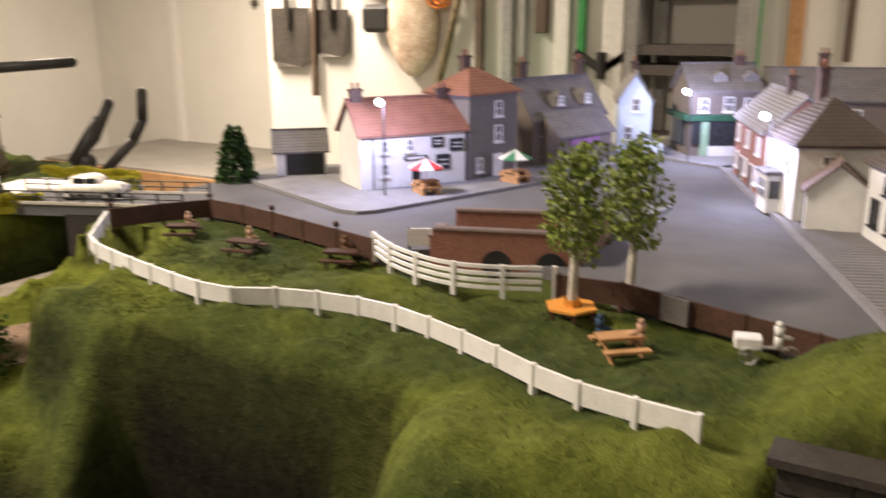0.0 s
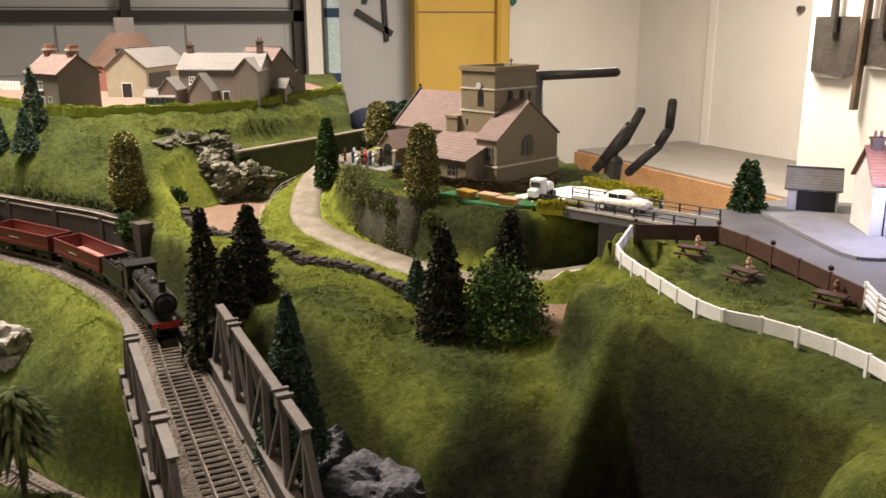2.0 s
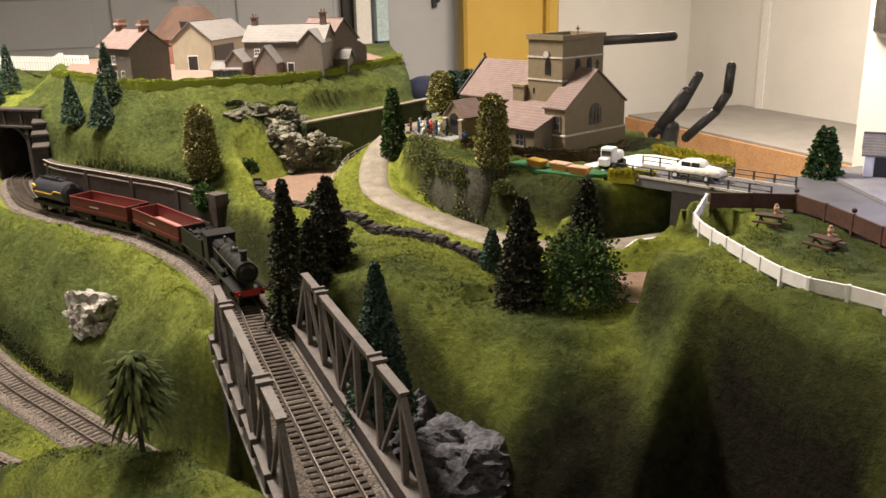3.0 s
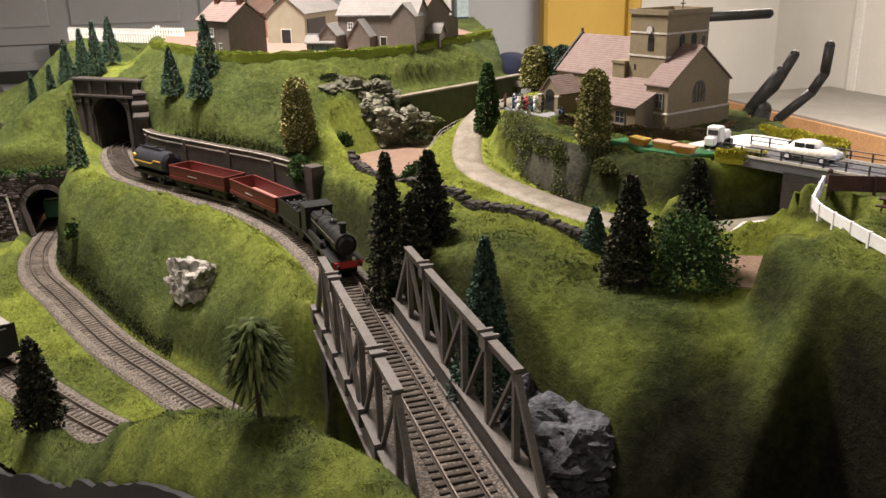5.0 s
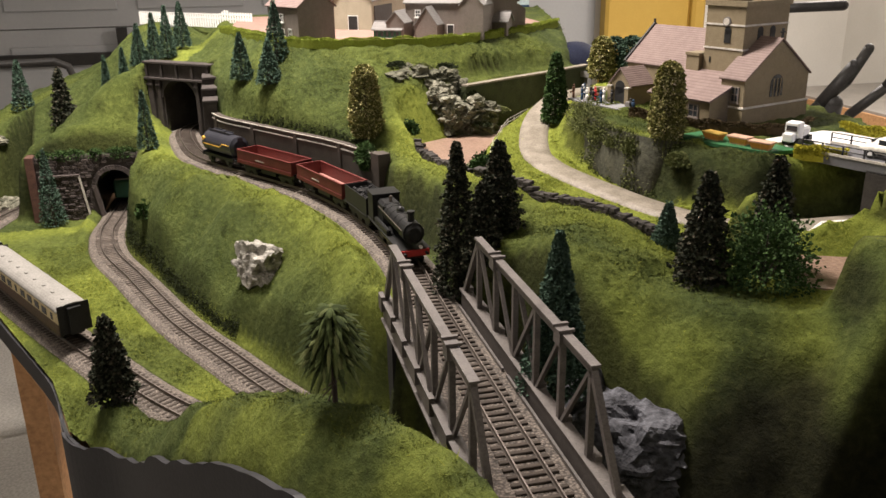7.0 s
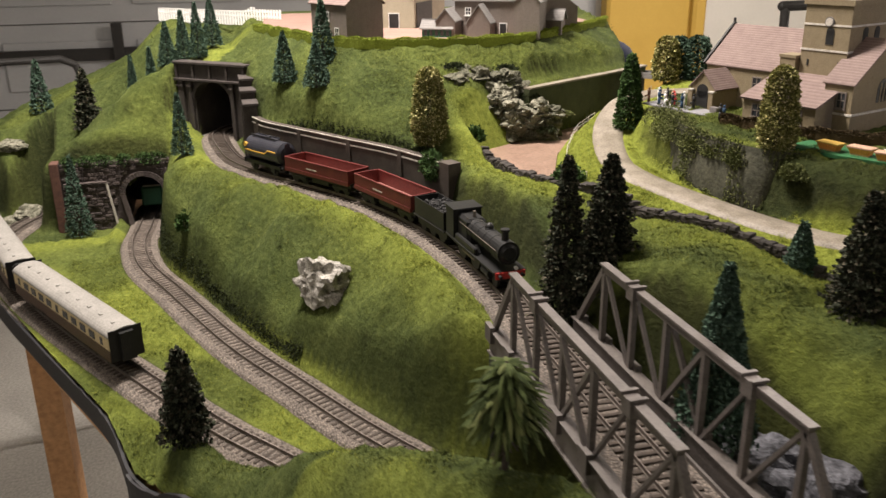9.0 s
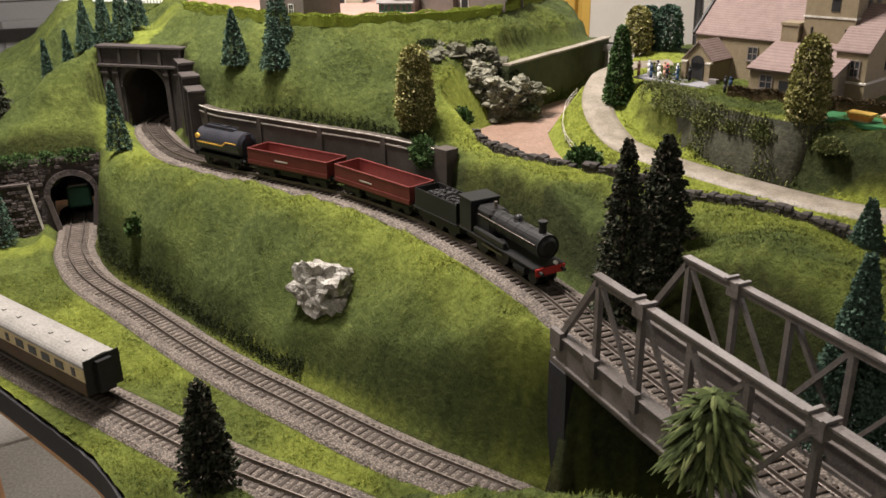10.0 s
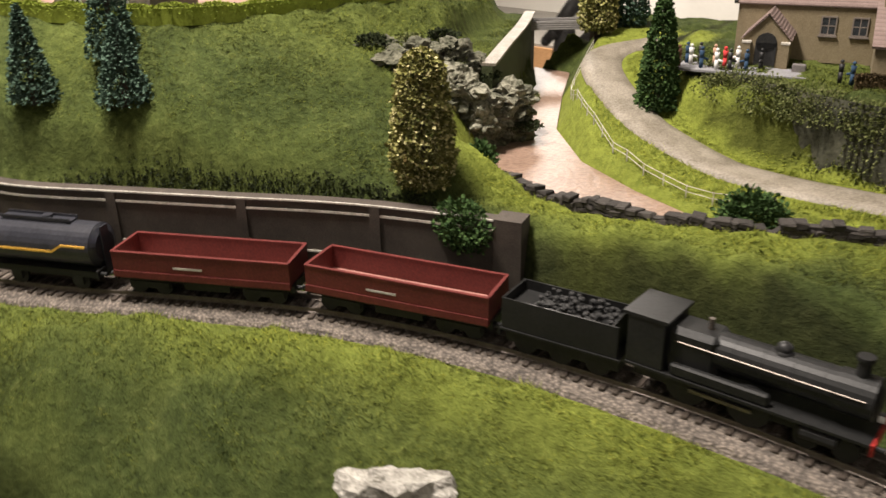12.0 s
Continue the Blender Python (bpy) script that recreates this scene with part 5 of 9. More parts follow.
def house(name, at, rz, L, D, e, r, wall_mat, roof_mat, label, group="", windows=(), doors=(), chimneys=(), hip=False, cat="model house", door_mat=None, trim=None):
    h = thing(name, at, label, cat, group, rz)
    part("wall", boxed(0, L, 0, D, 0, e) if hip else gable_body(L, D, e, r), wall_mat, h)
    if hip:
        part("roof", hip_slab(L, D, e, r), roof_mat, h)
    else:
        part("roof", roof_slab(L, D, e, r, "front"), roof_mat, h)
        part("roof", roof_slab(L, D, e, r, "back"), roof_mat, h)
        part("ridge_tiles", beam((-0.003, D / 2, r + 0.0018), (L + 0.003, D / 2, r + 0.0018), 0.0022, 0.0014), roof_mat, h)
    for face, u, z, w, hh in windows:
        add_window(h, face_frame(face, L, D), u, z, w, hh, frame_mat=trim)
    for face, u, w, hh in doors:
        m = face_frame(face, L, D)
        d = part("door", boxed(u - w / 2, u + w / 2, -0.0012, 0.0006, 0.0, hh, m=m), door_mat or DARKPAINT, h)
        part("door_frame", boxed(u - w / 2 - 0.0012, u + w / 2 + 0.0012, -0.0007, 0.0005, 0.0, hh + 0.0012, m=m), trim or TRIMWHITE, h)
    for u, v, z0, z1 in chimneys:
        bm = boxed(u - 0.0045, u + 0.0045, v - 0.003, v + 0.003, z0, z1)
        add_box(bm, u - 0.0055, u + 0.0055, v - 0.004, v + 0.004, z1 - 0.002, z1)
        ch = part("chimney", bm, SOOTBRICK, h)
        for du in (-0.0022, 0.0022):
            part("chimney_pot", rod((u + du, v, z1), (u + du, v, z1 + 0.005), 0.0012, 7), TILERED, ch)
    return h


def two_rows(face, us, z0, z1, w, h):
    return [(face, u, z, w, h) for u in us for z in (z0, z1)]


# village street
Z = 1.2215
VG = "model village houses"
pub = house("public_house", (-0.378, 0.523, Z), 56.5, 0.090, 0.046, 0.044, 0.067, RENDER, TILERED, "white rendered model pub with red tiled roof and dark signs", VG,
            windows=two_rows("f", (0.020,), 0.010, 0.028, 0.0065, 0.010) + [("f", 0.041, 0.028, 0.0065, 0.010)], doors=[("f", 0.046, 0.007, 0.017)],
            chimneys=[(0.006, 0.023, 0.062, 0.076), (0.080, 0.023, 0.060, 0.074)])
for u0, u1, z0, z1 in ((0.036, 0.056, 0.0215, 0.0245), (0.060, 0.070, 0.030, 0.038), (0.064, 0.076, 0.012, 0.024), (0.076, 0.088, 0.026, 0.036)):
    s = part("sign_board", boxed(u0, u1, -0.0016, 0.0004, z0, z1, bevel=0.0003), DARKPAINT, pub, "dark sign with pale bars for lettering")
    for k in range(2):
        zz = z0 + (z1 - z0) * (0.35 + 0.3 * k)
        part("lettering_bar", boxed(u0 + 0.002, u1 - 0.002, -0.0019, -0.0015, zz - 0.0004, zz + 0.0004), TRIMWHITE, s)
part("downpipe", rod((0.010, -0.001, 0), (0.010, -0.001, 0.043), 0.0006, 6), DARKPAINT, pub)
house("outbuilding", (-0.478, 0.541, Z), 42, 0.042, 0.030, 0.022, 0.036, RENDER, SLATE, "low cream shed with a slate roof and an open dark front", VG, cat="model shed")
# black panel paints the shaded inside of the open shed front
part("opening", boxed(0.008, 0.040, -0.0008, 0.001, 0.001, 0.020), DARKPAINT, bpy.data.objects["outbuilding"])
house("town_house", (-0.326, 0.601, Z), 74, 0.058, 0.050, 0.070, 0.089, STONEGREY, TILERED, "tall grey stone house with hipped red tile roof", VG,
      windows=[("f", 0.034, 0.050, 0.009, 0.013), ("f", 0.034, 0.029, 0.009, 0.014), ("f", 0.012, 0.006, 0.007, 0.012)], doors=[("f", 0.034, 0.009, 0.018)],
      chimneys=[(0.035, 0.040, 0.080, 0.098)], hip=True, door_mat=TRIMWHITE)
dh = house("dormer_house", (-0.312, 0.694, Z), 72, 0.100, 0.050, 0.042, 0.074, STONETAUPE, SLATE, "grey stone house with two dormer windows and a slate roof", VG,
           windows=two_rows("f", (0.015, 0.085), 0.008, 0.026, 0.008, 0.010), chimneys=[(0.010, 0.025, 0.076, 0.090), (0.090, 0.025, 0.076, 0.090)])
for u in (0.030, 0.068):
    d = part("dormer", gable_body(0.012, 0.012, 0.010, 0.0155), STONEGREY, dh)
    d.matrix_local = pose(u, 0.000, 0.050, 0, 0, 0) @ pose(0, 0.012, 0, 0, 0, -90)
    add_window(dh, pose(0, -0.0001, 0), u + 0.006, 0.052, 0.007, 0.008)
wing = part("shop_front", gable_body(0.075, 0.030, 0.028, 0.044), STONETAUPE, dh)
wing.location = (0.010, -0.022, 0)
part("shop_roof", roof_slab(0.075, 0.036, 0.028, 0.046, "front"), SLATE, wing)
part("shop_sign", boxed(0.015, 0.055, -0.0015, 0.0005, 0.018, 0.023), mottled("mauve_sign", (0.22, 0.10, 0.24), (0.34, 0.18, 0.36), 700, 80), wing)
bl = house("blue_house", (-0.243, 0.818, Z), 112, 0.070, 0.031, 0.052, 0.076, BLUEWASH, SLATEPALE, "narrow pale blue gabled house at the street end", VG,
           windows=[("l", 0.016, 0.040, 0.008, 0.013), ("l", 0.010, 0.012, 0.008, 0.014)], doors=[("l", 0.022, 0.007, 0.018)], chimneys=[(0.040, 0.0155, 0.070, 0.086)])
part("garden_wall", boxed(-0.022, -0.002, -0.010, 0.010, 0, 0.012), BLUEWASH, bl)
gs = house("corner_shop", (-0.204, 0.812, Z), 32, 0.066, 0.060, 0.062, 0.084, STONETAUPE, SLATE, "grey corner shop with dark green shopfront and dormers", VG,
           windows=[("f", 0.012, 0.042, 0.009, 0.013), ("f", 0.036, 0.042, 0.010, 0.014), ("f", 0.054, 0.042, 0.007, 0.013)], chimneys=[(0.054, 0.03, 0.078, 0.092)])
part("fascia_board", boxed(-0.002, 0.064, -0.005, 0.002, 0.034, 0.0395), GREENPAINT, gs)
part("side_fascia", boxed(-0.005, 0.002, 0.0, 0.062, 0.034, 0.0395), GREENPAINT, gs)
part("side_window", boxed(-0.003, 0.001, 0.012, 0.052, 0.010, 0.033), GLASSDARK, gs)
part("shop_window", boxed(0.018, 0.058, -0.003, 0.001, 0.010, 0.033), GLASSDARK, gs)
part("shop_window", boxed(0.002, 0.010, -0.003, 0.001, 0.012, 0.033), GLASSDARK, gs)
part("shop_door", boxed(0.0105, 0.0175, -0.0035, 0.001, 0.0, 0.033), mottled("pale_green_door", (0.20, 0.34, 0.22), (0.30, 0.44, 0.30), 700, 80), gs)
part("stall_riser", boxed(0.018, 0.060, -0.004, 0.001, 0.0, 0.010), TRIMWHITE, gs)
for u in (0.022, 0.052):
    d = part("dormer", gable_body(0.012, 0.014, 0.010, 0.016), SLATEPALE, gs)
    d.matrix_local = pose(u, 0.006, 0.064, 0, 0, 0) @ pose(0, 0.014, 0, 0, 0, -90)
house("terrace_house", (-0.145, 0.850, Z), 12, 0.12, 0.055, 0.055, 0.080, STONETAUPE, SLATE, "grey terrace behind the street corner", VG, windows=two_rows("f", (0.02, 0.05, 0.08), 0.010, 0.034, 0.009, 0.012), chimneys=[(0.05, 0.027, 0.074, 0.095)])
RB = "red brick house with a pale grey slate roof"
house("brick_house", (-0.148, 0.746, Z), -69, 0.116, 0.052, 0.049, 0.073, BRICK, SLATEPALE, RB, VG, windows=two_rows("f", (0.016, 0.056, 0.098), 0.008, 0.030, 0.010, 0.013), doors=[("f", 0.036, 0.009, 0.019), ("f", 0.078, 0.009, 0.019)],
      chimneys=[(0.070, 0.025, 0.062, 0.086)])
wh = house("white_house", (-0.1045, 0.636, Z), -64, 0.066, 0.058, 0.050, 0.078, RENDER, SLATEBROWN, "white rendered house with a dark hipped roof and bay window", VG, hip=True,
           windows=[("f", 0.016, 0.032, 0.009, 0.013), ("f", 0.048, 0.032, 0.009, 0.013), ("r", 0.020, 0.030, 0.009, 0.013)], doors=[("f", 0.014, 0.009, 0.019)], chimneys=[(0.02, 0.027, 0.066, 0.096)])
bay = part("bay_window", boxed(0.022, 0.042, -0.010, 0.0, 0.0, 0.026), TRIMWHITE, wh, "black and white bay window with a hipped top")
part("bay_panes", boxed(0.0235, 0.0405, -0.0106, -0.0002, 0.010, 0.022), GLASSDARK, bay)
part("bay_panes", boxed(0.0216, 0.0424, -0.0085, -0.0015, 0.010, 0.022), GLASSDARK, bay)
for k in range(4):
    part("bay_bar", boxed(0.0235 + k * 0.0055, 0.0241 + k * 0.0055, -0.0110, -0.0104, 0.010, 0.022), TRIMWHITE, bay)
part("bay_bar", boxed(0.0235, 0.0405, -0.0110, -0.0104, 0.0157, 0.0163), TRIMWHITE, bay)
part("bay_roof", prism([(0.020, 0.001), (0.020, -0.012), (0.044, -0.012), (0.044, 0.001)], 0.026, 0.0285), SLATE, bay)
an = house("white_annexe", (-0.070, 0.566, Z), 10, 0.040, 0.036, 0.026, 0.042, RENDER, TILEPINK, "low white gabled annexe with a pinkish roof", VG)
an.matrix_world = pose(-0.030, 0.563, Z, 0, 0, 100)
part("door", boxed(0.010, 0.018, 0.0352, 0.0368, 0, 0.020), GLASSDARK, an)
house("timbered_house", (-0.032, 0.556, Z), -66, 0.090, 0.060, 0.046, 0.074, RENDER, SLATEBROWN, "white and black timbered house at the street side", VG, hip=True,
      windows=[("f", 0.015, 0.010, 0.012, 0.016), ("f", 0.04, 0.010, 0.012, 0.016), ("f", 0.03, 0.031, 0.010, 0.010)], chimneys=[(0.03, 0.03, 0.072, 0.094)], trim=DARKPAINT)

# roads and pavements of the village
roadp = [(-0.515, 0.465), (-0.50, 0.440), (-0.443, 0.421), (-0.40, 0.4215), (-0.335, 0.405), (-0.268, 0.389), (-0.235, 0.42), (-0.15, 0.40), (-0.115, 0.378), (-0.075, 0.364), (0.02, 0.338), (0.165, 0.36), (0.165, 0.94), (-0.26, 0.955), (-0.335, 0.80), (-0.395, 0.70), (-0.465, 0.635), (-0.505, 0.603), (-0.524, 0.560), (-0.512, 0.50)]
tagged(part("road", prism(roadp, 1.200, V0), ROAD), "grey card road of the model village", "road", kind="structure")
for nm, poly in (("pavement", [(-0.515, 0.530), (-0.405, 0.484), (-0.352, 0.463), (-0.338, 0.463), (-0.330, 0.472), (-0.272, 0.628), (-0.245, 0.76), (-0.235, 0.80), (-0.165, 0.765), (-0.145, 0.765), (-0.145, 0.94), (-0.26, 0.945), (-0.333, 0.795), (-0.395, 0.695), (-0.465, 0.615), (-0.510, 0.585)]),
                 ("pavement", [(-0.164, 0.768), (-0.078, 0.569), (-0.009, 0.394), (0.0, 0.372), (0.165, 0.372), (0.165, 0.9), (-0.09, 0.84), (-0.142, 0.80)])):
    ob = part(nm, prism(poly, V0, V0 + 0.0022), PAVING)
    tagged(ob, "pale grey raised pavement along the village street", "pavement", kind="structure")
    k = part("kerb_edge", bmesh.new(), PAVING, ob)
    bm = bmesh.new()
    for a, b in zip(poly[:8] if len(poly) > 12 else poly[:4], poly[1:9] if len(poly) > 12 else poly[1:5]):
        add_beam(bm, (*a, V0 + 0.0011), (*b, V0 + 0.0011), 0.004, 0.003)
    bm.to_mesh(k.data)
    bm.free()
flat_sheet("verge", [(-0.262, 0.465), (-0.20, 0.505), (-0.165, 0.520), (-0.160, 0.470), (-0.21, 0.43)], V0 + 0.002, GRASS, "small green verge in the road", "verge")
ob = part("pavement", prism([(-0.175, 0.575), (-0.155, 0.585), (-0.158, 0.555), (-0.178, 0.545)], V0, V0 + 0.002), PAVING)
tagged(ob, "pale traffic island in the road", "pavement", kind="structure")
# paving joints beside the right-hand houses
bm = bmesh.new()
for k in range(70):
    s = k / 69
    a = Vector((-0.150 + 0.148 * s, 0.745 - 0.36 * s, V0 + 0.0024))
    add_beam(bm, a, a + Vector((0.048, 0.019, 0)), 0.0004, 0.0004)
tagged(part("paving_joints", bm, STONEGREY), "fine dark joints between the paving strips", "paving", kind="structure")

# ---- street furniture ----


def street_lamp(at, rz, glow_at, h):
    t = thing("street_lamp", at, "thin grey model street lamp with a bright cool bulb", "street lamp", "street lamps", rz)
    part("post", rod((0, 0, 0), (0, 0, h), 0.0006, 7), DARKPAINT, t)
    part("arm", rod((0, 0, h), (0, 0.006, h + 0.001), 0.0007, 6), GIRDER, t)
    bm = bmesh.new()
    bmesh.ops.create_icosphere(bm, subdivisions=2, radius=0.0028, matrix=Matrix.Translation((0, 0.006, h + 0.0005)))
    part("bulb", bm, LEDMAT, t, "glowing cool white bulb", smooth=True)


LEDMAT = emitter("cool_led", (0.75, 0.85, 1.0), 90)
for i, (x, y, h, w) in enumerate(((-0.352, 0.517, 0.068, 0.54), (-0.196, 0.780, 0.062, 0.54), (-0.098, 0.608, 0.062, 0.32))):
    street_lamp((x, y, V0 + 0.002), 60, None, h)
    point_lamp("led_glow", (x + (0.010 if i < 2 else -0.012), y - 0.012, V0 + h + 0.001 - 0.010 * (i == 2)), w, 0.004, COOL)


def parasol_table(at, c1, c2, rz, label):
    t = thing("parasol_table", at, label, "garden table", "parasol tables", rz)
    part("tabletop", boxed(-0.009, 0.009, -0.005, 0.005, 0.0085, 0.0098), PINE, t)
    for s in (-1, 1):
        part("seat", boxed(-0.009, 0.009, s * 0.009 - 0.002, s * 0.009 + 0.002, 0.005, 0.006), PINE, t)
        part("leg", boxed(s * 0.006 - 0.001, s * 0.006 + 0.001, -0.010, 0.010, 0.0, 0.0088), PINE, t)
    part("pole", rod((0, 0, 0), (0, 0, 0.026), 0.0006, 6), TRIMWHITE, t)
    for k in range(8):
        a0, a1 = k * math.pi / 4, (k + 1) * math.pi / 4
        bm = bmesh.new()
        v = [bm.verts.new(p) for p in ((0, 0, 0.0265), (0.0135 * math.cos(a0), 0.0135 * math.sin(a0), 0.0195), (0.0135 * math.cos(a1), 0.0135 * math.sin(a1), 0.0195), (0, 0, 0.0255), (0.0135 * math.cos(a0), 0.0135 * math.sin(a0), 0.0185), (0.0135 * math.cos(a1), 0.0135 * math.sin(a1), 0.0185))]
        for f in ((0, 1, 2), (5, 4, 3), (1, 4, 5, 2)):
            bm.faces.new([v[i] for i in f])
        part("canopy_panel", bm, c1 if k % 2 else c2, t)
    return t


REDCLOTH = mottled("red_cloth", (0.45, 0.03, 0.03), (0.62, 0.06, 0.06), 700, 80)
GREENCLOTH = mottled("green_cloth", (0.03, 0.13, 0.06), (0.06, 0.22, 0.11), 700, 80)
parasol_table((-0.330, 0.540, V0 + 0.0022), TRIMWHITE, REDCLOTH, 56, "picnic table under a red and white parasol outside the pub")
parasol_table((-0.291, 0.614, V0 + 0.0022), TRIMWHITE, GREENCLOTH, 70, "picnic table under a green and white parasol on the pavement")
TAN = mottled("tan_figure_paint", (0.34, 0.20, 0.13), (0.52, 0.34, 0.24), 700, 150)
ORANGE = mottled("orange_paint", (0.55, 0.22, 0.035), (0.72, 0.32, 0.07), 600, 90, rough=0.6)


def figurine(at, coat, rz=0, seated=False, name="figurine", label="tiny painted model figure, plain shape"):
    bm = bmesh.new()
    h = 0.0105 if seated else 0.0165
    add_rod(bm, (0, 0, 0), (0, 0, h * 0.5), 0.0017, 7, 0.0016)
    add_rod(bm, (0, 0, h * 0.48), (0, 0, h * 0.84), 0.0016, 7, 0.0021)
    add_rod(bm, (0.0005, 0, h * 0.5), (0.005, 0, h * 0.42), 0.001, 6)
    bmesh.ops.create_icosphere(bm, subdivisions=1, radius=0.0016, matrix=Matrix.Translation((0, 0, h * 0.95)))
    ob = part(name, bm, coat, smooth=True)
    ob.matrix_world = pose(*at, 0, 0, rz)
    return tagged(ob, label, "figurine", "model figures")


NAVY = mottled("navy_coat", (0.015, 0.03, 0.06), (0.03, 0.07, 0.13), 700, 100)
BROWNCOAT = mottled("brown_coat", (0.10, 0.05, 0.03), (0.2, 0.11, 0.07), 700, 100)


def picnic_table(at, rz, label, mat=BROWNFENCE):
    t = thing("picnic_table", at, label, "picnic table", "park picnic tables", rz)
    part("tabletop", boxed(-0.010, 0.010, -0.0045, 0.0045, 0.0085, 0.0098), mat, t)
    for s in (-1, 1):
        part("bench", boxed(-0.010, 0.010, s * 0.009 - 0.002, s * 0.009 + 0.002, 0.0048, 0.006), mat, t)
        part("leg", beam((s * 0.007, -0.010, 0), (s * 0.007, 0.003, 0.0088), 0.0012, 0.0012), mat, t)
        part("leg", beam((s * 0.007, 0.010, 0), (s * 0.007, -0.003, 0.0088), 0.0012, 0.0012), mat, t)
    return t


for x, y, rz, coat in ((-0.410, 0.372, 30, TAN), (-0.349, 0.363, 10, TAN), (-0.288, 0.377, 20, BROWNCOAT)):
    z = ground_z(x, y)
    picnic_table((x, y, z), rz, "dark wooden picnic table on the park grass")
    figurine((x - 0.004, y + 0.009, z + 0.005), coat, rz, True)
z = ground_z(-0.105, 0.327)
picnic_table((-0.105, 0.327, z), 40, "light wooden picnic table on the park grass", PINE)
figurine((-0.115, 0.330, z + 0.005), NAVY, 20, True)
figurine((-0.097, 0.330, z + 0.006), TAN, 200, True)


def cart():
    x, y = -0.048, 0.336
    t = thing("tricycle_cart", (x, y, ground_z(x, y)), "small white model tricycle with a cart box", "tricycle", rz=15)
    part("box", boxed(-0.0125, -0.002, -0.004, 0.004, 0.0055, 0.0105, bevel=0.0006), TRIMWHITE, t)
    part("frame", beam((-0.003, 0, 0.006), (0.008, 0, 0.006), 0.0009, 0.0009), TRIMWHITE, t)
    part("handlebar", rod((0.004, 0, 0.006), (0.006, 0, 0.012), 0.0005, 6), TRIMWHITE, t)
    for px, py in ((-0.007, -0.005), (-0.007, 0.005), (0.009, 0.0)):
        bm = bmesh.new()
        bmesh.ops.create_cone(bm, cap_ends=False, segments=16, radius1=0.0036, radius2=0.0036, depth=0.0008, matrix=pose(px, py, 0.0036, 90, 0, 0))
        bmesh.ops.create_cone(bm, cap_ends=False, segments=16, radius1=0.0030, radius2=0.0030, depth=0.0008, matrix=pose(px, py, 0.0036, 90, 0, 0))
        wl = part("wheel", bm, TRIMWHITE, t)
        for k in range(3):
            q = math.pi * k / 3
            part("spoke", beam((px - 0.0033 * math.cos(q), py, 0.0036 - 0.0033 * math.sin(q)), (px + 0.0033 * math.cos(q), py, 0.0036 + 0.0033 * math.sin(q)), 0.0004, 0.0004), STONEGREY, wl)
    figurine((x + 0.004, y + 0.001, ground_z(x, y) + 0.006), TRIMWHITE, 15, True)


cart()

# ---- park fences ----


def board_fence(name, pts, z_of, h, post_gap, mat, label, th=0.0016, post_h=0.0, cap=False, low=0.0):
    t = thing(name, (0, 0, 0), label, "fence")
    p = spline(pts, 0.003)
    L = along(p)[-1]
    n = max(1, round(L / post_gap))
    prev = None
    for k in range(n + 1):
        x, y, a = at_length(p, L * k / n)
        z = z_of(x, y)
        bm = boxed(-0.0010, 0.0010, -0.0013, 0.0013, -0.004, h + 0.0004 + post_h, m=pose(x, y, z, 0, 0, math.degrees(a)))
        if cap and k % 2 == 0:
            bmesh.ops.create_icosphere(bm, subdivisions=1, radius=0.0022, matrix=Matrix.Translation((x, y, z + h + 0.003)))
        part("post", bm, mat, t)
        if prev:
            bm = bmesh.new()
            a, b = Vector((prev[0], prev[1], prev[2])), Vector((x, y, z))
            v = []
            nrm = Vector((-(b - a).y, (b - a).x, 0)).normalized() * th / 2
            for q in (a, b):
                for s in (-1, 1):
                    for zz in (low, h):
                        v.append(bm.verts.new(q + nrm * s + Vector((0, 0, zz))))
            for f in ((0, 1, 5, 4), (2, 6, 7, 3), (1, 3, 7, 5), (0, 4, 6, 2), (0, 2, 3, 1), (4, 5, 7, 6)):
                bm.faces.new([v[i] for i in f])
            bmesh.ops.recalc_face_normals(bm, faces=bm.faces[:])
            part("panel", bm, mat, t)
        prev = (x, y, z)
    return t


board_fence("white_fence", FENCE, lambda x, y: 1.2155, 0.0085, 0.0225, TRIMWHITE, "low white boarded fence along the park edge")
board_fence("brown_fence", [(-0.470, 0.366), (-0.440, 0.417), (-0.432, 0.4195), (-0.40, 0.418), (-0.335, 0.402), (-0.272, 0.386)], lambda x, y: V0 - 0.004, 0.0125, 0.033, BROWNFENCE, "low dark brown fence between park and road", cap=True)
board_fence("brown_fence", [(-0.152, 0.372), (-0.117, 0.374), (-0.077, 0.361), (0.03, 0.330)], lambda x, y: V0 - 0.003, 0.0115, 0.030, BROWNFENCE, "low dark brown fence along the road")
tagged(part("gate", boxed(-0.007, 0.007, -0.001, 0.001, 0.0, 0.012, m=pose(-0.092, 0.363, V0 - 0.003, 0, 0, -18)), STONEGREY), "small grey gate in the brown fence", "gate")


def rail_fence():
    t = thing("rail_fence", (0, 0, 0), "white post and rail fence with four rails", "fence")
    p = spline([(-0.271, 0.386), (-0.245, 0.368), (-0.212, 0.3565), (-0.185, 0.359), (-0.154, 0.372)], 0.003)
    L = along(p)[-1]
    for k in range(6):
        x, y, a = at_length(p, L * k / 5)
        part("post", boxed(-0.0011, 0.0011, -0.0011, 0.0011, -0.003, 0.0145, m=pose(x, y, V0 - 0.002, 0, 0, math.degrees(a))), TRIMWHITE, t)
    for k in range(4):
        z = V0 + 0.0005 + 0.0036 * k
        mesh_part("rail", sweep(with_z(p[::3], z), [(-0.0006, -0.0009), (0.0006, -0.0009), (0.0006, 0.0009), (-0.0006, 0.0009)]), TRIMWHITE, t)


rail_fence()


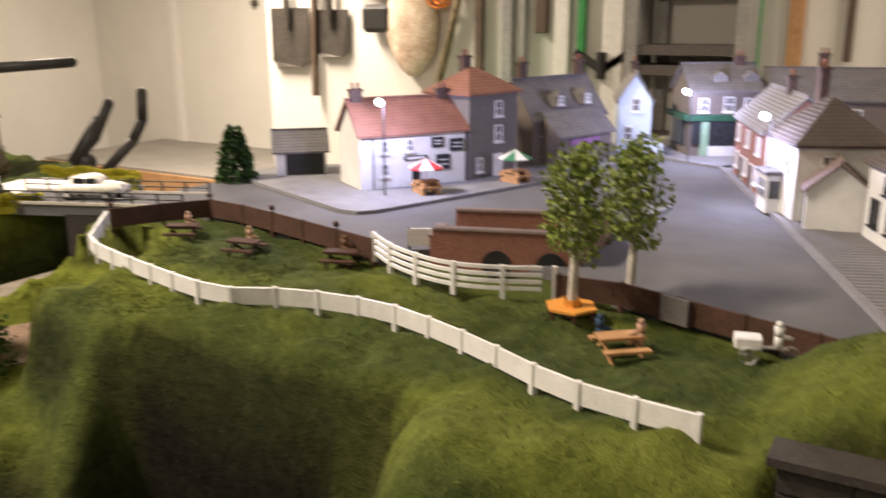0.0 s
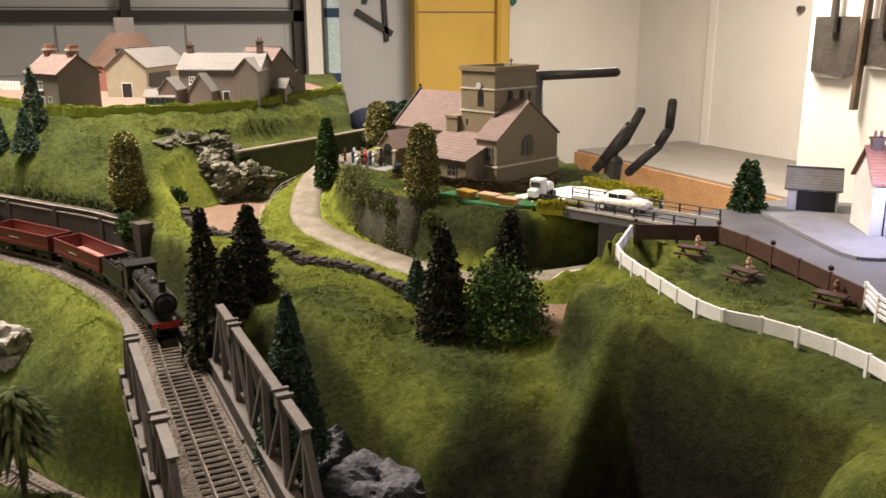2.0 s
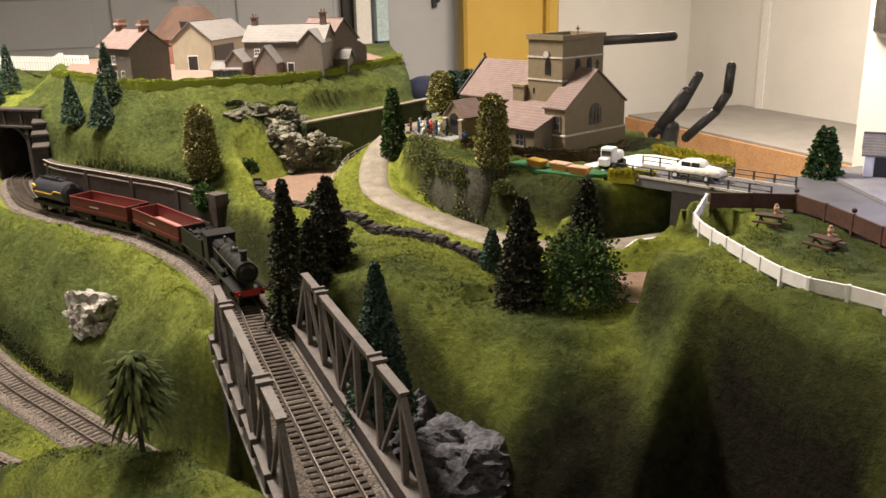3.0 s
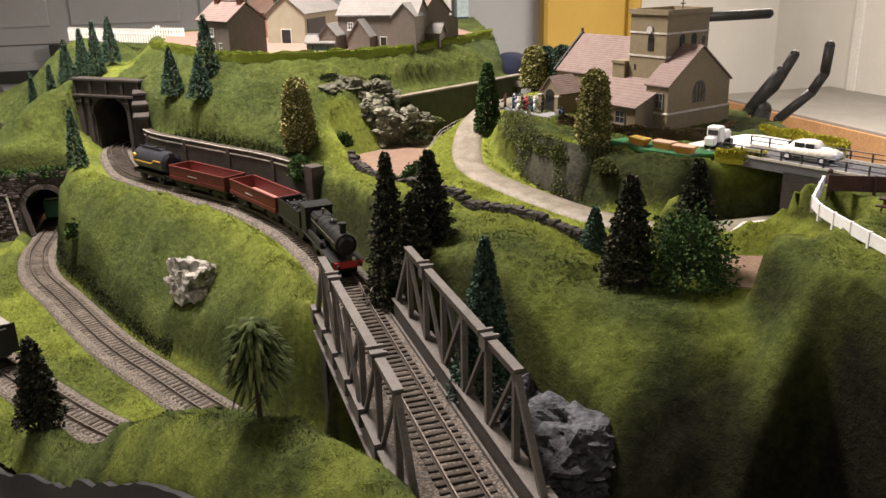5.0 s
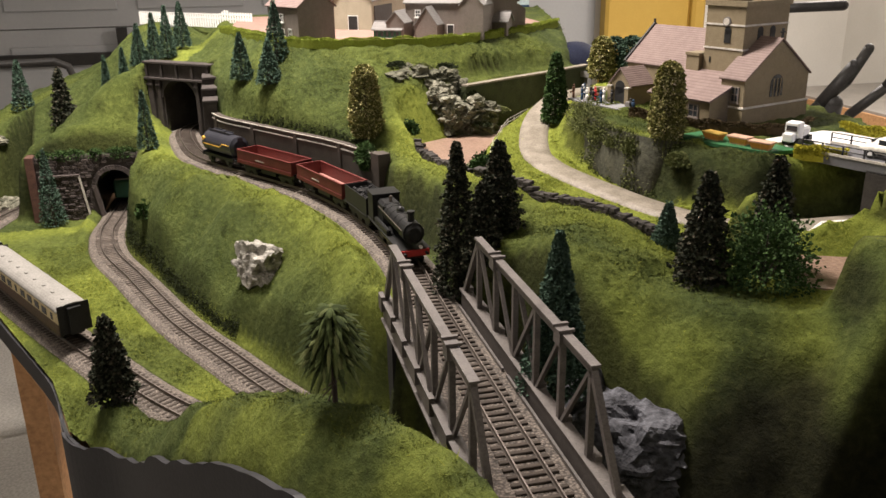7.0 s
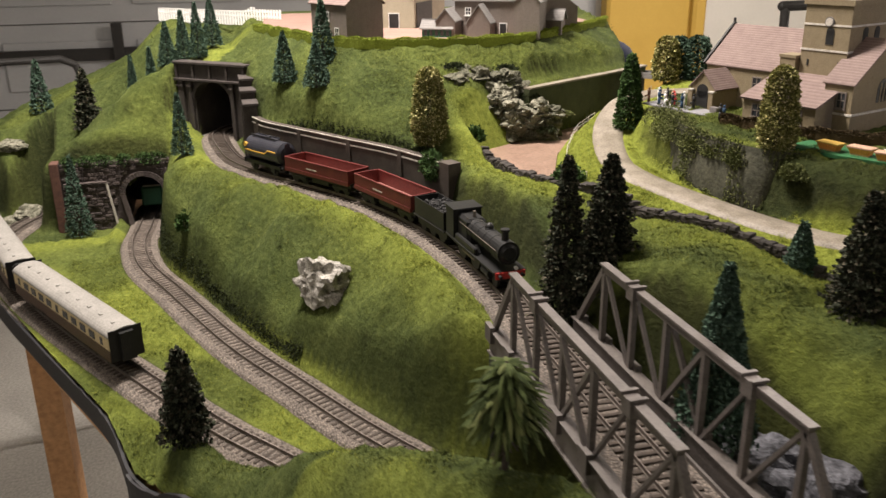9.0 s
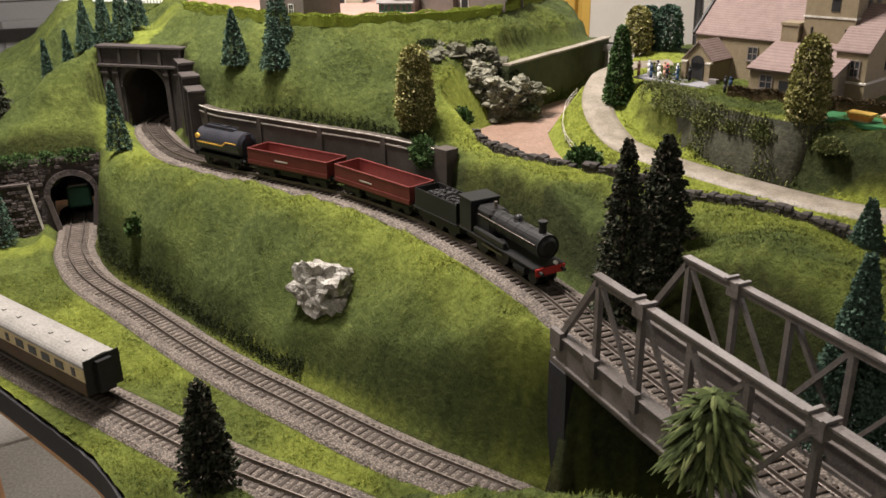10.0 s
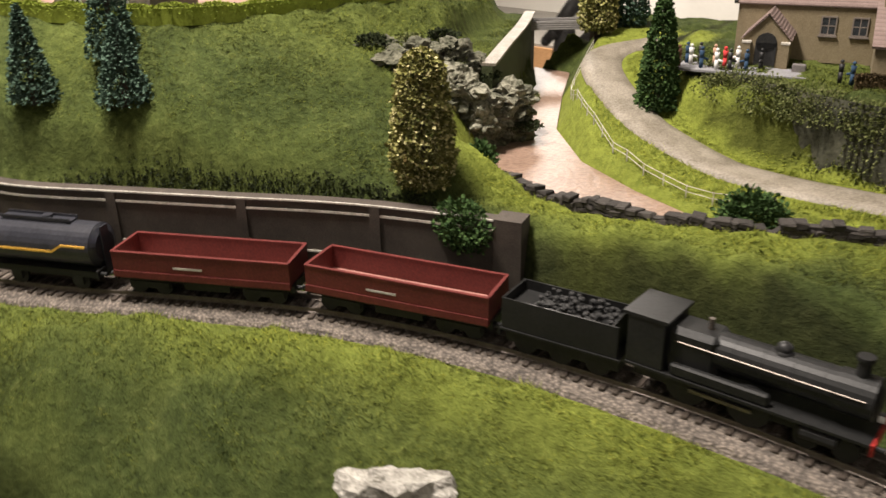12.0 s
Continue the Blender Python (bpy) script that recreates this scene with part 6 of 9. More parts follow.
def subway():
    t = thing("brick_subway", (0, 0, 0), "red brick walls round a sunken subway entrance", "brick wall")
    for a, b, h, th in (((-0.236, 0.393), (-0.160, 0.418), 0.017, 0.004), ((-0.252, 0.448), (-0.165, 0.480), 0.015, 0.004), ((-0.160, 0.418), (-0.165, 0.480), 0.017, 0.004), ((-0.236, 0.393), (-0.246, 0.420), 0.012, 0.004)):
        bm = beam((*a, V0 - 0.006 + (h + 0.006) / 2), (*b, V0 - 0.006 + (h + 0.006) / 2), th, h + 0.006)
        w = part("brick_wall", bm, BRICK, t)
        part("coping", beam((*a, V0 + h + 0.0008), (*b, V0 + h + 0.0008), th + 0.0016, 0.0016), TILEPINK, t)
    for u in (0.45, 0.82):
        c = Vector((-0.236, 0.393)).lerp(Vector((-0.160, 0.418)), u)
        bm = bmesh.new()
        bmesh.ops.create_cone(bm, cap_ends=True, segments=18, radius1=0.008, radius2=0.008, depth=0.001, matrix=pose(c.x + 0.0008, c.y - 0.0024, V0 - 0.001, 90, 0, 18))
        part("arch", bm, DARKPAINT, t)
    t2 = thing("notice_board", (-0.250, 0.405, V0), "pale notice board on dark posts by the subway", "sign", rz=30)
    part("board", boxed(-0.009, 0.009, -0.0008, 0.0008, 0.003, 0.013), TRIMWHITE, t2)
    for s in (-1, 1):
        part("post", boxed(s * 0.008 - 0.0008, s * 0.008 + 0.0008, -0.0006, 0.0016, -0.002, 0.014), DARKPAINT, t2)


subway()


def birch_at(x, y, scale, seed, label):
    b = ground_z(x, y)
    t = thing("birch_tree", (x, y, b), label, "tree", "park birches")
    rr = np.random.RandomState(seed)
    bm = bmesh.new()
    add_rod(bm, (0, 0, -0.002), (0.001, 0, 0.030 * scale), 0.0026, 7, 0.0020)
    add_rod(bm, (0.001, 0, 0.029 * scale), (0.0, 0.002, 0.068 * scale), 0.0020, 7, 0.0007)
    part("trunk", bm, BARKPALE, t)
    pts = []
    for k in range(17):
        a, u = 2.4 * k + rr.uniform(-0.4, 0.4), (k + 0.5) / 17
        reach = (0.0112 - 0.010 * max(0, u - 0.55) ** 1.2) * rr.uniform(0.6, 1.0) * (0.75 if u < 0.2 else 1.0)
        z = (0.030 + 0.042 * u) * scale
        tip = np.array([reach * math.cos(a), reach * math.sin(a), z])
        part("limb", rod((0, 0.001, z - 0.008), tuple(tip), 0.0008, 5, 0.0003), BARKPALE, t)
        rad = rr.uniform(0.0055, 0.0085)
        for _ in range(100):
            d = rr.normal(0, 1, 3)
            d /= np.linalg.norm(d)
            q = rad * rr.uniform(0.2, 1.1)
            pts.append((tuple(tip + d * q * np.array([1, 1, 0.85])), tuple(d)))
    mesh_part("crown", leaf_mesh("crown", pts, 0.0027, seed), BIRCH, t)


def birch():
    x, y = -0.137, 0.352
    b = ground_z(x, y)
    birch_at(x, y, 1.08, 9, "leafy yellow-green birch with a pale trunk in the park")
    birch_at(-0.121, 0.388, 1.10, 12, "leafy yellow-green birch by the brown park fence")
    bt = thing("tree_bench", (x, y, b), "orange hexagonal bench round the birch trunk", "bench")
    hexo = [(0.0125 * math.cos(k * math.pi / 3), 0.0125 * math.sin(k * math.pi / 3)) for k in range(6)]
    hexi = [(0.004 * math.cos(k * math.pi / 3), 0.004 * math.sin(k * math.pi / 3)) for k in range(6)]
    for k in range(6):
        j = (k + 1) % 6
        part("seat", prism([hexo[k], hexo[j], hexi[j], hexi[k]], 0.0050, 0.0062), ORANGE, bt)
        part("backrest", prism([(p[0] * 1.12, p[1] * 1.12) for p in (hexi[k], hexi[j])] + [hexi[j], hexi[k]], 0.006, 0.0095), ORANGE, bt)
        part("leg", boxed(-0.0008, 0.0008, -0.0008, 0.0008, 0, 0.005, m=pose(hexo[k][0] * 0.85, hexo[k][1] * 0.85, 0)), BROWNFENCE, bt)


birch()

# ---- church ----
CH = pose(-0.730, 0.382, 1.2155, 0, 0, 18.6)


def make_church():
    c = thing("church", (-0.730, 0.382, 1.2155), "buff stone model church with square tower and pinkish roofs", "model church", rz=18.6)

    def body(name, u0, u1, v0, v1, e, r, along_u=True, roofs=True):
        L, D = (u1 - u0, v1 - v0) if along_u else (v1 - v0, u1 - u0)
        m = pose(u0, v0, 0) if along_u else pose(u1, v0, 0, 0, 0, 90)
        w = part(name, gable_body(L, D, e, r), STONEBUFF, c)
        w.matrix_local = m
        if roofs:
            for s in ("front", "back"):
                ro = part("roof", roof_slab(L, D, e, r, s, 0.002), TILEPINK, c)
                ro.matrix_local = m
        return w

    body("nave", -0.205, -0.070, 0.036, 0.126, 0.046, 0.086)
    body("chancel", -0.030, 0.000, 0.000, 0.104, 0.048, 0.086)
    body("porch", -0.194, -0.160, -0.002, 0.040, 0.024, 0.042, along_u=False)
    # lean-to vestry in front of the tower
    bm = bmesh.new()
    q = [(-0.100, -0.030), (-0.017, -0.030), (-0.017, 0.026), (-0.100, 0.026)]
    v = [bm.verts.new((x, y, 0)) for x, y in q] + [bm.verts.new((x, y, 0.027 if y < 0 else 0.048)) for x, y in q]
    for f in ((3, 2, 1, 0), (0, 1, 5, 4), (1, 2, 6, 5), (2, 3, 7, 6), (3, 0, 4, 7), (4, 5, 6, 7)):
        bm.faces.new([v[i] for i in f])
    part("vestry", bm, STONEBUFF, c)
    part("roof", beam((-0.0585, -0.034, 0.0265), (-0.0585, 0.027, 0.0493), 0.088, 0.002), TILEPINK, c)
    tw = part("tower", boxed(-0.078, -0.027, 0.025, 0.096, 0, 0.118), STONEBUFF, c)
    for z in (0.073, 0.098):
        part("string_course", boxed(-0.0788, -0.0262, 0.0242, 0.0968, z, z + 0.0018), COPING, tw)
    bm = bmesh.new()
    for x0, x1, y0, y1 in ((-0.080, -0.025, 0.023, 0.026), (-0.080, -0.025, 0.095, 0.098), (-0.080, -0.077, 0.026, 0.095), (-0.028, -0.025, 0.026, 0.095)):
        add_box(bm, x0, x1, y0, y1, 0.118, 0.1235)
    part("parapet", bm, STONEBUFF, tw)
    part("tower_roof", boxed(-0.077, -0.028, 0.026, 0.095, 0.1185, 0.1195), SLATEPALE, tw)
    part("cross", boxed(-0.0530, -0.0520, 0.080, 0.081, 0.1195, 0.131), DARKPAINT, tw)
    part("cross_arm", boxed(-0.0555, -0.0495, 0.080, 0.081, 0.127, 0.1282), DARKPAINT, tw)
    for f, us in (("f", (0.030,)), ("r", (0.026, 0.046))):
        m = pose(-0.078, 0.025, 0) @ face_frame(f, 0.051, 0.071)
        for u in us:
            lv = part("louvre_window", boxed(u - 0.0042, u + 0.0042, -0.0006, 0.001, 0.080, 0.093, m=m), DARKPAINT, tw)
            part("window_arch", rod(m @ Vector((u, -0.0006, 0.093)), m @ Vector((u, 0.001, 0.093)), 0.0042, 12), DARKPAINT, tw)
    m = pose(-0.080, 0.025, 0)
    clock = part("clock", rod(m @ Vector((0.030, -0.0014, 0.102)), m @ Vector((0.030, 0, 0.102)), 0.005, 18), STONEGREY, tw, "small round clock face")
    part("clock_face", rod(m @ Vector((0.030, -0.0018, 0.102)), m @ Vector((0.030, -0.0014, 0.102)), 0.0038, 18), COPING, clock)
    for u in (0.010, 0.044):
        part("slit", boxed(-0.080 + u, -0.0782 + u, 0.0243, 0.026, 0.058, 0.064), DARKPAINT, tw)
    # stair turret between nave and tower
    part("stair_turret", boxed(-0.098, -0.080, 0.020, 0.040, 0, 0.064), STONEBUFF, c)
    part("turret_cap", boxed(-0.099, -0.079, 0.019, 0.041, 0.064, 0.067), STONEBUFF, c)
    # chancel east window and side window
    m = pose(-0.030, 0.0, 0) @ face_frame("r", 0.030, 0.104)
    part("east_window", boxed(0.041, 0.061, -0.0007, 0.001, 0.027, 0.040, m=m), GLASSDARK, c)
    part("east_window_arch", rod(m @ Vector((0.051, -0.0007, 0.040)), m @ Vector((0.051, 0.001, 0.040)), 0.010, 16), GLASSDARK, c)
    for u in (0.0455, 0.051, 0.0565):
        part("mullion", boxed(u - 0.0006, u + 0.0006, -0.0014, 0.0, 0.027, 0.046, m=m), STONEBUFF, c)
    part("plinth", boxed(-0.031, 0.0014, -0.0014, 0.1054, 0, 0.018), STONEBUFF, c)
    part("plinth_band", boxed(-0.032, 0.0022, -0.0022, 0.106, 0.018, 0.0198), COPING, c)
    add_window(c, pose(-0.030, 0, 0), 0.019, 0.024, 0.010, 0.016, frame_mat=STONETAUPE)
    for u in (-0.082, -0.038):
        add_window(c, pose(0, -0.030, 0), u, 0.008, 0.014, 0.014, frame_mat=STONETAUPE)
    part("vestry_door", boxed(-0.068, -0.058, -0.0312, -0.0298, 0, 0.018), DARKPAINT, c)
    add_window(c, pose(0, 0.036, 0), -0.135, 0.022, 0.012, 0.015, frame_mat=STONETAUPE)
    add_window(c, pose(0, 0.036, 0), -0.112, 0.022, 0.012, 0.015, frame_mat=STONETAUPE)
    part("porch_arch", boxed(-0.185, -0.169, -0.0028, -0.001, 0, 0.020), DARKPAINT, c)
    part("porch_arch_top", rod((-0.177, -0.0028, 0.020), (-0.177, -0.001, 0.020), 0.008, 14), DARKPAINT, c)
    for u in (-0.1915, -0.1625):
        part("porch_buttress", boxed(u - 0.003, u + 0.003, -0.006, 0.0, 0, 0.020), STONEBUFF, c)
        part("buttress_top", boxed(u - 0.0034, u + 0.0034, -0.0065, 0.0, 0.020, 0.0215), COPING, c)
    for v in (0.036, 0.126):
        part("verge_board", beam((-0.2075, v - (0.003 if v < 0.05 else -0.003), 0.0455), (-0.2075, 0.081, 0.0885), 0.0025, 0.003), DARKPAINT, c)
    part("finial", boxed(-0.209, -0.2065, 0.080, 0.082, 0.087, 0.094), DARKPAINT, c)
    part("finial", boxed(-0.001, 0.001, 0.051, 0.053, 0.086, 0.097), DARKPAINT, c)
    part("finial_arm", boxed(-0.0005, 0.0005, 0.0485, 0.0555, 0.0925, 0.094), DARKPAINT, c)


make_church()


def church_at(u, v, z=0.0):
    return tuple(CH @ Vector((u, v, z)))


CHURCHYARD = mottled("bright_green_turf", (0.012, 0.065, 0.022), (0.032, 0.140, 0.050), 900, 60)
tagged(part("turf", prism([church_at(*p)[:2] for p in ((0.0, -0.098), (0.050, -0.096), (0.098, -0.086), (0.110, -0.055), (0.05, -0.050), (0.0, -0.060))], 1.2155, 1.2185), CHURCHYARD), "bright green turf strip in the churchyard", "turf", kind="structure")
tagged(part("yard", prism([church_at(*p)[:2] for p in ((0.060, -0.040), (0.115, -0.055), (0.165, -0.015), (0.15, 0.045), (0.07, 0.05))], 1.214, 1.2180), WHITE), "pale snowy white yard beside the church", "yard", kind="structure")
tagged(part("path", prism([church_at(*p)[:2] for p in ((-0.24, -0.030), (-0.14, -0.035), (-0.14, -0.006), (-0.24, 0.0))], 1.2152, 1.2168), PAVING), "grey path before the church porch", "path", kind="structure")
for i, (u, v) in enumerate(((0.035, -0.082), (0.062, -0.078), (0.088, -0.080))):
    t = thing("skip", church_at(u, v, 0.003), "small orange and yellow skip on the churchyard turf", "skip", "orange skips", rz=15 + 8 * i)
    bm = bmesh.new()
    lo = [(-0.008, -0.004, 0.0012), (0.008, -0.004, 0.0012), (0.008, 0.004, 0.0012), (-0.008, 0.004, 0.0012)]
    hi = [(-0.0105, -0.0058, 0.0068), (0.0105, -0.0058, 0.0068), (0.0105, 0.0058, 0.0068), (-0.0105, 0.0058, 0.0068)]
    v_ = [bm.verts.new(p) for p in lo + hi]
    for f in ((3, 2, 1, 0), (0, 1, 5, 4), (1, 2, 6, 5), (2, 3, 7, 6), (3, 0, 4, 7), (4, 5, 6, 7)):
        bm.faces.new([v_[k] for k in f])
    part("tub", bm, ORANGE, t)
    part("rim", boxed(-0.011, 0.011, -0.0062, 0.0062, 0.0062, 0.0074), TAN if i else YELLOW, t)
    part("base", boxed(-0.008, 0.008, -0.004, 0.004, 0, 0.0012), PINE, t)


def lorry():
    t = thing("tractor_unit", church_at(0.090, -0.032, 0.003), "white toy lorry cab with dark windscreen", "toy lorry", rz=-60)
    part("chassis", boxed(-0.016, 0.014, -0.005, 0.005, 0.003, 0.006), DARKPAINT, t)
    part("cab", boxed(0.002, 0.014, -0.0065, 0.0065, 0.005, 0.021, bevel=0.001), TRIMWHITE, t)
    part("windscreen", boxed(0.0135, 0.0146, -0.005, 0.005, 0.013, 0.018), GLASSDARK, t)
    part("bonnet", boxed(0.014, 0.022, -0.005, 0.005, 0.004, 0.012, bevel=0.001), TRIMWHITE, t)
    part("tank", boxed(-0.016, 0.001, -0.0055, 0.0055, 0.006, 0.015, bevel=0.002), TRIMWHITE, t)
    for x in (-0.012, 0.012):
        for s in (-1, 1):
            part("wheel", rod((x, s * 0.0045, 0.0035), (x, s * 0.0075, 0.0035), 0.0038, 12), DARKPAINT, t)


lorry()


def toy_car(at, rz):
    t = thing("saloon_car", at, "cream white vintage toy saloon car on the road bridge", "toy car", rz=rz)
    t.scale = (0.86, 0.86, 0.86)
    bm = bmesh.new()
    secs = [(-0.031, 0.010, 0.0075, 0.016), (-0.026, 0.0115, 0.0065, 0.0125), (-0.014, 0.0115, 0.0055, 0.0142), (0.0, 0.0115, 0.0055, 0.0145), (0.014, 0.011, 0.0055, 0.0150), (0.026, 0.0095, 0.006, 0.0140), (0.031, 0.008, 0.0075, 0.0115)]
    secs[0] = (-0.031, 0.0095, 0.0075, 0.0105)
    rows = []
    for x, w, z0, z1 in secs:
        rows.append([bm.verts.new(p) for p in ((x, -w * 0.9, z0), (x, -w, (z0 + z1) / 2), (x, -w * 0.86, z1), (x, 0, z1 + 0.0012), (x, w * 0.86, z1), (x, w, (z0 + z1) / 2), (x, w * 0.9, z0))])
    for a, b in zip(rows, rows[1:]):
        for i in range(7):
            j = (i + 1) % 7
            bm.faces.new((a[i], b[i], b[j], a[j]))
    bm.faces.new(rows[0])
    bm.faces.new(rows[-1][::-1])
    bmesh.ops.recalc_face_normals(bm, faces=bm.faces[:])
    part("body", bm, CARCREAM, t, smooth=True)
    bm = bmesh.new()
    rows = []
    for x, w, z0, z1 in ((-0.020, 0.009, 0.013, 0.0145), (-0.014, 0.0092, 0.013, 0.0205), (0.000, 0.0092, 0.013, 0.0222), (0.008, 0.009, 0.013, 0.0208), (0.014, 0.0088, 0.013, 0.0150)):
        rows.append([bm.verts.new(p) for p in ((x, -w, z0), (x, -w * 0.8, z1), (x, w * 0.8, z1), (x, w, z0))])
    for a, b in zip(rows, rows[1:]):
        for i in range(3):
            bm.faces.new((a[i], b[i], b[i + 1], a[i + 1]))
    bm.faces.new(rows[0])
    bm.faces.new(rows[-1][::-1])
    bmesh.ops.recalc_face_normals(bm, faces=bm.faces[:])
    part("cabin", bm, CARCREAM, t, smooth=True)
    for s in (-1, 1):
        for x0, x1 in ((-0.012, -0.002), (0.0, 0.0085)):
            part("side_window", prism([(x0, s * 0.0079), (x1, s * 0.0079), (x1, s * 0.0094), (x0, s * 0.0094)], 0.0150, 0.0196), GLASSDARK, t)
        part("headlight", rod((0.0285, s * 0.0065, 0.0115), (0.0312, s * 0.0065, 0.0115), 0.0016, 10), TRIMWHITE, t)
        for x in (-0.018, 0.019):
            wv = part("wheel", rod((x, s * 0.0085, 0.0045), (x, s * 0.0112, 0.0045), 0.0045, 16), DARKPAINT, t)
            part("hub", rod((x, s * 0.0105, 0.0045), (x, s * 0.0117, 0.0045), 0.0024, 12), TRIMWHITE, wv)
    part("rear_window", boxed(-0.0195, -0.0165, -0.0062, 0.0062, 0.0155, 0.0185, m=pose(0, 0, 0.0008, 0, 0, 0)), GLASSDARK, t)
    part("bumper", boxed(-0.0325, -0.031, -0.0095, 0.0095, 0.006, 0.0078), RAIL, t)
    part("bumper", boxed(0.031, 0.0325, -0.0085, 0.0085, 0.006, 0.0078), RAIL, t)


CARCREAM = mottled("cream_car_paint", (0.66, 0.63, 0.54), (0.80, 0.77, 0.68), 300, 40, rough=0.25, bump=0.0, spec=0.5)


def terrace_cliff():
    t = thing("terrace_cliff", (0, 0, 0), "grey-green rocky face below the churchyard, streaked with earth", "cliff")
    p = spline([(-0.995, 0.345), (-0.97, 0.325), (-0.89, 0.281), (-0.84, 0.262), (-0.79, 0.251), (-0.74, 0.254), (-0.70, 0.264), (-0.665, 0.290)], 0.004)
    T = np.gradient(p, axis=0)
    T /= np.linalg.norm(T, axis=1)[:, None]
    N = np.column_stack([T[:, 1], -T[:, 0]])
    noise.seed_set(44)
    fade = np.interp(p[:, 0], [-0.76, -0.69, -0.665], [1.0, 1.4, -0.6])
    V, F, k = [], [], 9
    for i in range(len(p)):
        for j in range(k):
            u = j / (k - 1)
            b = 0.004 * noise.noise(Vector((p[i][0] * 45, p[i][1] * 45, u * 0.8))) + 0.0025 * noise.noise(Vector((p[i][0] * 150, p[i][1] * 150, u * 3)))
            q = p[i] + N[i] * ((0.009 - 0.008 * u ** 1.6) * fade[i] + b * (1 - u * u))
            V.append((q[0], q[1], 1.160 + 0.0575 * u))
    for i in range(len(p) - 1):
        for j in range(k - 1):
            a = i * k + j
            F.append((a, a + k, a + k + 1, a + 1))
    me = bpy.data.meshes.new("face")
    me.from_pydata(V, [], F)
    mesh_part("face", me, CLIFF, t, smooth=True)
    r = np.random.RandomState(58)
    P = []
    for _ in range(16000):
        i, u = r.randint(len(p)), r.rand()
        patch = noise.noise(Vector((p[i][0] * 38, p[i][1] * 38, u * 1.3)))
        if patch + 0.9 * abs(u - 0.45) < 0.34:
            continue
        q = Vector(V[i * k + min(k - 1, int(u * k))])
        q += Vector((*(N[i] * r.uniform(0.0, 0.003)), r.uniform(-0.003, 0.003)))
        P.append((tuple(q), (N[i][0] + r.normal(0, 0.5), N[i][1] + r.normal(0, 0.5), 0.4)))
    mesh_part("hanging_scrub", leaf_mesh("hanging_scrub", P, 0.0019, 58), SCRUB, t, "olive scrub hanging down the face")


CLIFF = mottled("streaked_cliff", (0.012, 0.014, 0.007), (0.075, 0.074, 0.050), 300, 45, bump=0.6, depth=0.0014, spread=0.16)
terrace_cliff()


def road_bridge():
    t = thing("road_bridge", (0, 0, 0), "grey road bridge with dark railings to the church yard", "bridge")
    A, B = Vector((-0.612, 0.385)), Vector((-0.470, 0.442))
    d = (B - A).normalized()
    n = Vector((-d.y, d.x))
    quad = [A - n * 0.024, B - n * 0.024, B + n * 0.024, A + n * 0.024]
    part("deck", prism([tuple(q) for q in quad], 1.211, 1.2195), ROAD, t)
    for s in (-1, 1):
        a, b = A + n * 0.0235 * s, B + n * 0.0235 * s
        part("kerb", beam((*a, 1.2205), (*b, 1.2205), 0.0025, 0.002), COPING, t)
        for k in range(9):
            p = a.lerp(b, k / 8)
            part("post", boxed(p.x - 0.0006, p.x + 0.0006, p.y - 0.0006, p.y + 0.0006, 1.2195, 1.2295), DARKPAINT, t)
        for z in (1.2250, 1.2292):
            part("rail", beam((*a, z), (*b, z), 0.0009, 0.0009), DARKPAINT, t)
    w0, w1 = A.lerp(B, 0.40) - n * 0.022, A.lerp(B, 0.92) - n * 0.022
    part("side_wall", beam((*w0, 1.19), (*w1, 1.19), 0.004, 0.045), WALLSTONE, t)
    toy_car((*(A.lerp(B, 0.46)), 1.2195), math.degrees(math.atan2(d.y, d.x)))


road_bridge()


def hedge(pts, w, h, mat, label, seed, n=1600, zz=None, leaf=0.004, z_off=0.0):
    p = spline(pts, 0.004)
    L = along(p)
    r = np.random.RandomState(seed)
    P = []
    for _ in range(n):
        x, y, a = at_length(p, r.uniform(0, L[-1]))
        u, v = r.uniform(-1, 1), r.uniform(0, 1) ** 0.7
        if abs(u) < 0.75 and v < 0.75:
            v = r.uniform(0.75, 1.0)
        wob = 1 + 0.2 * math.sin(x * 160) * math.cos(y * 140)
        z = (ground_z(x, y) if zz is None else zz) + z_off
        P.append(((x - math.sin(a) * u * w / 2, y + math.cos(a) * u * w / 2, z + h * v * wob), (-math.sin(a) * u, math.cos(a) * u, 0.6)))
    t = thing("hedge", (0, 0, 0), label, "hedge", "hedges")
    mesh_part("foliage", leaf_mesh("foliage", P, leaf, seed), mat, t)
    core = sweep(with_z(p[::3], np.array([(ground_z(x, y) if zz is None else zz) for x, y in p[::3]]) + z_off), [(-w * 0.36, -0.004), (w * 0.36, -0.004), (w * 0.32, h * 0.82), (-w * 0.32, h * 0.82)])
    mesh_part("core", core, mat, t)


hedge(HEDGE, 0.010, 0.0105, HEDGEMAT, "clipped lime green hedge along the farm edge", 91, 26000, zz=1.2685, leaf=0.0014)
hedge([church_at(*q)[:2] for q in ((0.075, 0.060), (0.165, 0.050), (0.175, 0.018))], 0.010, 0.009, HEDGEYEL, "yellow-green hedge round the white yard", 92, 5000, zz=1.216, leaf=0.002)
hedge([church_at(*q)[:2] for q in ((0.112, -0.066), (0.150, -0.045))], 0.012, 0.009, HEDGEYEL, "yellow-green hedge before the white yard", 93, 3000, zz=1.216, leaf=0.002)
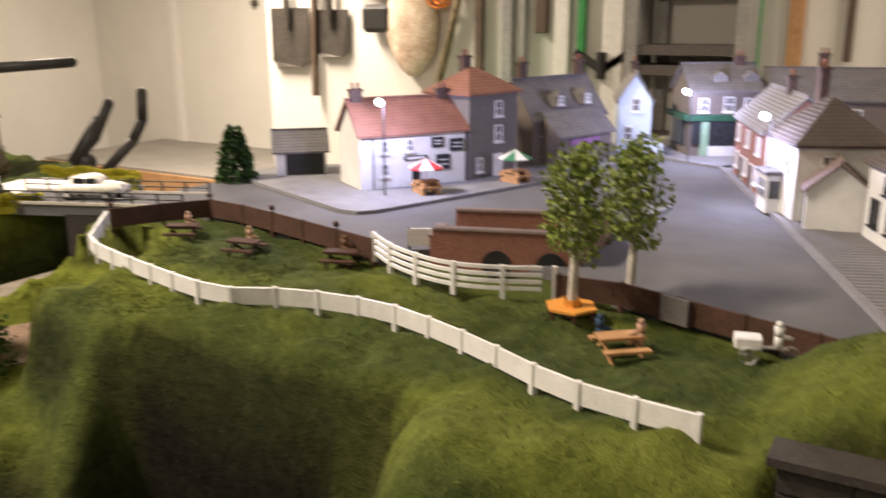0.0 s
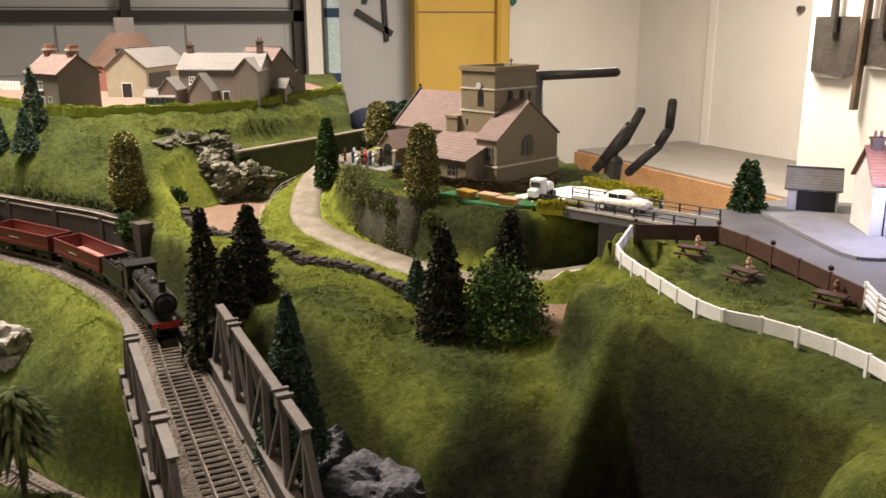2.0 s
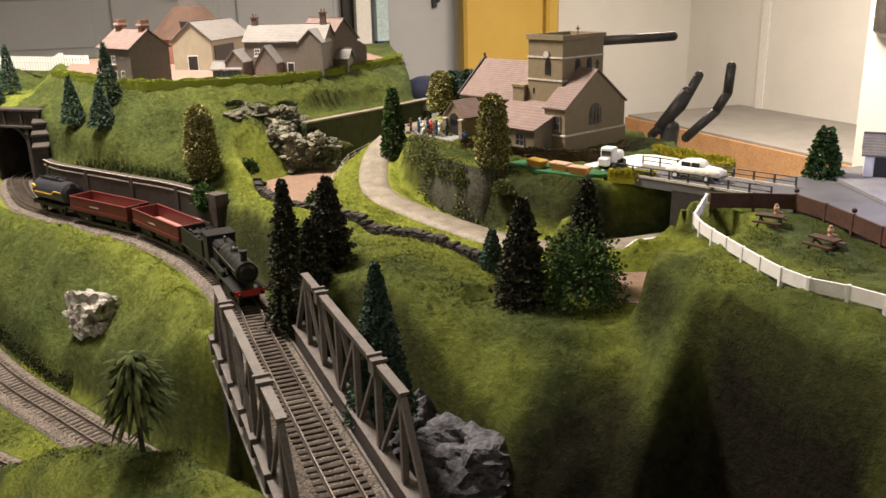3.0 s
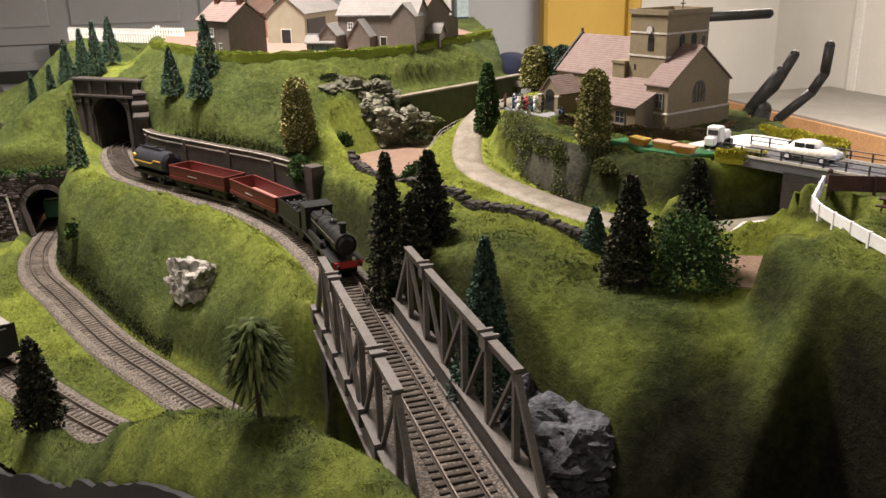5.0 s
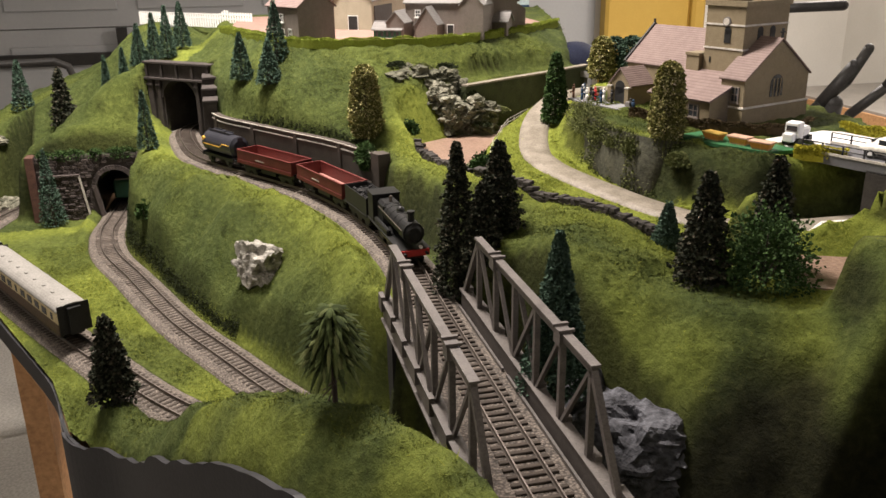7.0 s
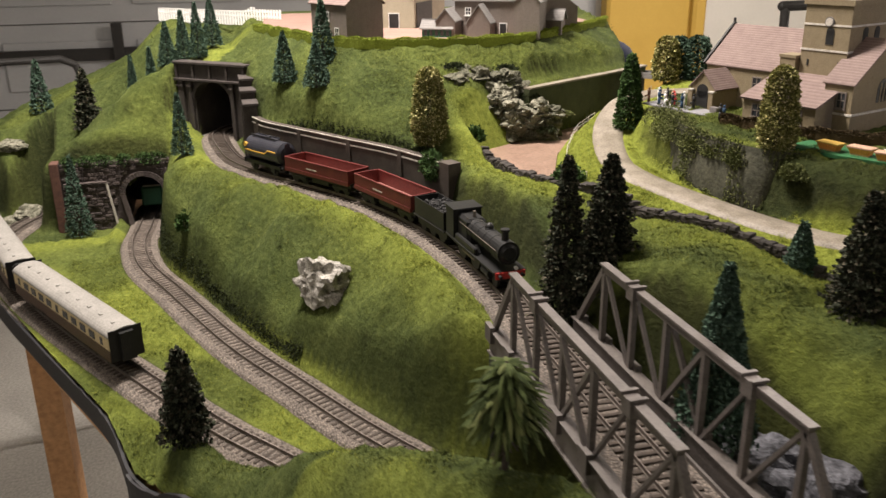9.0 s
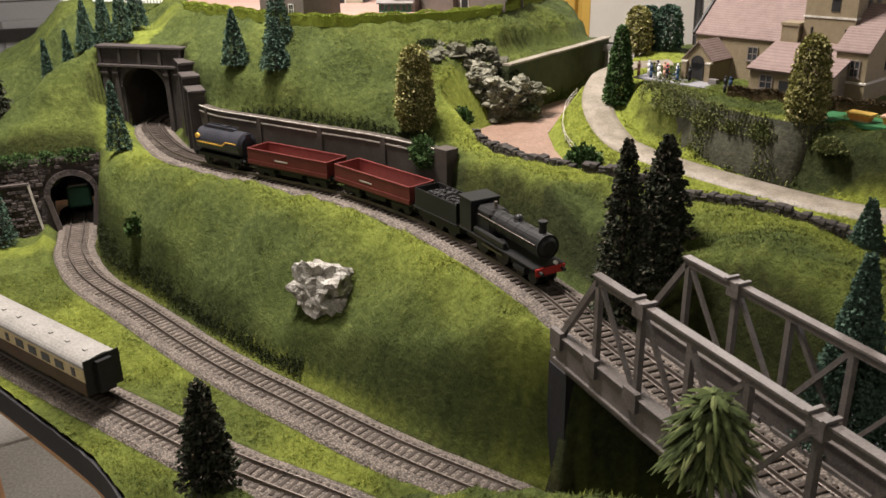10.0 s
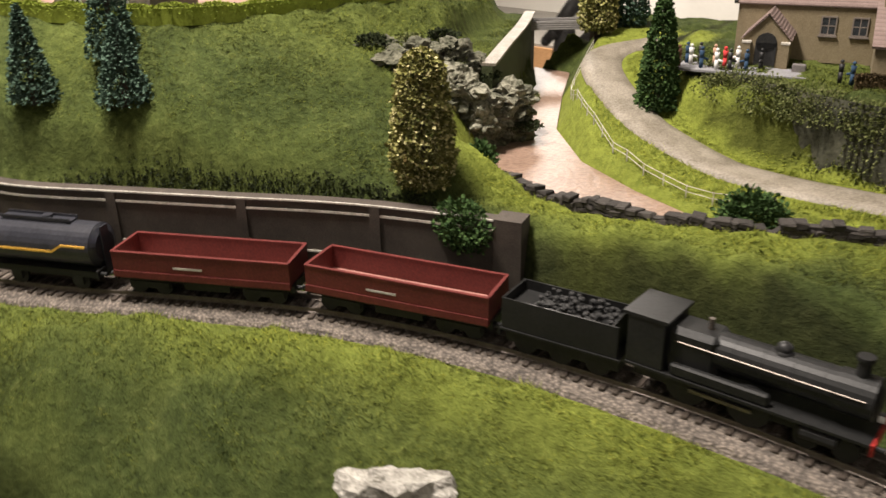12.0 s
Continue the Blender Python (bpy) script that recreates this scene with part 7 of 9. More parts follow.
hedge([church_at(*q)[:2] for q in ((-0.11, -0.050), (-0.02, -0.048), (0.045, -0.02), (0.048, 0.05))], 0.007, 0.010, leafy("brown_hedge", (0.030, 0.022, 0.011), (0.085, 0.060, 0.030)), "low brown hedge round the church wall", 94, 6000, zz=1.216, leaf=0.0018)
for i, (x, y, sx, sz, mt) in enumerate(((-0.900, 0.276, 0.030, 0.016, SCRUB), (-0.862, 0.262, 0.026, 0.017, SCRUB), (-0.825, 0.254, 0.030, 0.017, SCRUB), (-0.785, 0.250, 0.022, 0.014, SCRUB), (-0.935, 0.296, 0.018, 0.014, SCRUB), (-0.752, 0.248, 0.014, 0.009, SCRUB), (-0.662, 0.268, 0.013, 0.008, SCRUB), (-0.722, 0.252, 0.016, 0.012, SCRUB))):
    blob("bush", (x, y + 0.006, 1.199), sx * 1.15, sx * 0.80, sz * 1.35, "tangled olive scrub on the edge of the church terrace", mt, 100 + i, 4200, 0.0018)
blob("bush", g3(-0.805, 0.126), 0.022, 0.015, 0.018, "dark green bush at the lane fence", BUSH, 110, 2200, 0.0030)
blob("bush", g3(-0.985, 0.083), 0.012, 0.012, 0.015, "dark green bush by the stream wall", BUSH, 111, 1200, 0.0030)
blob("ivy", (-0.945, 0.020, 1.160), 0.024, 0.012, 0.016, "bright green ivy hanging over the retaining wall", BUSH, 112, 2400, 0.0028, cat="ivy", z0=0.001)
blob("bush", g3(-1.147, -0.262), 0.010, 0.010, 0.022, "small dark bush at the foot of the bank", BUSH, 113, 300, 0.005)
blob("bush", g3(-0.435, 0.306, -0.012), 0.014, 0.012, 0.022, "dark green creeper on the park bank", BUSH, 114, 1400, 0.003)
for i, y in enumerate((-0.430, -0.405, -0.382, -0.352, -0.322, -0.303)):
    blob("ivy", (-1.397, y, 1.088), 0.010, 0.013 + 0.002 * (i % 3), 0.010, "dark green ivy trailing over the rubble tunnel wall", BUSH, 160 + i, 900, 0.0026, cat="ivy", z0=0.001)


def offset(path, d, x0, x1):
    """A line beside a path, to its left by d as x falls, between two x."""
    T = np.gradient(path, axis=0)
    T /= np.linalg.norm(T, axis=1)[:, None]
    q = path + np.column_stack([T[:, 1], -T[:, 0]]) * d
    q = q[(q[:, 0] < x0) & (q[:, 0] > x1)]
    return [tuple(p) for p in q[::10]]


UNDER = leafy("dark_undergrowth", (0.010, 0.014, 0.006), (0.032, 0.042, 0.016))
WEEDS = leafy("green_weeds", (0.045, 0.070, 0.018), (0.14, 0.18, 0.05))


def growth(path, d, x0, x1, w, h, mat, label, seed, n, leaf=0.0034, band=(0.9, 1.3)):
    pts = offset(path, d, x0, x1)
    p = spline(pts, 0.004)
    L = along(p)
    r = np.random.RandomState(seed)
    P = []
    for _ in range(n):
        s_ = r.uniform(0, L[-1])
        x, y, a = at_length(p, s_)
        u = r.normal(0, 0.35)
        k = 0.35 + 0.65 * (0.5 + 0.5 * math.sin(s_ * 190 + seed)) * (0.5 + 0.5 * math.sin(s_ * 83))
        x, y = x - math.sin(a) * u * w, y + math.cos(a) * u * w
        if not band[0] < ground_z(x, y) < band[1]:
            continue
        P.append(((x, y, ground_z(x, y) + h * k * r.uniform(0, 1) - 0.001), (r.normal(), r.normal(), 0.8)))
    ob = mesh_part("undergrowth", leaf_mesh("undergrowth", P, leaf, seed), mat)
    tagged(ob, label, "undergrowth", kind="stuff")


growth(UPPER, 0.026, -0.93, -1.25, 0.006, 0.005, WEEDS, "green weeds at the foot of the retaining wall", 201, 3600, 0.0026, (0.9, 1.118))
growth(LOW_A, 0.033, -0.84, -1.30, 0.006, 0.007, UNDER, "dark undergrowth at the foot of the grass bank", 205, 9000, 0.0019)
growth(WALL_LINE, 0.0095, -0.97, -1.25, 0.005, 0.004, UNDER, "dark scrub along the top of the retaining wall", 207, 4200, 0.0018, (1.158, 1.2))


def palm():
    x, y = -0.374, -0.089
    b = ground_z(x, y)
    t = thing("frond_tree", (x, y, b), "pale green model tree of long drooping fronds", "tree")
    part("trunk", rod((0, 0, -0.003), (0, 0, 0.055), 0.0017, 7, 0.0008), SLEEPER, t)
    r = np.random.RandomState(12)
    V, F = [], []
    for tier in range(9):
        z0, ln, nn = 0.0575 - 0.0036 * tier, 0.0105 + 0.0125 * math.sqrt(min(1.0, tier / 5.0)), 17 + 4 * min(tier, 6)
        for k in range(nn):
            a = 6.283 * (k + 0.5 * (tier % 2)) / nn + r.uniform(-0.2, 0.2)
            l, drop, wid = ln * r.uniform(0.70, 1.12), r.uniform(0.26, 0.70), r.uniform(0.00085, 0.00150)
            d, sd = np.array([math.cos(a), math.sin(a)]), np.array([-math.sin(a), math.cos(a)])
            i0 = len(V)
            for j in range(6):
                u = j / 5
                rad, z = 0.001 + l * u * (1 - 0.15 * u), z0 + l * (0.22 * u - drop * u * u * 1.15)
                w = wid * (0.55 + 0.9 * u) * (1 - u ** 4) + 0.0002
                c = d * rad
                V += [(*(c - sd * w), z - 0.35 * w), (*c, z + 0.25 * w), (*(c + sd * w), z - 0.35 * w)]
            for j in range(5):
                q = i0 + 3 * j
                F += [(q, q + 1, q + 4, q + 3), (q + 1, q + 2, q + 5, q + 4)]
    me = bpy.data.meshes.new("fronds")
    me.from_pydata(V, [], F)
    mesh_part("fronds", me, PALM, t)
    bm = bmesh.new()
    for k in range(9):
        a, h = 0.7 * k, 0.020 - 0.0012 * k
        add_rod(bm, (0, 0, h), (0.007 * math.cos(a), 0.007 * math.sin(a), h - 0.006), 0.0004, 5)
    part("twigs", bm, SLEEPER, t)


palm()


def rock(at, sx, sy, sz, mat, seed, label, rz=0, rough=0.35, sub=4, cuts=16):
    bm = bmesh.new()
    bmesh.ops.create_icosphere(bm, subdivisions=sub, radius=1.0)
    rr = random.Random(seed)
    planes = [(Vector((rr.gauss(0, 1), rr.gauss(0, 1), rr.gauss(0, 1))).normalized(), rr.uniform(0.72, 1.0)) for _ in range(cuts)]
    noise.seed_set(seed)
    for v in bm.verts:
        n = v.co.normalized()
        k = 1.12 + rough * noise.noise(n * 1.8 + Vector((seed, 0, 0))) + 0.5 * rough * noise.noise(n * 4.5)
        for d, far in planes:
            c = n.dot(d)
            if c > 0.05:
                k = min(k, far / c)
        k += 0.26 * rough * abs(noise.noise(Vector((n.x * 3.2, n.y * 3.2, n.z * 8.0)) + Vector((0, seed, 0)))) + 0.12 * rough * abs(noise.noise(n * 12)) + 0.08 * rough * noise.noise(n * 24)
        v.co = Vector((n.x * sx * k, n.y * sy * k, n.z * sz * k))
    ob = part("rock", bm, mat)
    ob.matrix_world = pose(*at, 0, 0, rz)
    return tagged(ob, label, "rock", "rocks")


rock((-0.866, -0.118, 1.066), 0.033, 0.024, 0.024, ROCKPALE, 3, "pale cream craggy rock set in the grass bank", 30, 0.75, 4, 7)
rock((-0.440, 0.140, 1.064), 0.074, 0.056, 0.038, ROCKGREY, 5, "dark grey craggy rock face beside the bridge", 15, 0.62, 5, 9)
rock((-0.470, 0.098, 1.070), 0.028, 0.026, 0.030, ROCKGREY, 6, "dark grey craggy rock beside the bridge", 60, 0.6, 4, 10)
rock((-0.495, 0.062, 1.055), 0.02, 0.02, 0.03, ROCKGREY, 16, "dark grey rock under the bridge", 60, 0.55)
MOSSY = mottled("mossy_rock", (0.022, 0.027, 0.010), (0.27, 0.26, 0.20), 420, 110, bump=0.9, depth=0.003, spread=0.11)
rr_ = random.Random(31)
MOSSDARK = mottled("dark_mossy_rock", (0.016, 0.021, 0.008), (0.150, 0.145, 0.105), 420, 120, bump=0.9, depth=0.003, spread=0.14)
for n_, line, mat_, lab in ((24, [(-1.098, 0.086, 1.243), (-1.090, 0.115, 1.237), (-1.084, 0.150, 1.236), (-1.086, 0.170, 1.240)], MOSSDARK, "dark mossy rock in the upper outcrop on the slope"),
                            (30, [(-1.066, 0.140, 1.222), (-1.056, 0.165, 1.208), (-1.050, 0.190, 1.198), (-1.056, 0.212, 1.192)], MOSSY, "pale broken limestone in the outcrop above the stream")):
    ledge = spline(line, 0.0035)
    for i in range(n_):
        q = ledge[int(i * (len(ledge) - 1) / (n_ - 1))]
        s_ = rr_.uniform(0.006, 0.0145)
        x, y, z = q[0] + rr_.uniform(-0.012, 0.016), q[1] + rr_.uniform(-0.012, 0.012), q[2] + rr_.uniform(-0.024, 0.004)
        z, foot = max(z, ground_z(x, y) - 0.003), ground_z(x, y)
        for k in range(5):
            rock((x, y, z), s_, s_ * rr_.uniform(0.6, 0.9), s_ * rr_.uniform(0.4, 0.7), mat_ if rr_.random() < 0.8 - 0.2 * k else MOSSDARK, 130 + i + n_ + 7 * k, lab, rr_.uniform(0, 360), 0.8, 3, 9)
            if z < foot + 0.006:
                break
            x, y, z, s_ = x - rr_.uniform(0.0, 0.004), y + rr_.uniform(-0.005, 0.005), z - 0.0085, min(0.0145, s_ * 1.12)
for i, (x, y, z) in enumerate(((-1.102, 0.092, 1.246), (-1.095, 0.125, 1.242), (-1.092, 0.158, 1.242), (-1.076, 0.150, 1.224), (-1.064, 0.178, 1.210), (-1.058, 0.222, 1.186), (-1.030, 0.190, 1.172))):
    blob("moss", (x, y, z), 0.013, 0.014, 0.006, "olive moss clump growing on the outcrop", SCRUB if i % 2 else UNDER, 180 + i, 700, 0.0022, cat="moss", group="moss clumps")
for i, (x, y, z, s) in enumerate(((-1.49, -0.520, 1.06, 0.030), (-1.53, -0.530, 1.09, 0.022), (-1.50, -0.500, 1.05, 0.020), (-1.47, -0.543, 1.02, 0.020))):
    rock((x, y, ground_z(x, y)), s, s * 0.8, s * 0.5, MOSSY, 50 + i, "pale rock outcrop on the far grass hill", 50 * i, 0.6)


def drystone():
    t = thing("dry_stone_wall", (0, 0, 0), "low black-brown dry stone wall beside the stream and lane", "stone wall")
    p = spline([(-1.0, 0.104), (-0.965, 0.088), (-0.926, 0.084), (-0.85, 0.088), (-0.80, 0.101), (-0.745, 0.135), (-0.68, 0.160), (-0.619, 0.188), (-0.56, 0.215), (-0.52, 0.238)], 0.003)
    L = along(p)[-1]
    base = np.array([ground_z(x, y) for x, y in p])
    mesh_part("core", sweep(with_z(p, base - 0.004), [(-0.0035, 0), (0.0035, 0), (0.0028, 0.0105), (-0.0028, 0.0105)]), WALLSTONE, t)
    r = random.Random(6)
    kinds = []
    for _ in range(14):
        l, h = r.uniform(0.0045, 0.009), r.uniform(0.0028, 0.0044)
        bm = boxed(-l / 2, l / 2, -0.0046, 0.0046, 0, h, bevel=0.0006)
        for v in bm.verts:
            v.co += Vector((r.uniform(-1, 1), r.uniform(-1, 1), r.uniform(-1, 1))) * 0.0005
        me = bpy.data.meshes.new("stone")
        bm.to_mesh(me)
        bm.free()
        me.materials.append(WALLSTONE)
        kinds.append((l, h, me))
    for c in range(3):
        s = 0.003 * c
        while s < L:
            l, h, me = r.choice(kinds)
            x, y, a = at_length(p, s + l / 2)
            if c < 2 or r.random() < 0.75:
                ob = new("stone", me)
                ob.parent = t
                ob.matrix_world = pose(x, y, ground_z(x, y) - 0.001 + c * 0.0031, r.uniform(-7, 7), r.uniform(-7, 7), math.degrees(a) + r.uniform(-12, 12))
            s += l * 0.93


drystone()


def wire_fence():
    t = thing("wire_fence", (0, 0, 0), "thin pale wire fence along the lane", "fence")
    p = spline([(-1.085, 0.362), (-1.072, 0.312), (-1.03, 0.258), (-0.955, 0.192), (-0.88, 0.156), (-0.80, 0.142)], 0.004)
    L = along(p)[-1]
    pts = []
    for k in range(19):
        x, y, a = at_length(p, L * k / 18)
        z = ground_z(x, y)
        part("post", rod((x, y, z - 0.003), (x, y, z + 0.009), 0.0004, 5), COPING, t)
        pts.append((x, y, z))
    for dz in (0.0045, 0.0085):
        mesh_part("wire", sweep(np.array(pts) + [0, 0, dz], [(-0.00018, -0.00018), (0.00018, -0.00018), (0.00018, 0.00018), (-0.00018, 0.00018)]), COPING, t)


wire_fence()


def plate_bridge():
    t = thing("plate_bridge", (0, 0, 0), "small pale grey girder footbridge over the stream", "bridge")
    a, b = Vector((-1.205, 0.398)), Vector((-1.140, 0.462))
    part("deck", beam((*a, 1.208), (*b, 1.208), 0.024, 0.004), SLATEPALE, t)
    n = Vector((-(b - a).y, (b - a).x)).normalized() * 0.012
    for s in (-1, 1):
        part("girder", beam((*(a + n * s), 1.2105), (*(b + n * s), 1.2105), 0.002, 0.009), SLATEPALE, t)
    for q in (a, b):
        part("abutment", boxed(q.x - 0.010, q.x + 0.010, q.y - 0.012, q.y + 0.012, 1.15, 1.207), STONEGREY, t)


plate_bridge()
for i, (u, v, coat) in enumerate(((-0.232, -0.012, TRIMWHITE), (-0.222, -0.022, NAVY), (-0.214, -0.008, TAN), (-0.205, -0.016, REDCLOTH), (-0.196, -0.010, TRIMWHITE), (-0.188, -0.022, NAVY), (-0.240, -0.020, BROWNCOAT), (-0.178, -0.014, DARKPAINT), (-0.226, -0.004, DARKPAINT), (-0.210, -0.025, TRIMWHITE), (-0.200, -0.024, DARKPAINT), (-0.236, -0.006, NAVY), (-0.120, -0.040, DARKPAINT), (-0.112, -0.044, NAVY))):
    figurine(church_at(u, v, 0.001), coat, 40 * i)
for i, (u, v) in enumerate(((-0.055, -0.045), (-0.02, -0.042), (-0.150, -0.012))):
    ob = part("tomb", boxed(-0.005, 0.005, -0.003, 0.003, 0, 0.007, bevel=0.0005), STONEGREY)
    ob.matrix_world = pose(*church_at(u, v), 0, 0, 18)
    tagged(ob, "small grey stone tomb in the churchyard", "tomb", "churchyard tombs")

tagged(part("loose_board", prism([(-0.519, 0.311), (-0.546, 0.348), (-0.543, 0.378), (-0.527, 0.375)], 1.1675, 1.1712), WHITE), "loose white board lying across the end of the lane", "board")

# ---- farm on the hill ----
FZ = 1.2675
FG = "farm buildings"
fa = house("farm_cottage", (-1.232, 0.026, FZ), 206, 0.085, 0.061, 0.053, 0.076, STONETAUPE, TILEPINK, "taupe stone farm cottage with red chimney pots", FG,
           windows=[("b", 0.020, 0.008, 0.010, 0.014), ("b", 0.062, 0.008, 0.010, 0.014), ("b", 0.040, 0.030, 0.010, 0.012)], doors=[("b", 0.040, 0.010, 0.020)])
part("chimney", boxed(0.004, 0.014, 0.024, 0.036, 0.068, 0.090), BRICK, fa)
part("chimney", boxed(0.066, 0.076, 0.024, 0.036, 0.068, 0.090), BRICK, fa)
for u in (0.009, 0.071):
    part("chimney_band", boxed(u - 0.007, u + 0.007, 0.022, 0.038, 0.082, 0.0845), COPING, fa)
house("barn", (-1.395, 0.108, FZ), 148, 0.165, 0.068, 0.050, 0.078, mottled("cream_barn_wall", (0.26, 0.235, 0.17), (0.37, 0.335, 0.25), 800, 60), SLATEPALE, "cream barn with a pale sheet roof and dark openings", FG, doors=[("l", 0.034, 0.016, 0.024)], cat="model barn")
# black panel on the closed wall paints the shade inside the barn
part("opening", boxed(0.010, 0.090, -0.0012, 0.001, 0.002, 0.040), DARKPAINT, bpy.data.objects["barn"])
oast = thing("oast_house", (-1.62, 0.105, FZ), "round brown roofed oast house behind the barn", "model house", FG)
part("wall", rod((0, 0, 0), (0, 0, 0.045), 0.075, 24), BRICK, oast)
part("roof", rod((0, 0, 0.045), (0, 0, 0.100), 0.078, 24, 0.028), mottled("brown_tiles", (0.062, 0.036, 0.025), (0.105, 0.064, 0.046), 900, 60), oast)
part("cowl", boxed(-0.030, 0.0, -0.016, 0.016, 0.100, 0.128), STONEGREY, oast)
part("gable", boxed(-0.02, 0.079, -0.025, 0.025, 0.03, 0.075), DARKPAINT, oast)
fc = house("farmhouse", (-1.272, 0.140, FZ), 58, 0.125, 0.062, 0.052, 0.074, STONETAUPE, SLATEPALE, "long taupe stone farmhouse with pale slate roof", FG,
           windows=[("f", 0.020, 0.030, 0.009, 0.011), ("f", 0.098, 0.010, 0.009, 0.012), ("f", 0.098, 0.031, 0.008, 0.010)], doors=[("f", 0.072, 0.009, 0.019)], chimneys=[(0.008, 0.031, 0.068, 0.086), (0.117, 0.031, 0.068, 0.092)])
for nm, u, w, d, e, r_ in (("lean_to", 0.026, 0.034, 0.030, 0.022, 0.046), ("cross_wing", 0.092, 0.036, 0.020, 0.050, 0.068), ("store", -0.018, 0.028, 0.036, 0.024, 0.040)):
    q = part(nm, gable_body(d + 0.03, w, e, r_), STONETAUPE, fc)
    q.matrix_local = pose(u + w, -d, 0, 0, 0, 90)
    for s in ("front", "back"):
        part("wing_roof", roof_slab(d + 0.03, w, e, r_, s, 0.0015), SLATEPALE, q)
house("farm_store", (-1.295, 0.305, FZ), 58, 0.09, 0.052, 0.052, 0.080, STONETAUPE, TILEPINK, "taupe stone farm building with a pinkish roof", FG, windows=[("f", 0.03, 0.012, 0.009, 0.012)])
bpy.data.objects["farm_store"].matrix_world = pose(-1.268, 0.318, FZ, 0, 0, 200)
part("outshot", gable_body(0.06, 0.030, 0.036, 0.046), STONETAUPE, bpy.data.objects["farm_store"]).matrix_local = pose(0.012, -0.027, 0)
house("farm_shed", (-1.248, 0.262, FZ), 58, 0.032, 0.036, 0.022, 0.034, STONETAUPE, SLATEPALE, "small stone shed beside the farmhouse", FG, cat="model shed")
gh = house("greenhouse", (-1.262, 0.088, FZ), 58, 0.044, 0.022, 0.015, 0.024, GREENPAINT, SLATEPALE, "small dark green framed greenhouse by the hedge", FG, cat="model greenhouse")
for k in range(5):
    add_window(gh, Matrix(), 0.0055 + k * 0.0082, 0.003, 0.007, 0.010, bars=False, frame_mat=GREENPAINT)
tagged(part("yard", prism([(-1.30, -0.06), (-1.20, 0.02), (-1.17, 0.12), (-1.20, 0.22), (-1.29, 0.32), (-1.40, 0.42), (-1.8, 0.45), (-1.8, -0.1), (-1.47, -0.125)], 1.262, 1.2695), mottled("terracotta_yard", (0.20, 0.125, 0.10), (0.29, 0.19, 0.155), 500, 30)), "reddish farm yard surface", "yard", kind="structure")


def picket():
    t = thing("picket_fence", (0, 0, 0), "white picket fence at the back of the farm", "fence")
    a, b = Vector((-1.89, -0.300)), Vector((-1.662, -0.080))
    n = 46
    for k in range(n + 1):
        p = a.lerp(b, k / n)
        z = max(ground_z(p.x, p.y), 1.26)
        part("picket", boxed(p.x - 0.0012, p.x + 0.0012, p.y - 0.0018, p.y + 0.0018, z - 0.004, z + 0.020), TRIMWHITE, t)
    for z in (1.273, 1.281):
        part("rail", beam((*a, z), (*b, z), 0.0012, 0.0022), TRIMWHITE, t)


picket()

# ---- trains ----
LOCOBLACK = mottled("satin_loco_black", (0.007, 0.0075, 0.0075), (0.019, 0.019, 0.019), 500, 60, rough=0.45, bump=0.1, spec=0.25)
WAGONRED = mottled("oxide_red_wagon", (0.075, 0.014, 0.013), (0.14, 0.030, 0.026), 600, 60, rough=0.5)
WAGONIN = mottled("pinkish_wagon_floor", (0.26, 0.12, 0.10), (0.37, 0.185, 0.155), 600, 60, rough=0.6)
TANKBLACK = mottled("dark_blue_black_tank", (0.014, 0.015, 0.020), (0.035, 0.036, 0.045), 500, 60, rough=0.35, bump=0.1, spec=0.5)
YELLOWLINE = mottled("yellow_lining", (0.62, 0.36, 0.05), (0.78, 0.48, 0.09), 600, 90)
BUFFER = mottled("red_buffer_beam", (0.30, 0.020, 0.018), (0.42, 0.04, 0.035), 600, 90, rough=0.45)
COAL = stony("coal", (0.01, 0.01, 0.01), (0.05, 0.05, 0.05), 500)
CREAM = mottled("coach_cream", (0.52, 0.42, 0.22), (0.64, 0.54, 0.32), 500, 60, rough=0.45)
CHOC = mottled("coach_brown", (0.05, 0.026, 0.015), (0.09, 0.05, 0.03), 500, 60, rough=0.45)
COACHROOF = mottled("coach_grey_roof", (0.17, 0.165, 0.15), (0.26, 0.25, 0.23), 400, 30, rough=0.6)


def on_track(path, s, z, back=False):
    x, y, a = at_length(path, s)
    return (x, y, z), math.degrees(a) + (0 if back else 180)


def wheels(t, xs, r, gap=0.0087):
    for x in xs:
        for s in (-1, 1):
            part("wheel", rod((x, s * (gap - 0.001), r), (x, s * (gap + 0.0012), r), r, 14), LOCOBLACK, t)
        part("axle", rod((x, -gap, r), (x, gap, r), 0.0008, 6), LOCOBLACK, t)


def buffers(t, x, sgn, z=0.0135, mat=None):
    part("buffer_beam", boxed(min(x, x + sgn * 0.0015), max(x, x + sgn * 0.0015), -0.014, 0.014, z - 0.003, z + 0.003), mat or LOCOBLACK, t)
    for s in (-1, 1):
        part("buffer", rod((x, s * 0.0105, z), (x + sgn * 0.006, s * 0.0105, z), 0.0014, 8), LOCOBLACK, t)


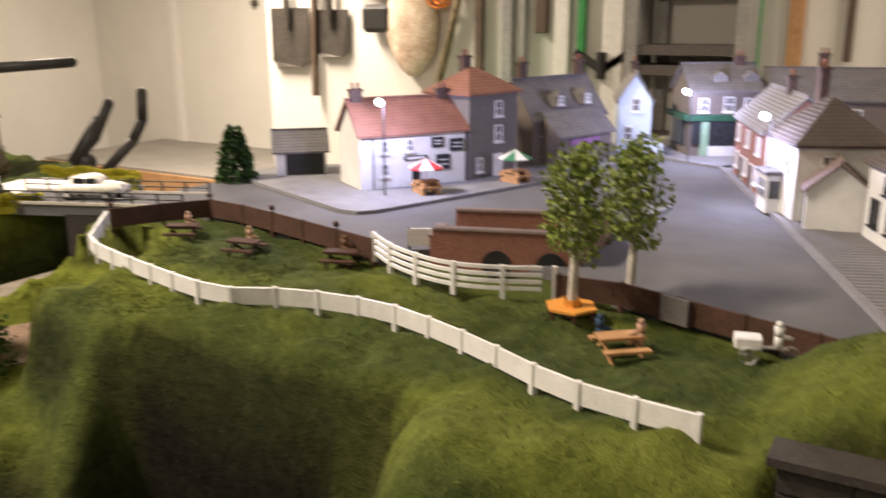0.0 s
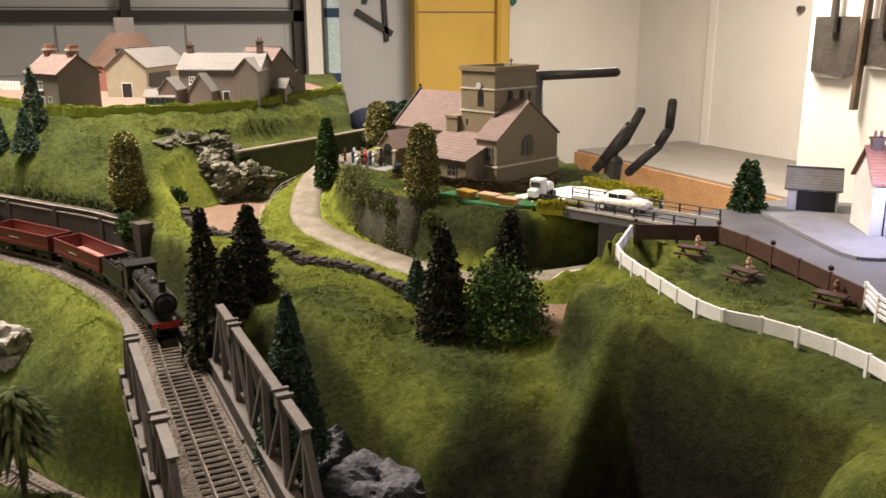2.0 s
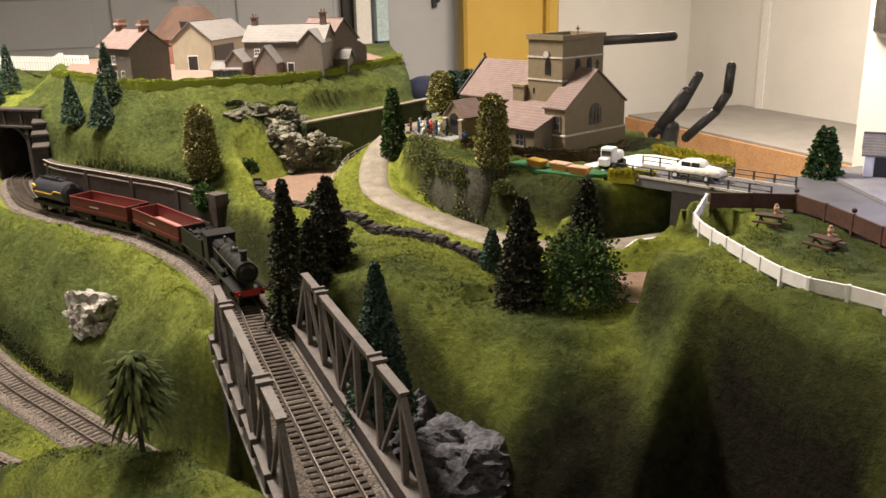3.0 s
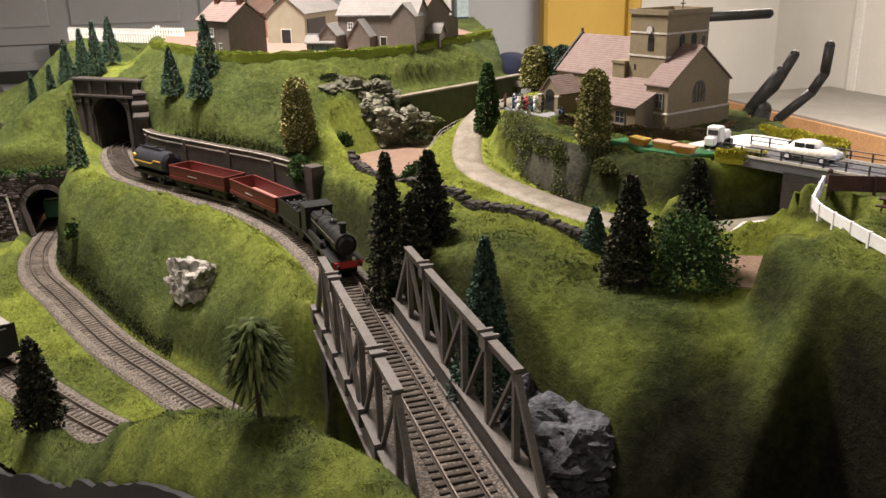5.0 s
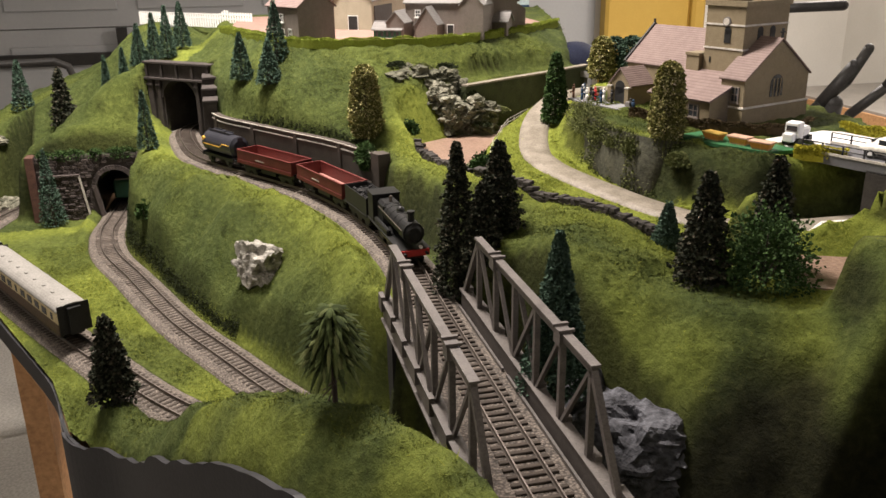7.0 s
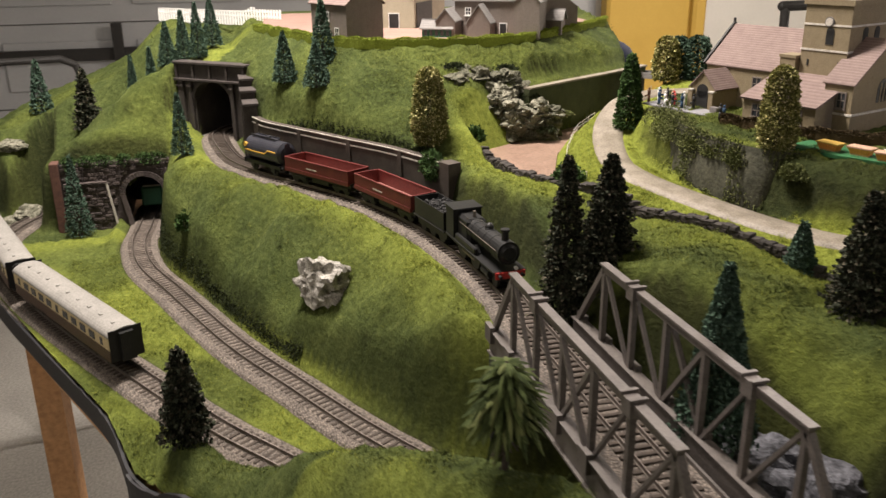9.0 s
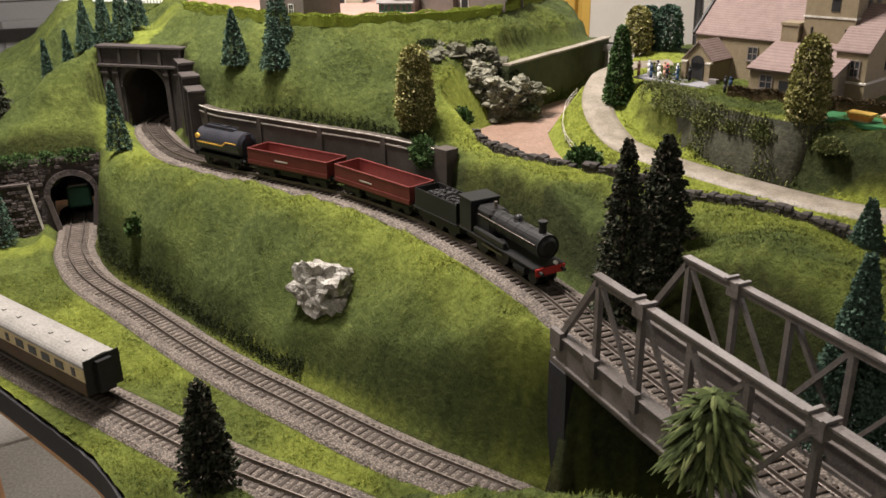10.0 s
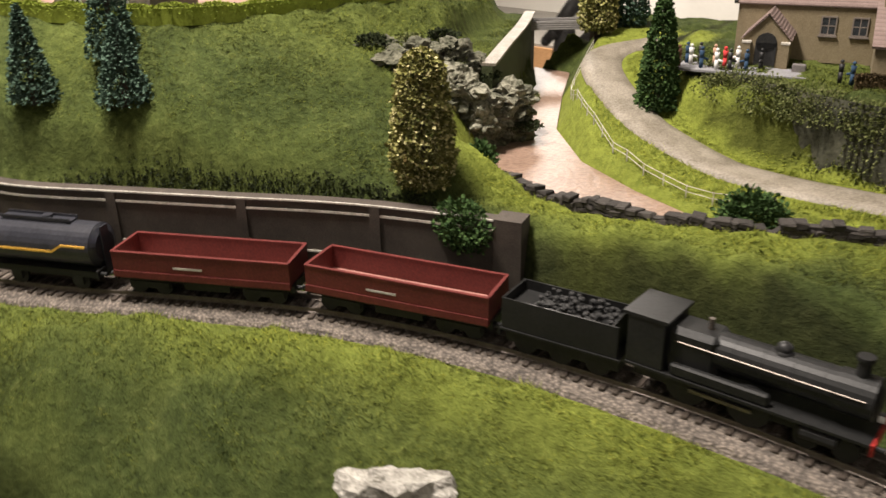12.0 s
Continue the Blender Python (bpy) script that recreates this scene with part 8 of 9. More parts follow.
def loco(s_front):
    at, rz = on_track(UPPER, s_front + 0.062, R0)
    t = thing("steam_locomotive", at, "satin black model steam locomotive with a red buffer beam", "model locomotive", rz=rz)
    part("frame", boxed(-0.058, 0.058, -0.008, 0.008, 0.007, 0.014), LOCOBLACK, t)
    part("running_plate", boxed(-0.060, 0.060, -0.0155, 0.0155, 0.0155, 0.0170), LOCOBLACK, t)
    part("boiler", rod((-0.030, 0, 0.0315), (0.044, 0, 0.0315), 0.0098, 24), LOCOBLACK, t, smooth=False)
    part("smokebox", rod((0.040, 0, 0.0315), (0.057, 0, 0.0315), 0.0106, 24), LOCOBLACK, t)
    part("smokebox_door", rod((0.057, 0, 0.0315), (0.0590, 0, 0.0315), 0.0085, 20, 0.006), LOCOBLACK, t)
    for k in range(5):
        part("boiler_band", rod((-0.022 + k * 0.014, 0, 0.0315), (-0.0212 + k * 0.014, 0, 0.0315), 0.0101, 24), LOCOBLACK, t)
    bm = bmesh.new()
    add_rod(bm, (0.049, 0, 0.040), (0.049, 0, 0.050), 0.0034, 14, 0.0030)
    add_rod(bm, (0.049, 0, 0.0495), (0.049, 0, 0.0515), 0.0040, 14)
    part("chimney", bm, LOCOBLACK, t)
    bm = bmesh.new()
    bmesh.ops.create_uvsphere(bm, u_segments=14, v_segments=8, radius=0.0042, matrix=Matrix.Translation((0.014, 0, 0.0425)))
    add_rod(bm, (0.014, 0, 0.036), (0.014, 0, 0.0425), 0.0042, 14)
    part("dome", bm, LOCOBLACK, t, smooth=True)
    part("safety_valve", rod((-0.022, 0, 0.040), (-0.022, 0, 0.0475), 0.0016, 8), RAIL, t)
    part("firebox", boxed(-0.042, -0.014, -0.0100, 0.0100, 0.016, 0.0415, bevel=0.003), LOCOBLACK, t)
    bm = boxed(-0.060, -0.040, -0.0145, -0.0135, 0.017, 0.044)
    add_box(bm, -0.060, -0.040, 0.0135, 0.0145, 0.017, 0.044)
    add_box(bm, -0.0412, -0.040, -0.0135, 0.0135, 0.017, 0.044)
    part("cab", bm, LOCOBLACK, t)
    part("cab_roof", prism([(-0.063, -0.0150), (-0.038, -0.0150), (-0.038, 0.0150), (-0.063, 0.0150)], 0.044, 0.0458), LOCOBLACK, t)
    for s in (-1, 1):
        part("splasher", boxed(-0.036, 0.014, s * 0.0125 - 0.0020, s * 0.0125 + 0.0020, 0.017, 0.0235, bevel=0.001), LOCOBLACK, t)
        part("handrail", rod((-0.036, s * 0.0102, 0.0345), (0.054, s * 0.0108, 0.0345), 0.0004, 5), RAIL, t)
        part("coupling_rod", boxed(-0.026, 0.006, s * 0.0108 - 0.0005, s * 0.0108 + 0.0005, 0.0085, 0.0105), RAIL, t)
        part("cylinder", rod((0.030, s * 0.0115, 0.0105), (0.046, s * 0.0115, 0.0105), 0.0040, 12), LOCOBLACK, t)
    wheels(t, (-0.028, 0.004), 0.0115)
    wheels(t, (0.032, 0.050), 0.0062)
    buffers(t, 0.060, 1, 0.0135, BUFFER)
    part("lamp", rod((0.058, 0.006, 0.0185), (0.061, 0.006, 0.0185), 0.0016, 8), TRIMWHITE, t)
    at, rz = on_track(UPPER, s_front + 0.162, R0)
    t = thing("tender", at, "satin black six-wheeled tender heaped with coal", "model tender", rz=rz)
    part("frame", boxed(-0.034, 0.034, -0.0105, 0.0105, 0.006, 0.014), LOCOBLACK, t)
    part("footplate", boxed(-0.036, 0.036, -0.0150, 0.0150, 0.0145, 0.0158), LOCOBLACK, t)
    bm = bmesh.new()
    for y0, y1, x0, x1 in ((-0.0140, -0.0130, -0.035, 0.034), (0.0130, 0.0140, -0.035, 0.034), (-0.0130, 0.0130, -0.035, -0.034), (-0.0130, 0.0130, 0.030, 0.031)):
        add_box(bm, x0, x1, y0, y1, 0.0158, 0.0345)
    part("tank_side", bm, LOCOBLACK, t)
    part("tank_top", boxed(-0.034, 0.030, -0.0130, 0.0130, 0.026, 0.0285), LOCOBLACK, t)
    bm = bmesh.new()
    rr = random.Random(3)
    for _ in range(130):
        bmesh.ops.create_icosphere(bm, subdivisions=1, radius=rr.uniform(0.0012, 0.0022), matrix=Matrix.Translation((rr.uniform(-0.018, 0.028), rr.uniform(-0.011, 0.011), 0.029 + rr.uniform(0, 0.006))) @ Matrix.Diagonal((1, rr.uniform(0.7, 1.2), rr.uniform(0.6, 1), 1)))
    part("coal", bm, COAL, t, "heap of glossy black coal")
    wheels(t, (-0.022, 0.0, 0.022), 0.0075)
    buffers(t, -0.036, -1)


def wagon(s, seed):
    at, rz = on_track(UPPER, s, R0)
    t = thing("open_wagon", at, "long oxide red open bogie wagon, empty, pinkish inside", "model wagon", "red bogie wagons", rz=rz)
    L, W, z0, z1 = 0.061, 0.0165, 0.0155, 0.0315
    part("floor", boxed(-L + 0.001, L - 0.001, -W + 0.001, W - 0.001, z0, z0 + 0.0015), WAGONIN, t)
    for s_ in (-1, 1):
        bm = boxed(-L, L, min(s_ * W, s_ * (W - 0.0012)), max(s_ * W, s_ * (W - 0.0012)), z0 - 0.001, z1)
        add_box(bm, -L, L, min(s_ * (W + 0.0006), s_ * (W - 0.0016)), max(s_ * (W + 0.0006), s_ * (W - 0.0016)), z1, z1 + 0.001)
        part("side", bm, WAGONRED, t)
        bm = boxed(min(s_ * L, s_ * (L - 0.0012)), max(s_ * L, s_ * (L - 0.0012)), -W + 0.0012, W - 0.0012, z0 - 0.001, z1)
        add_box(bm, min(s_ * (L + 0.0004), s_ * (L - 0.0016)), max(s_ * (L + 0.0004), s_ * (L - 0.0016)), -W + 0.0012, W - 0.0012, z1, z1 + 0.001)
        part("end", bm, WAGONRED, t)
        part("side_ledge", boxed(-L, L, min(s_ * W, s_ * (W + 0.0009)), max(s_ * W, s_ * (W + 0.0009)), z0 - 0.001, z0 + 0.0035), WAGONRED, t)
        part("lettering_bar", boxed(-0.018, 0.002, s_ * (W + 0.0001) - 0.0002, s_ * (W + 0.0001) + 0.0002, 0.0225, 0.0238), COPING, t)
        b = part("bogie", boxed(s_ * 0.040 - 0.014, s_ * 0.040 + 0.014, -0.0115, 0.0115, 0.005, 0.0095), LOCOBLACK, t)
        wheels(b, (s_ * 0.040 - 0.009, s_ * 0.040 + 0.009), 0.0062)
        buffers(t, s_ * L, s_)
    part("underframe", boxed(-L, L, -0.012, 0.012, 0.0105, 0.0145), LOCOBLACK, t)
    part("brake_gear", boxed(-0.016, 0.016, -0.010, 0.010, 0.005, 0.0105), LOCOBLACK, t)


def tank_wagon(s):
    at, rz = on_track(UPPER, s, R0)
    t = thing("tank_wagon", at, "dark tank wagon with a yellow stripe and badge", "model wagon", rz=rz)
    part("barrel", rod((-0.038, 0, 0.030), (0.038, 0, 0.030), 0.0150, 28), TANKBLACK, t)
    for s_ in (-1, 1):
        part("barrel_end", rod((s_ * 0.038, 0, 0.030), (s_ * 0.0405, 0, 0.030), 0.0148, 28, 0.010), TANKBLACK, t)
        buffers(t, s_ * 0.040, s_)
        for u0, u1, z0, z1 in ((-0.036, -0.018, 0.0335, 0.0335), (-0.018, -0.010, 0.0335, 0.0285), (-0.010, 0.036, 0.0285, 0.0285)):
            bm = beam((-u0, s_ * (0.0152 if z0 > 0.03 else 0.0151), z0), (-u1, s_ * 0.0151, z1), 0.0006, 0.0014)
            part("stripe", bm, YELLOWLINE, t)
        part("badge", rod((-0.034, s_ * 0.0135, 0.0355), (-0.034, s_ * 0.0160, 0.0355), 0.0030, 16), YELLOWLINE, t)
        part("ladder", boxed(s_ * 0.041, s_ * 0.0418 if s_ > 0 else s_ * 0.0402, -0.004, 0.004, 0.012, 0.044), TANKBLACK, t) if s_ > 0 else None
    part("walkway", boxed(-0.034, 0.020, -0.0035, 0.0035, 0.0452, 0.0464), TANKBLACK, t)
    part("filler", rod((0.0, 0, 0.044), (0.0, 0, 0.0485), 0.0035, 14), TANKBLACK, t)
    for s_ in (-1, 1):
        part("walkway_rail", boxed(-0.034, 0.020, s_ * 0.0042 - 0.0004, s_ * 0.0042 + 0.0004, 0.0462, 0.0480), TANKBLACK, t)
    part("underframe", boxed(-0.040, 0.040, -0.0125, 0.0125, 0.0105, 0.0150), LOCOBLACK, t)
    for x in (-0.024, 0.024):
        for s_ in (-1, 1):
            part("axle_guard", boxed(x - 0.004, x + 0.004, s_ * 0.0118 - 0.0008, s_ * 0.0118 + 0.0008, 0.005, 0.0110), LOCOBLACK, t)
    wheels(t, (-0.024, 0.024), 0.0068)


def s_at_x(path, x):
    i = int(np.argmin(np.abs(path[:, 0] - x)))
    return float(along(path)[i])


S0 = s_at_x(UPPER, -0.690)
loco(S0)
wagon(S0 + 0.268, 1)
wagon(S0 + 0.403, 2)
tank_wagon(S0 + 0.517)


def coach(s):
    at, rz = on_track(LOW_B, s, L0)
    t = thing("passenger_coach", at, "cream and brown passenger coach with a grey roof", "model coach", "passenger coaches", rz=rz)
    L, W = 0.130, 0.0175
    part("lower_body", boxed(-L, L, -W, W, 0.0135, 0.0265), CHOC, t)
    part("upper_body", boxed(-L, L, -W + 0.0002, W - 0.0002, 0.0265, 0.0400), CREAM, t)
    prof = [(W * math.cos(a) * 1.02, 0.0400 + 0.0085 * math.sin(a)) for a in [math.pi * k / 14 for k in range(15)]]
    bm = bmesh.new()
    a_ = [bm.verts.new((-L - 0.0008, y, z)) for y, z in prof]
    b_ = [bm.verts.new((L + 0.0008, y, z)) for y, z in prof]
    for i in range(14):
        bm.faces.new((a_[i], b_[i], b_[i + 1], a_[i + 1]))
    bm.faces.new(a_)
    bm.faces.new(b_[::-1])
    bm.faces.new((a_[0], a_[14], b_[14], b_[0]))
    bmesh.ops.recalc_face_normals(bm, faces=bm.faces[:])
    part("roof", bm, COACHROOF, t)
    for k in range(9):
        part("roof_vent", boxed(-0.112 + k * 0.028, -0.108 + k * 0.028, -0.0055, -0.0025, 0.0470, 0.0492), COACHROOF, t)
    for s_ in (-1, 1):
        for k in range(11):
            u = -0.113 + k * 0.0226
            w = 0.0055 if k in (0, 5, 10) else 0.0130
            part("window", boxed(u - w / 2, u + w / 2, s_ * W - 0.0004, s_ * W + 0.0004, 0.0285, 0.0365), GLASSDARK, t)
        part("end_wall", boxed(s_ * L, s_ * (L + 0.0012), -W + 0.0006, W - 0.0006, 0.014, 0.0470) if s_ > 0 else boxed(s_ * (L + 0.0012), s_ * L, -W + 0.0006, W - 0.0006, 0.014, 0.0470), LOCOBLACK, t)
        part("gangway", boxed(min(s_ * (L + 0.0012), s_ * (L + 0.006)), max(s_ * (L + 0.0012), s_ * (L + 0.006)), -0.007, 0.007, 0.014, 0.0440), LOCOBLACK, t)
        b = part("bogie", boxed(s_ * 0.088 - 0.020, s_ * 0.088 + 0.020, -0.0115, 0.0115, 0.0045, 0.0110), LOCOBLACK, t)
        wheels(b, (s_ * 0.088 - 0.0145, s_ * 0.088 + 0.0145), 0.0065)
    part("underframe", boxed(-0.055, 0.055, -0.012, 0.012, 0.005, 0.0135), LOCOBLACK, t)


SC = s_at_x(LOW_B, -0.862)
coach(SC + 0.136)
coach(SC + 0.412)


def railcar():
    at, rz = on_track(LOW_A, s_at_x(LOW_A, -1.462) + 0.09, L0)
    t = thing("diesel_railcar", at, "green railcar with a yellow front panel inside the tunnel", "model railcar", rz=rz)
    part("body", boxed(-0.09, 0.09, -0.0165, 0.0165, 0.010, 0.042, bevel=0.003), GREENPAINT, t)
    part("front_panel", boxed(0.0898, 0.0908, -0.013, 0.013, 0.012, 0.024), YELLOWLINE, t)
    part("windscreen", boxed(0.0898, 0.0906, -0.013, 0.013, 0.027, 0.036), GLASSDARK, t)
    part("roof", boxed(-0.09, 0.0895, -0.013, 0.013, 0.042, 0.0445), COACHROOF, t)
    wheels(t, (-0.06, 0.06), 0.0065)


railcar()

# ---- things in the garage ----


def spade(x, z_top, z_bot, w, shaft, label):
    t = thing("spade", (x, 3.24, z_bot), label, "spade", "garden spades")
    h = z_top - z_bot
    bm = bmesh.new()
    q = [(-w / 2, 0, h), (w / 2, 0, h), (w / 2, 0, h * 0.1), (w * 0.30, 0, 0), (-w * 0.30, 0, 0), (-w / 2, 0, h * 0.1)]
    f = [bm.verts.new((x_, -0.012 - 0.02 * (1 - (2 * x_ / w) ** 2), z)) for x_, _, z in q]
    b = [bm.verts.new((x_, -0.006 - 0.02 * (1 - (2 * x_ / w) ** 2), z)) for x_, _, z in q]
    bm.faces.new(f)
    bm.faces.new(b[::-1])
    for i in range(6):
        bm.faces.new((f[i], f[(i + 1) % 6], b[(i + 1) % 6], b[i]))
    bmesh.ops.recalc_face_normals(bm, faces=bm.faces[:])
    part("blade", bm, SPADEMETAL, t)
    part("socket", rod((0, -0.03, h * 0.75), (0, -0.03, h + 0.14), 0.020, 10, 0.016), SPADEMETAL, t)
    part("shaft", rod((0, -0.03, h + 0.12), (0, -0.03, h + shaft), 0.016, 10), TOOLWOOD, t)


SPADEMETAL = mottled("dull_spade_steel", (0.035, 0.03, 0.026), (0.10, 0.088, 0.075), 120, 12, rough=0.5, metal=0.3)
TOOLWOOD = mottled("dark_tool_handle", (0.06, 0.04, 0.03), (0.14, 0.10, 0.07), 120, 12, rough=0.6)
spade(-2.72, 1.40, 1.13, 0.235, 0.8, "old square spade hung on the white wall")
spade(-2.47, 1.39, 1.18, 0.185, 0.8, "smaller dark spade hung on the white wall")
ob = part("iron_bar", beam((-2.57, 3.215, 1.0), (-2.54, 3.215, 1.95), 0.035, 0.02), TOOLWOOD)
tagged(ob, "long dark iron bar hung between the spades", "iron bar")


def cord_bundle(name, x, z0, z1, w, mat, label, seed, n=16, r=0.006):
    """A hank of hung cord: many loops."""
    t = thing(name, (x, 3.22, z1), label, "cord")
    rr = random.Random(seed)
    for k in range(n):
        ww, hh = w * rr.uniform(0.5, 1.0), (z1 - z0) * rr.uniform(0.7, 1.0)
        dx, ph = rr.uniform(-0.15, 0.15) * w, rr.uniform(0, 0.2)
        cu = bpy.data.curves.new("loop", "CURVE")
        cu.dimensions, cu.bevel_depth, cu.bevel_resolution = "3D", r, 1
        sp = cu.splines.new("POLY")
        sp.points.add(17)
        for i, p in enumerate(sp.points):
            a = 6.283 * i / 18
            p.co = (dx + ww / 2 * math.sin(a) * (1 + 0.15 * math.sin(3 * a + k)), -0.02 - 0.03 * rr.random(), -hh / 2 + hh / 2 * math.cos(a), 1)
        sp.use_cyclic_u = True
        dg = new("tmp", cu)
        me = bpy.data.meshes.new_from_object(dg)
        bpy.data.objects.remove(dg)
        mesh_part("loop", me, mat, t)


cord_bundle("extension_lead", -2.24, 1.42, 1.95, 0.30, mottled("maroon_cable", (0.16, 0.02, 0.025), (0.30, 0.05, 0.05), 300, 20, rough=0.5), "hank of maroon extension lead hung on the wall", 1)
cord_bundle("orange_rope", -1.86, 1.38, 1.95, 0.20, mottled("orange_cord", (0.55, 0.15, 0.03), (0.75, 0.26, 0.06), 300, 20), "hank of bright orange rope hung on the wall", 2, 18)
cord_bundle("teal_hose", -5.50, 1.45, 1.9, 0.10, mottled("teal_hose_rubber", (0.02, 0.12, 0.14), (0.05, 0.22, 0.24), 200, 20), "loop of teal cord beside the yellow board", 3, 5, 0.012)
bpy.data.objects["teal_hose"].matrix_world = pose(-5.60, 3.22, 1.95, 0, 0, 90)
part("hook", boxed(-0.01, 0.01, -0.06, 0.06, -0.035, -0.010), BLACK, bpy.data.objects["teal_hose"])


def net_bag():
    t = thing("net_bag", (-2.02, 3.20, 1.13), "hanging cream net bag with reddish contents", "bag")
    bm = bmesh.new()
    bmesh.ops.create_icosphere(bm, subdivisions=3, radius=1.0)
    for v in bm.verts:
        n = v.co.copy()
        k = 1 + 0.12 * noise.noise(n * 3)
        v.co = Vector((n.x * 0.13 * k * (1 - 0.35 * max(n.z, 0)), n.y * 0.05 * k, 0.22 + n.z * 0.24 * k))
    part("sack", bm, mottled("cream_net", (0.40, 0.26, 0.18), (0.68, 0.58, 0.45), 120, 14, spread=0.12), t, smooth=True)
    part("strap", beam((0, 0, 0.42), (0.02, 0.01, 0.80), 0.012, 0.006), TOOLWOOD, t)


net_bag()
t = thing("black_bag", (-2.19, 3.215, 1.29), "small black pouch hung on the wall", "bag")
part("pouch", boxed(-0.08, 0.08, -0.05, 0.02, 0, 0.12, bevel=0.02), BLACK, t)
ob = part("striped_strap", beam((-1.93, 3.21, 0.95), (-1.66, 3.21, 1.9), 0.045, 0.01), mottled("tan_striped_strap", (0.10, 0.07, 0.04), (0.42, 0.33, 0.20), 60, 22, spread=0.06))
tagged(ob, "tan and brown striped strap hanging on the wall", "strap")
POLEGREY = mottled("grey_pole", (0.20, 0.20, 0.19), (0.36, 0.35, 0.33), 100, 10, rough=0.5)
GREENPOLE = mottled("green_pole", (0.03, 0.20, 0.06), (0.06, 0.34, 0.11), 100, 10, rough=0.5)
for x, w, z0, mat, lab in ((-1.70, 0.035, 0.6, TOOLWOOD, "long dark tool handle on the wall"), (-1.57, 0.05, 0.5, POLEGREY, "pale grey pole against the wall"), (-1.50, 0.025, 0.7, POLEGREY, "thin grey pole against the wall"), (-1.42, 0.05, 1.29, TOOLWOOD, "dark tool with a short blade on the wall"),
                           (-1.33, 0.06, 0.5, WHITE, "white plank against the wall"), (-1.25, 0.03, 1.10, GREENPOLE, "green handled garden tool on the wall"), (-1.12, 0.08, 0.5, WHITE, "white plank against the wall"), (-0.93, 0.04, 0.6, POLEGREY, "grey pole against the wall"),
                           (-0.60, 0.03, 1.10, GREENPOLE, "green handled garden tool on the wall"), (-0.47, 0.05, 0.6, PINE, "brown timber batten against the wall"), (-0.30, 0.025, 1.2, TOOLWOOD, "dark tool handle on the wall"), (-0.14, 0.03, 1.25, TOOLWOOD, "dark tool handle on the wall"), (0.10, 0.05, 0.6, POLEGREY, "grey pole against the wall")):
    ob = part("tool_handle" if w < 0.05 else "plank", boxed(x - w / 2, x + w / 2, 3.205, 3.235, z0, 2.1, bevel=0.004), mat)
    tagged(ob, lab, "tool", "tools along the wall")
t = thing("shelf_unit", (-0.80, 3.05, 0.0), "grey shelf unit with dark slats behind the village", "shelf")
for s in (-1, 1):
    part("upright", boxed(s * 0.19 - 0.02, s * 0.19 + 0.02, -0.02, 0.18, 0, 1.75), POLEGREY, t)
for z in (0.9, 1.15, 1.22, 1.45, 1.70):
    part("slat", boxed(-0.17, 0.17, -0.01, 0.17, z, z + 0.035), GIRDER, t)
t = thing("garden_shears", (-1.16, 3.22, 1.12), "black open garden clippers hung on the wall", "clippers")
part("blade", beam((-0.11, -0.01, 0.10), (0.02, -0.01, 0.02), 0.01, 0.03), BLACK, t)
part("blade", beam((0.11, -0.01, 0.10), (-0.02, -0.01, 0.02), 0.01, 0.03), BLACK, t)
part("pivot", rod((0, -0.02, 0.0), (0, -0.02, 0.10), 0.02, 8), BLACK, t)
t = thing("green_crate", (-1.52, 3.02, 0.0), "bright green plastic crate standing by the wall", "crate")
part("tub", boxed(-0.16, 0.22, -0.10, 0.10, 0.75, 1.08, bevel=0.02), mottled("green_plastic", (0.02, 0.30, 0.08), (0.05, 0.44, 0.14), 80, 8, rough=0.4), t)
part("stand", boxed(-0.15, 0.21, -0.09, 0.09, 0.0, 0.75), POLEGREY, t)

# inner door, landing
d1 = thing("door_1", (-4.28, 4.39, 0.50), "plain white flush inner door", "door", kind="structure")
part("leaf", boxed(-0.41, 0.41, -0.02, 0.01, 0.0, 1.90), WALLPAINT, d1)
for s in (-1, 1):
    part("jamb", boxed(s * 0.45 - 0.035, s * 0.45 + 0.035, -0.035, 0.01, 0.0, 1.93), WHITE, d1)
part("handle", rod((0.33, -0.06, 0.95), (0.33, -0.01, 0.95), 0.02, 10), RAIL, d1)
ld = thing("landing", (-4.2, 3.8, 0), "raised plywood landing with grey carpet before the inner door", "landing", kind="structure")
part("top", boxed(-0.75, 1.30, -0.40, 0.58, 0.46, 0.50), mottled("grey_carpet", (0.20, 0.19, 0.17), (0.32, 0.30, 0.27), 300, 6), ld)
part("front_board", boxed(-0.75, 1.30, -0.425, -0.40, 0.0, 0.485), PINE, ld)

# sectional door in the west wall
sd = thing("garage_door", (-5.62, -0.69, 0), "pale grey sectional garage door with dark struts", "garage door", kind="structure")
for k in range(5):
    p_ = part("panel", boxed(-0.05, 0.0, -2.31, 2.31, 0.49 * k + 0.004, 0.49 * k + 0.486), GREYPAINT, sd)
    for j in range(6):
        part("inset", boxed(-0.001, 0.012, -2.2 + j * 0.75, -1.56 + j * 0.75, 0.49 * k + 0.10, 0.49 * k + 0.39, bevel=0.008), GREYPAINT, p_)
for z in (0.80, 1.42, 2.0):
    part("strut", boxed(0.0, 0.05, -2.31, 2.31, z - 0.035, z + 0.035), BLACK, sd)
part("strut", boxed(0.0, 0.05, 2.24, 2.31, 0, 2.4), BLACK, sd)
for y in (-0.05, 1.20, -1.5):
    part("hinge", boxed(0.05, 0.08, y - 0.03, y + 0.03, 1.36, 1.56), BLACK, sd)
    part("hinge", boxed(0.05, 0.08, y - 0.03, y + 0.03, 0.76, 0.98), BLACK, sd)
